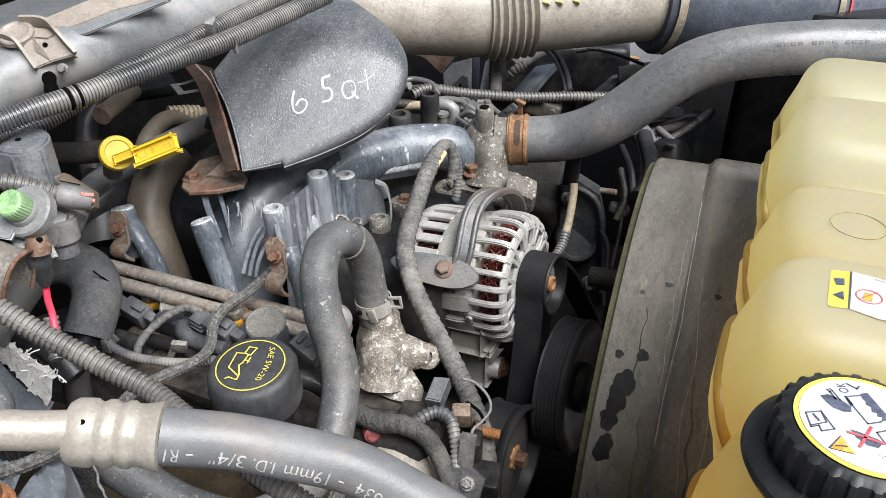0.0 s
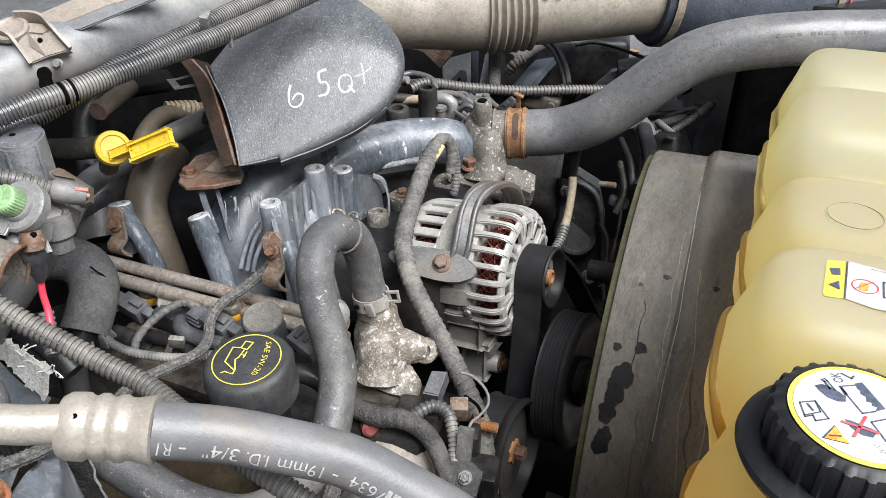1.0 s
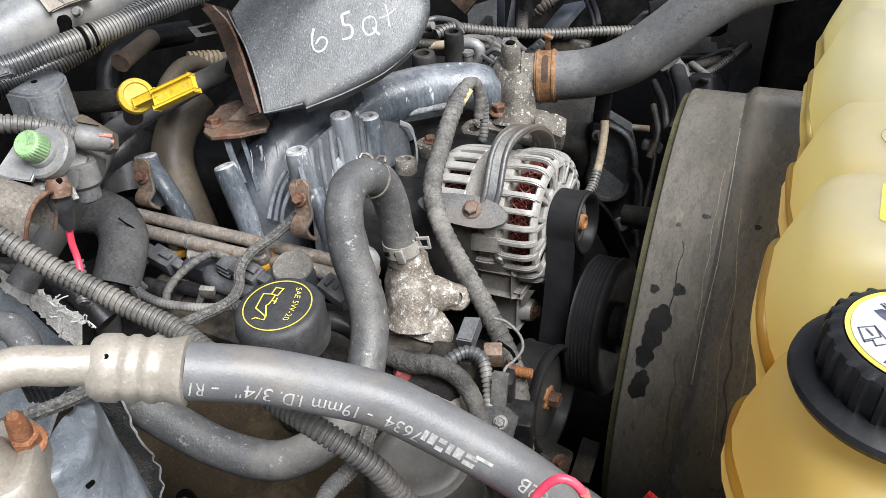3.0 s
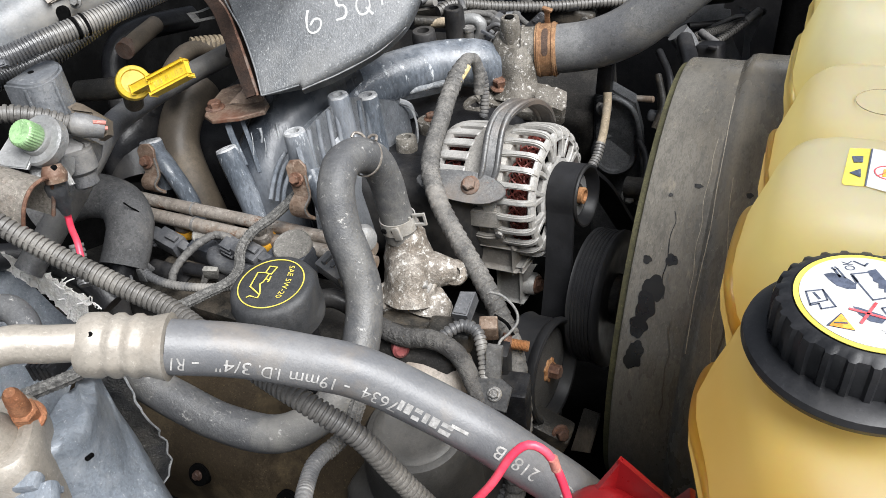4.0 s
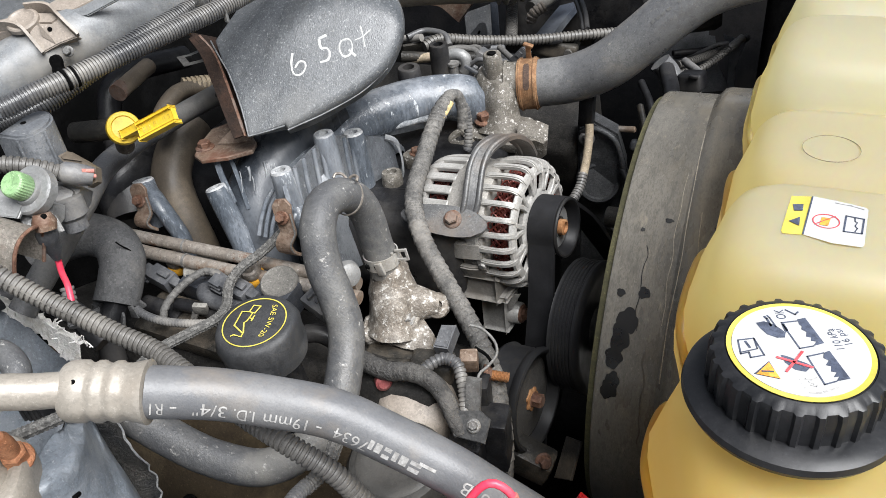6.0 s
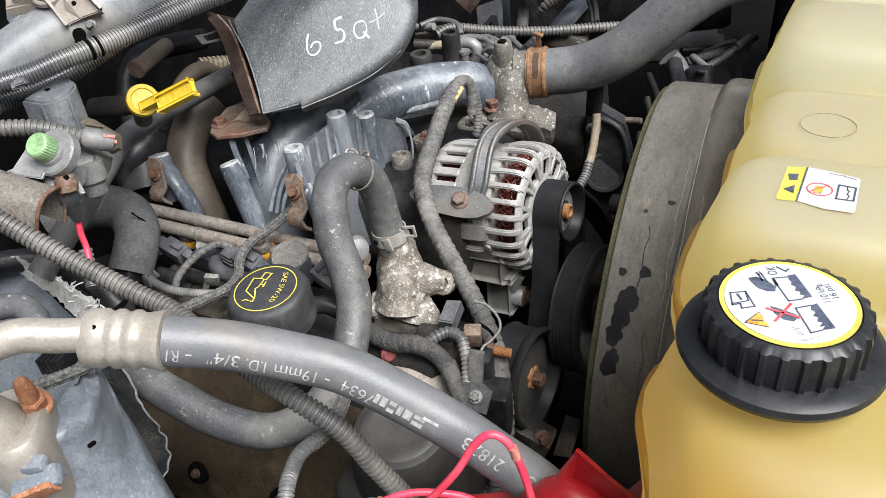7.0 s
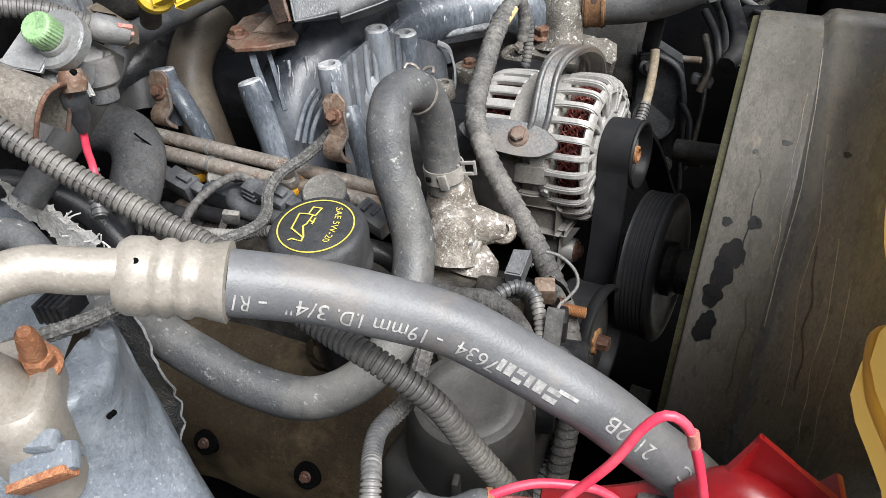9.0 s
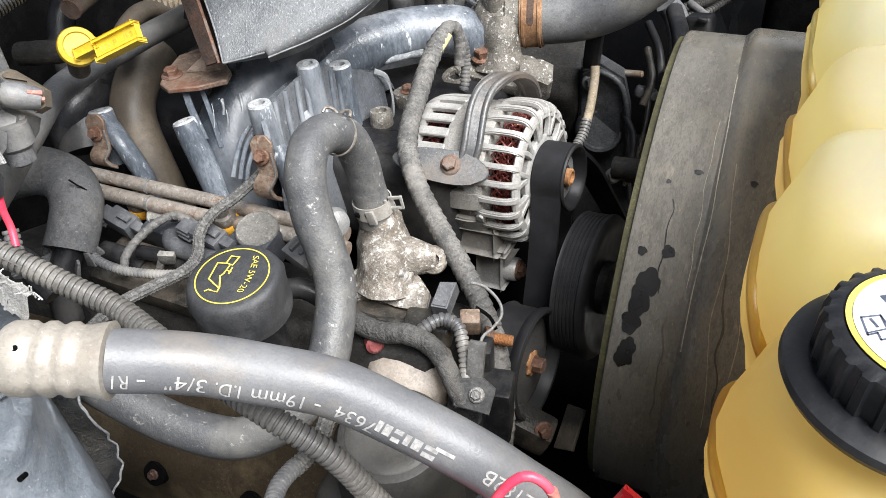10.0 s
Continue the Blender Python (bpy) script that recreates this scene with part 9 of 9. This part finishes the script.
DULLRED_DARK = material("dusty_red_insulation", (0.22, 0.05, 0.05), 0.6, second=(0.3, 0.12, 0.11), third=(0.3, 0.22, 0.2), scale=40, bump=0.2)
build_battery()


# ---- far side of the engine, seen over the alternator ----
def build_far_side():
    b = conduit(B(), [(-0.3810, 0.8890, 1.1150), (-0.3650, 0.9100, 1.1180), (-0.3200, 0.9430, 1.1050), (-0.2570, 0.9750, 1.0970), (-0.2010, 1.0060, 1.0940), (-0.1370, 1.0410, 1.0900)], 0.0072, 0.005)
    solo("corrugated_loom", b, LOOM_DUSTY, "dusty corrugated conduit over the far head", "conduit")
    t = thing("far_fuel_rail", (-0.3, 0.92, 1.07), "greasy fuel rail on the far head", "fuel rail")
    part("tube", tube(B(), [(-0.3980, 0.8560, 1.1140), (-0.3500, 0.8710, 1.1090), (-0.3010, 0.8870, 1.1060)], 0.007, 14), GREASY, t)
    part("ball_end", lathe(B(), (-0.3230, 0.8760, 1.1060), (0.5, -0.5, 0.5), [(0.003, -0.012), (0.008, -0.008), (0.0105, 0.0), (0.009, 0.007), (0.004, 0.011)], 24), STEEL_DARK, t, "pale rounded sensor end")
    part("injector_collar", lathe(B(), (-0.3160, 0.8330, 1.0910), (0, 0, 1), [(0.007, -0.01), (0.007, 0.006)], 16), AMBER, t)
    part("injector", lathe(B(), (-0.3190, 0.8390, 1.1020), (0, 0, 1), [(0.006, -0.006), (0.006, 0.012), (0.0075, 0.013), (0.0075, 0.017)], 16), STEEL, t)
    part("fork", rbox(B(), (-0.2980, 0.8460, 1.0900), (0.006, 0.01, 0.05), (0, 35, 0), 0.001), CONNECTOR, t)
    part("fork", rbox(B(), (-0.2820, 0.8760, 1.0980), (0.05, 0.02, 0.03), (0, 30, 0), 0.003), CONNECTOR, t)
    rnd = random.Random(11)
    # dark units in rows on the far head and beyond
    units = [((-0.3210, 0.9450, 1.0890), (0.09, 0.03, 0.03)), ((-0.2370, 0.9940, 1.0780), (0.10, 0.03, 0.035)), ((-0.1740, 1.0380, 1.0700), (0.06, 0.03, 0.03)), 
             ((-0.4160, 0.7990, 1.0420), (0.08, 0.06, 0.06)), ((-0.0970, 0.9090, 0.9890), (0.04, 0.02, 0.022)),
             ((-0.0580, 1.0660, 1.0110), (0.05, 0.05, 0.04))]
    for c, s in units:
        t = thing("electrical_connector", c, "dark dusty connector block on the far head", "connector", "connectors on the far head")
        part("housing", rbox(B(), c, [q * 0.68 for q in s], (rnd.uniform(-15, 15), rnd.uniform(-15, 15), rnd.uniform(-25, 25)), 0.006, 3), rnd.choice((BLACK, GREASY, BLACK, CONNECTOR)), t)
        part("latch", rbox(B(), V(c) + V((0.004, -s[1] * 0.36, s[2] * 0.38)), (s[0] * 0.25, 0.006, 0.004), (0, rnd.uniform(-20, 20), rnd.uniform(-20, 20)), 0.001), BLACK, t)
    for nm, pts, wd, m in (("brace", [(-0.3150, 1.1800, 1.0040), (-0.3046, 1.3000, 1.0151), (-0.2833, 1.4000, 1.0305)], 0.034, AIRBLUE), ("brace", [(-0.1939, 1.1800, 1.0168), (-0.1785, 1.3000, 1.0092), (-0.1537, 1.4200, 1.0109)], 0.028, GREY_GREASE), ("brace", [(-0.4900, 1.0840, 1.1250), (-0.4390, 1.0970, 1.1160), (-0.4000, 1.0940, 1.0900)], 0.05, RUST_PALE)):
        solo("inner_brace", strip(B(), pts, wd, 0.012, (0.8, 0.3, 0.2)), m, "dusty dark brace beyond the far head", "brace", "braces beyond the engine")
    solo("rail_plate", strip(B(), [(-0.4160, 0.8940, 1.1050), (-0.3450, 0.9440, 1.1010), (-0.2390, 0.9990, 1.0860), (-0.1610, 1.0480, 1.0770)], 0.018, 0.004, (0, -0.5, 1)), GREASY, "greasy flat plate under the far conduit", "plate")
    wires = [([(-0.4820, 0.9660, 1.1340), (-0.4520, 0.9400, 1.1180), (-0.4230, 0.9110, 1.1150), (-0.3900, 0.9030, 1.1210)], 0.005, LOOM), ([(-0.4080, 0.8970, 1.1230), (-0.3920, 0.9170, 1.1250), (-0.3620, 0.9140, 1.1230), (-0.3490, 0.9000, 1.1140)], 0.004, LOOM), ([(-0.1000, 0.9250, 1.0140), (-0.0890, 0.8810, 0.9800), (-0.0880, 0.8290, 0.9430)], 0.003, GREASY), ([(-0.0810, 1.1540, 1.0020), (-0.0490, 1.1020, 1.0010), (-0.0520, 1.0330, 0.9960)], 0.006, LOOM), ([(-0.2888, 1.2200, 1.0859), (-0.2577, 1.1700, 1.0898), (-0.2264, 1.1000, 1.0877), (-0.2062, 1.0400, 1.0860)], 0.004, BLACK), ([(-0.2826, 1.2200, 1.0914), (-0.2509, 1.1700, 1.0942), (-0.2208, 1.1000, 1.0928), (-0.2016, 1.0400, 1.0892)], 0.004, BLACK), ([(-0.3220, 1.0740, 1.1100), (-0.3120, 1.0400, 1.0930), (-0.3000, 1.0000, 1.0840)], 0.009, LOOM_DUSTY),
             ([(-0.2330, 1.2200, 1.0860), (-0.2050, 1.2300, 1.0900), (-0.1700, 1.2370, 1.0840), (-0.1260, 1.2470, 1.0690)], 0.0028, BLACK), ([(-0.2940, 0.9370, 1.1000), (-0.2710, 0.9170, 1.0950), (-0.2470, 0.8990, 1.0940)], 0.004, TAPE), ([(-0.2056, 1.0300, 1.0900), (-0.2113, 1.0200, 1.0787), (-0.2135, 0.9800, 1.0761)], 0.0065, LOOM_DUSTY), ([(-0.3290, 0.9000, 1.1104), (-0.3094, 0.9000, 1.1133), (-0.2924, 0.8800, 1.1103), (-0.2764, 0.8600, 1.1054)], 0.0038, TAPE), ([(-0.3028, 0.8600, 1.1090), (-0.2916, 0.8600, 1.1160), (-0.2803, 0.8600, 1.1124), (-0.2692, 0.8600, 1.1118)], 0.003, LOOM), ([(-0.4166, 0.9300, 1.1013), (-0.3979, 0.9300, 1.1055), (-0.3687, 0.9300, 1.1104), (-0.3564, 0.9300, 1.1057)], 0.0055, LOOM), ([(-0.1133, 1.2700, 0.9557), (-0.0769, 1.2700, 0.9656), (-0.0472, 1.2700, 0.9825), (-0.0296, 1.2700, 0.9862)], 0.0035, LOOM), ([(-0.1053, 1.0800, 1.0304), (-0.0913, 1.0800, 1.0128), (-0.0783, 1.0600, 0.9875), (-0.0760, 1.0500, 0.9500)], 0.016, BIG_RUBBER),
             ([(-0.0910, 1.0460, 1.0360), (-0.0740, 0.9860, 1.0320), (-0.0650, 0.9240, 1.0290), (-0.0730, 0.8890, 1.0210)], 0.011, BLACK), ([(-0.1130, 0.9800, 1.0450), (-0.0930, 0.9410, 1.0330), (-0.0800, 0.9060, 1.0110)], 0.005, BLACK), ([(-0.0960, 1.1940, 0.9770), (-0.0650, 1.2410, 0.9720), (-0.0260, 1.3340, 0.9560), (-0.0080, 1.3780, 0.9540)], 0.0065, LOOM_DUSTY),
             ([(-0.1120, 1.2490, 0.9720), (-0.0610, 1.2900, 0.9660), (-0.0310, 1.3350, 0.9600)], 0.005, BLACK), ([(-0.3470, 0.8660, 1.1190), (-0.3310, 0.8850, 1.1180), (-0.3100, 0.8900, 1.1140), (-0.2970, 0.8770, 1.1070)], 0.004, TAPE), ([(-0.4180, 0.7790, 1.1050), (-0.4200, 0.7350, 1.0800), (-0.4250, 0.6960, 1.0820)], 0.006, LOOM),
             ([(-0.1150, 0.8710, 0.9800), (-0.0970, 0.8430, 0.9670), (-0.0890, 0.7940, 0.9480)], 0.004, BLACK), ([(-0.0960, 0.8820, 0.9870), (-0.0910, 0.9010, 1.0110), (-0.1050, 0.9360, 1.0330)], 0.0045, GREASY)]
    for pts, r, m in wires:
        solo("wire", conduit(B(), pts, r) if m is LOOM_DUSTY else tube(B(), pts, r, 10, rough=0.04), m, "dusty wire lead on the far side of the engine", "wire", "leads on the far head")
    # apron panel, plates and fittings past the far head
    b = B()
    slab(b, [(-0.4400, 1.4200, 1.0300), (-0.2823, 1.4200, 1.0600), (-0.1811, 1.4200, 1.0800), (-0.0700, 1.4200, 1.0700), (-0.0700, 1.3300, 0.9300), (-0.3280, 1.3300, 0.8900), (-0.4400, 1.3300, 0.9000)], 0.004, 0.001, V((0, 0.85, -0.5)))
    solo("apron_panel", b, APRON, "dusty grey steel apron panel past the far head", "panel", kind="structure")
    k = thing("slotted_plate", (-0.388, 1.10, 1.035), "dusty pale grey slotted steel plate", "plate")
    part("plate", slab(B(), [(-0.4023, 1.1000, 1.0486), (-0.3882, 1.1060, 1.0655), (-0.3796, 1.1060, 1.0647), (-0.3746, 1.1000, 1.0466), (-0.3764, 1.1000, 1.0417), (-0.4022, 1.1000, 1.0382)], 0.004, 0.0008, V((0, 0.9, -0.3))), APRON, k)
    part("slot", rbox(B(), (-0.3885, 1.1000, 1.0510), (0.003, 0.002, 0.006), (0, 30, 0), 0.0005), MATTE, k)
    solo("dusty_plate", slab(B(), [(-0.4681, 1.2300, 1.0300), (-0.4152, 1.2500, 1.0450), (-0.4087, 1.2100, 0.9852), (-0.4570, 1.2100, 0.9731)], 0.004, 0.001, V((0, 0.9, -0.3))), GREY_GREASE, "dusty grey plate beside a dark post", "plate")
    solo("dark_post", rbox(B(), (-0.3800, 1.1500, 1.0400), (0.012, 0.012, 0.10), (0, 0, 20), 0.002), AIRBLUE, "blue-black square post beyond the far head", "post")
    k = thing("vacuum_elbow", (-0.315, 1.16, 1.05), "dusty rubber elbow hose on a pale ribbed fitting", "hose")
    part("hose", tube(B(), [(-0.2884, 1.2800, 1.0703), (-0.3072, 1.2400, 1.0649), (-0.3155, 1.2000, 1.0653), (-0.3260, 1.1700, 1.0664)], 0.011, 18), LOOM_DUSTY, k)
    part("fitting", conduit(B(), [(-0.3000, 1.1600, 1.0752), (-0.3153, 1.1500, 1.0651), (-0.3219, 1.1500, 1.0473)], 0.0090, 0.006), BEIGE, k, "pale ribbed fitting")
    k = thing("relay_box", (-0.24, 1.36, 0.98), "grey relay box with pale label on the apron", "relay")
    part("body", slab(B(), [(-0.2710, 1.3600, 0.9968), (-0.2169, 1.3600, 1.0270), (-0.2093, 1.3600, 1.0133), (-0.2622, 1.3600, 0.9817)], 0.02, 0.002, V((0, 0.9, -0.4))), CONNECTOR, k)
    part("pale_tab", slab(B(), [(-0.2112, 1.3400, 1.0115), (-0.1989, 1.3400, 1.0358), (-0.1840, 1.3400, 1.0357), (-0.2013, 1.3400, 1.0128)], 0.008, 0.001, V((0, 0.9, -0.4))), PALEGREY, k, "bright pale tab")
    part("rust_edge", tube(B(), [(-0.2350, 1.3500, 1.0380), (-0.1950, 1.3600, 1.0400), (-0.1500, 1.3800, 1.0330)], 0.003, 8), ORANGE_RUST, k, "rusted edge")
    k = thing("rail_channel", (-0.25, 0.99, 1.07), "black channel with a pale worn upper edge", "channel")
    part("web", slab(B(), [(-0.3050, 0.9650, 1.0940), (-0.2179, 1.0300, 1.0771), (-0.1773, 1.0550, 1.0740), (-0.1800, 1.0550, 1.0560), (-0.2182, 1.0300, 1.0575), (-0.2700, 0.9900, 1.0690), (-0.2950, 0.9650, 1.0790)], 0.003, 0.0006, V((-0.4, 0.85, 0))), BLACK, k)
    part("worn_edge", tube(B(), [(-0.3050, 0.9600, 1.0975), (-0.2613, 0.9900, 1.0893), (-0.2128, 1.0250, 1.0797), (-0.1773, 1.0500, 1.0770)], 0.0014, 8), STEEL, k, "bare worn edge")
    k = thing("grey_plug", (-0.245, 0.875, 1.10), "dusty grey plug with a brass tag behind the clamp", "connector")
    part("body", slab(B(), [(-0.2591, 0.8750, 1.1112), (-0.2414, 0.8750, 1.1289), (-0.2316, 0.8750, 1.1221), (-0.2491, 0.8750, 1.1043)], 0.014, 0.0012, V((0, 0.9, -0.3))), CONNECTOR, k)
    part("key", slab(B(), [(-0.2500, 0.8735, 1.1180), (-0.2440, 0.8735, 1.1240), (-0.2400, 0.8735, 1.1210), (-0.2460, 0.8735, 1.1150)], 0.004, 0.0006, V((0, 0.9, -0.3))), CONNECTOR_PALE, k)
    k = thing("sensor_elbow", (-0.325, 0.872, 1.095), "pale metal elbow on a dark pipe at the far head", "pipe")
    part("elbow", tube(B(), [(-0.3390, 0.8720, 1.1120), (-0.3260, 0.8720, 1.1150), (-0.3170, 0.8720, 1.1110), (-0.3160, 0.8720, 1.0990), (-0.3190, 0.8720, 1.0930)], 0.0078, 18), PALEGREY, k)
    part("pipe", tube(B(), [(-0.3924, 0.8600, 1.1087), (-0.3606, 0.8640, 1.1120), (-0.3370, 0.8720, 1.1125)], 0.0062, 14), LOOM_TAN, k, "dusty tan pipe")
    k = thing("locking_clip", (-0.29, 0.82, 1.09), "grey moulded locking clip with ribs", "clip")
    part("bar", rbox(B(), (-0.2905, 0.8200, 1.1095), (0.006, 0.006, 0.036), (0, 33, 0), 0.0012), CONNECTOR_PALE, k)
    part("fork", rbox(B(), (-0.2848, 0.8150, 1.1225), (0.018, 0.004, 0.0035), (0, 28, 0), 0.0008), CONNECTOR_PALE, k)
    for q in range(5):
        part("tooth", rbox(B(), V((-0.2860, 0.8162, 1.1130)) - V((0.0032, 0, 0.0050)) * q, (0.005, 0.003, 0.0016), (0, 33, 0), 0.0004), CONNECTOR, k)
    k = thing("corner_bracket", (-0.02, 1.30, 0.88), "grey bent bracket holding a conduit by the far corner", "bracket")
    part("plate", slab(B(), [(-0.0419, 1.3000, 0.9877), (-0.0060, 1.3000, 0.9777), (-0.0177, 1.3000, 0.9289), (-0.0100, 1.3000, 0.8700), (-0.0250, 1.3000, 0.8600), (-0.0286, 1.3000, 0.9483)], 0.004, 0.001, V((0, 1, -0.2))), APRON, k)
    part("conduit", conduit(B(), [(-0.0946, 1.2000, 0.9618), (-0.0654, 1.2200, 0.9610), (-0.0428, 1.2500, 0.9691), (-0.0260, 1.2700, 0.9785)], 0.0062, 0.005), LOOM_DUSTY, k)
    part("pale_sleeve", tube(B(), [(-0.0280, 1.2680, 0.9775), (-0.0107, 1.2900, 0.9881)], 0.0066, 14), ALU_DUSTY, k, "pale sleeve end")
    k = thing("black_plug", (-0.063, 1.18, 0.93), "black locking plug on a conduit", "connector")
    part("body", slab(B(), [(-0.0746, 1.1800, 0.9368), (-0.0661, 1.1800, 0.9684), (-0.0521, 1.1800, 0.9638), (-0.0564, 1.1800, 0.9350)], 0.018, 0.0015, V((0, 0.9, -0.3))), BLACK, k)
    part("latch", rbox(B(), (-0.0635, 1.1770, 0.9500), (0.008, 0.004, 0.016), (0, 20, 0), 0.001), CONNECTOR, k)
    solo("splash_plate", slab(B(), [(-0.1092, 1.3600, 0.9633), (-0.0599, 1.3600, 0.9602), (-0.0470, 1.3300, 0.9207), (-0.0208, 1.3200, 0.8811), (-0.0884, 1.3200, 0.8691), (-0.1038, 1.3300, 0.9058)], 0.004, 0.001, V((0, 0.9, -0.3))), APRON, "dusty grey splash plate behind the far plug", "plate")
    k = thing("timing_cover", (-0.13, 0.88, 0.80), "scuffed blue-grey cast timing cover with round boss and bolts", "timing cover")
    b = B()
    slab(b, [(-0.1700, 0.8700, 1.0300), (-0.1480, 0.8680, 1.0400), (-0.1180, 0.8680, 1.0250), (-0.1060, 0.8700, 0.9800), (-0.1000, 0.8700, 0.9200), (-0.0920, 0.8700, 0.8600), (-0.1000, 0.8720, 0.7600), (-0.1700, 0.8750, 0.7600), (-0.1680, 0.8720, 0.9000)], 0.03, 0.003, V((-0.2, 0.97, 0)))
    lumps(b, 0.0010, 60)
    part("plate", b, GREY_GREASE, k)
    c = V((-0.1404, 0.8670, 0.9537))
    part("round_boss", lathe(B(), c, (0.25, -0.9, 0.35), [(0.030, -0.010), (0.0285, 0.002), (0.026, 0.0045), (0.0225, 0.0045), (0.0205, 0.0015), (0.003, 0.0015)], 40), GREY_GREASE, k)
    part("rim_bead", tube(B(), [(-0.1640, 0.8660, 1.0240), (-0.1460, 0.8640, 1.0330), (-0.1210, 0.8640, 1.0190), (-0.1095, 0.8660, 0.9780), (-0.1035, 0.8660, 0.9200), (-0.0960, 0.8660, 0.8620)], 0.0035, 10), GREY_GREASE, k)
    for q in ((-0.1190, 0.8640, 0.8932), (-0.1560, 0.8640, 1.0180)):
        part("cover_bolt", hexbolt(B(), q, (0.35, -0.85, 0.3), 0.0068, 0.013, 1.5), STEEL_DARK, k)
    t = thing("tensioner_bracket", (-0.09, 0.8, 0.95), "greasy pivot stud and spacer beside the alternator", "bracket")
    part("bolt", hexbolt(B(), (-0.0890, 0.7500, 0.9760), AX, 0.008, 0.018), GREASY, t)
    part("stud", lathe(B(), (-0.1310, 0.8920, 1.0200), AX, [(0.004, 0), (0.004, 0.03), (0.003, 0.031)], 12), RUSTY_GREY, t, "pale rusted stud")
    b = lathe(B(), (-0.0800, 0.7390, 0.9920), AX, [(0.012, -0.02), (0.012, 0.03)], 20)
    part("spacer", b, GREASY, t)
    f = thing("brake_unit", (-0.5, 1.35, 0.95), "dark units beyond the engine in shadow", "far unit")
    part("body", rbox(B(), (-0.30, 1.42, 0.98), (0.25, 0.2, 0.16), (0, 0, 10), 0.02, 3), BLACK, f)
    part("cylinder", lathe(B(), (-0.12, 1.3, 1.02), (0.9, 0.2, 0.1), [(0.03, -0.05), (0.035, 0.0), (0.035, 0.06), (0.03, 0.07)], 28), GREASY, f)
    b = rbox(B(), (0.14, 1.35, 1.02), (0.24, 0.3, 0.30), None, 0.02, 3)
    k = thing("far_battery_box", (0.14, 1.35, 0.87), "black box in the far front corner", "box")
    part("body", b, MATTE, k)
    part("lid", rbox(B(), (0.14, 1.35, 1.178), (0.25, 0.31, 0.02), None, 0.006), BLACK, k)


APRON = material("dusty_apron_steel", (0.2, 0.205, 0.215), 0.5, second=(0.27, 0.272, 0.278), third=(0.13, 0.125, 0.12), scale=14, bump=0.12, grit=0.4)
GREY_GREASE = material("greasy_grey_casting", (0.055, 0.057, 0.06), 0.5, 0.2, second=(0.1, 0.102, 0.105), third=(0.04, 0.039, 0.037), scale=25, bump=0.4)
build_far_side()
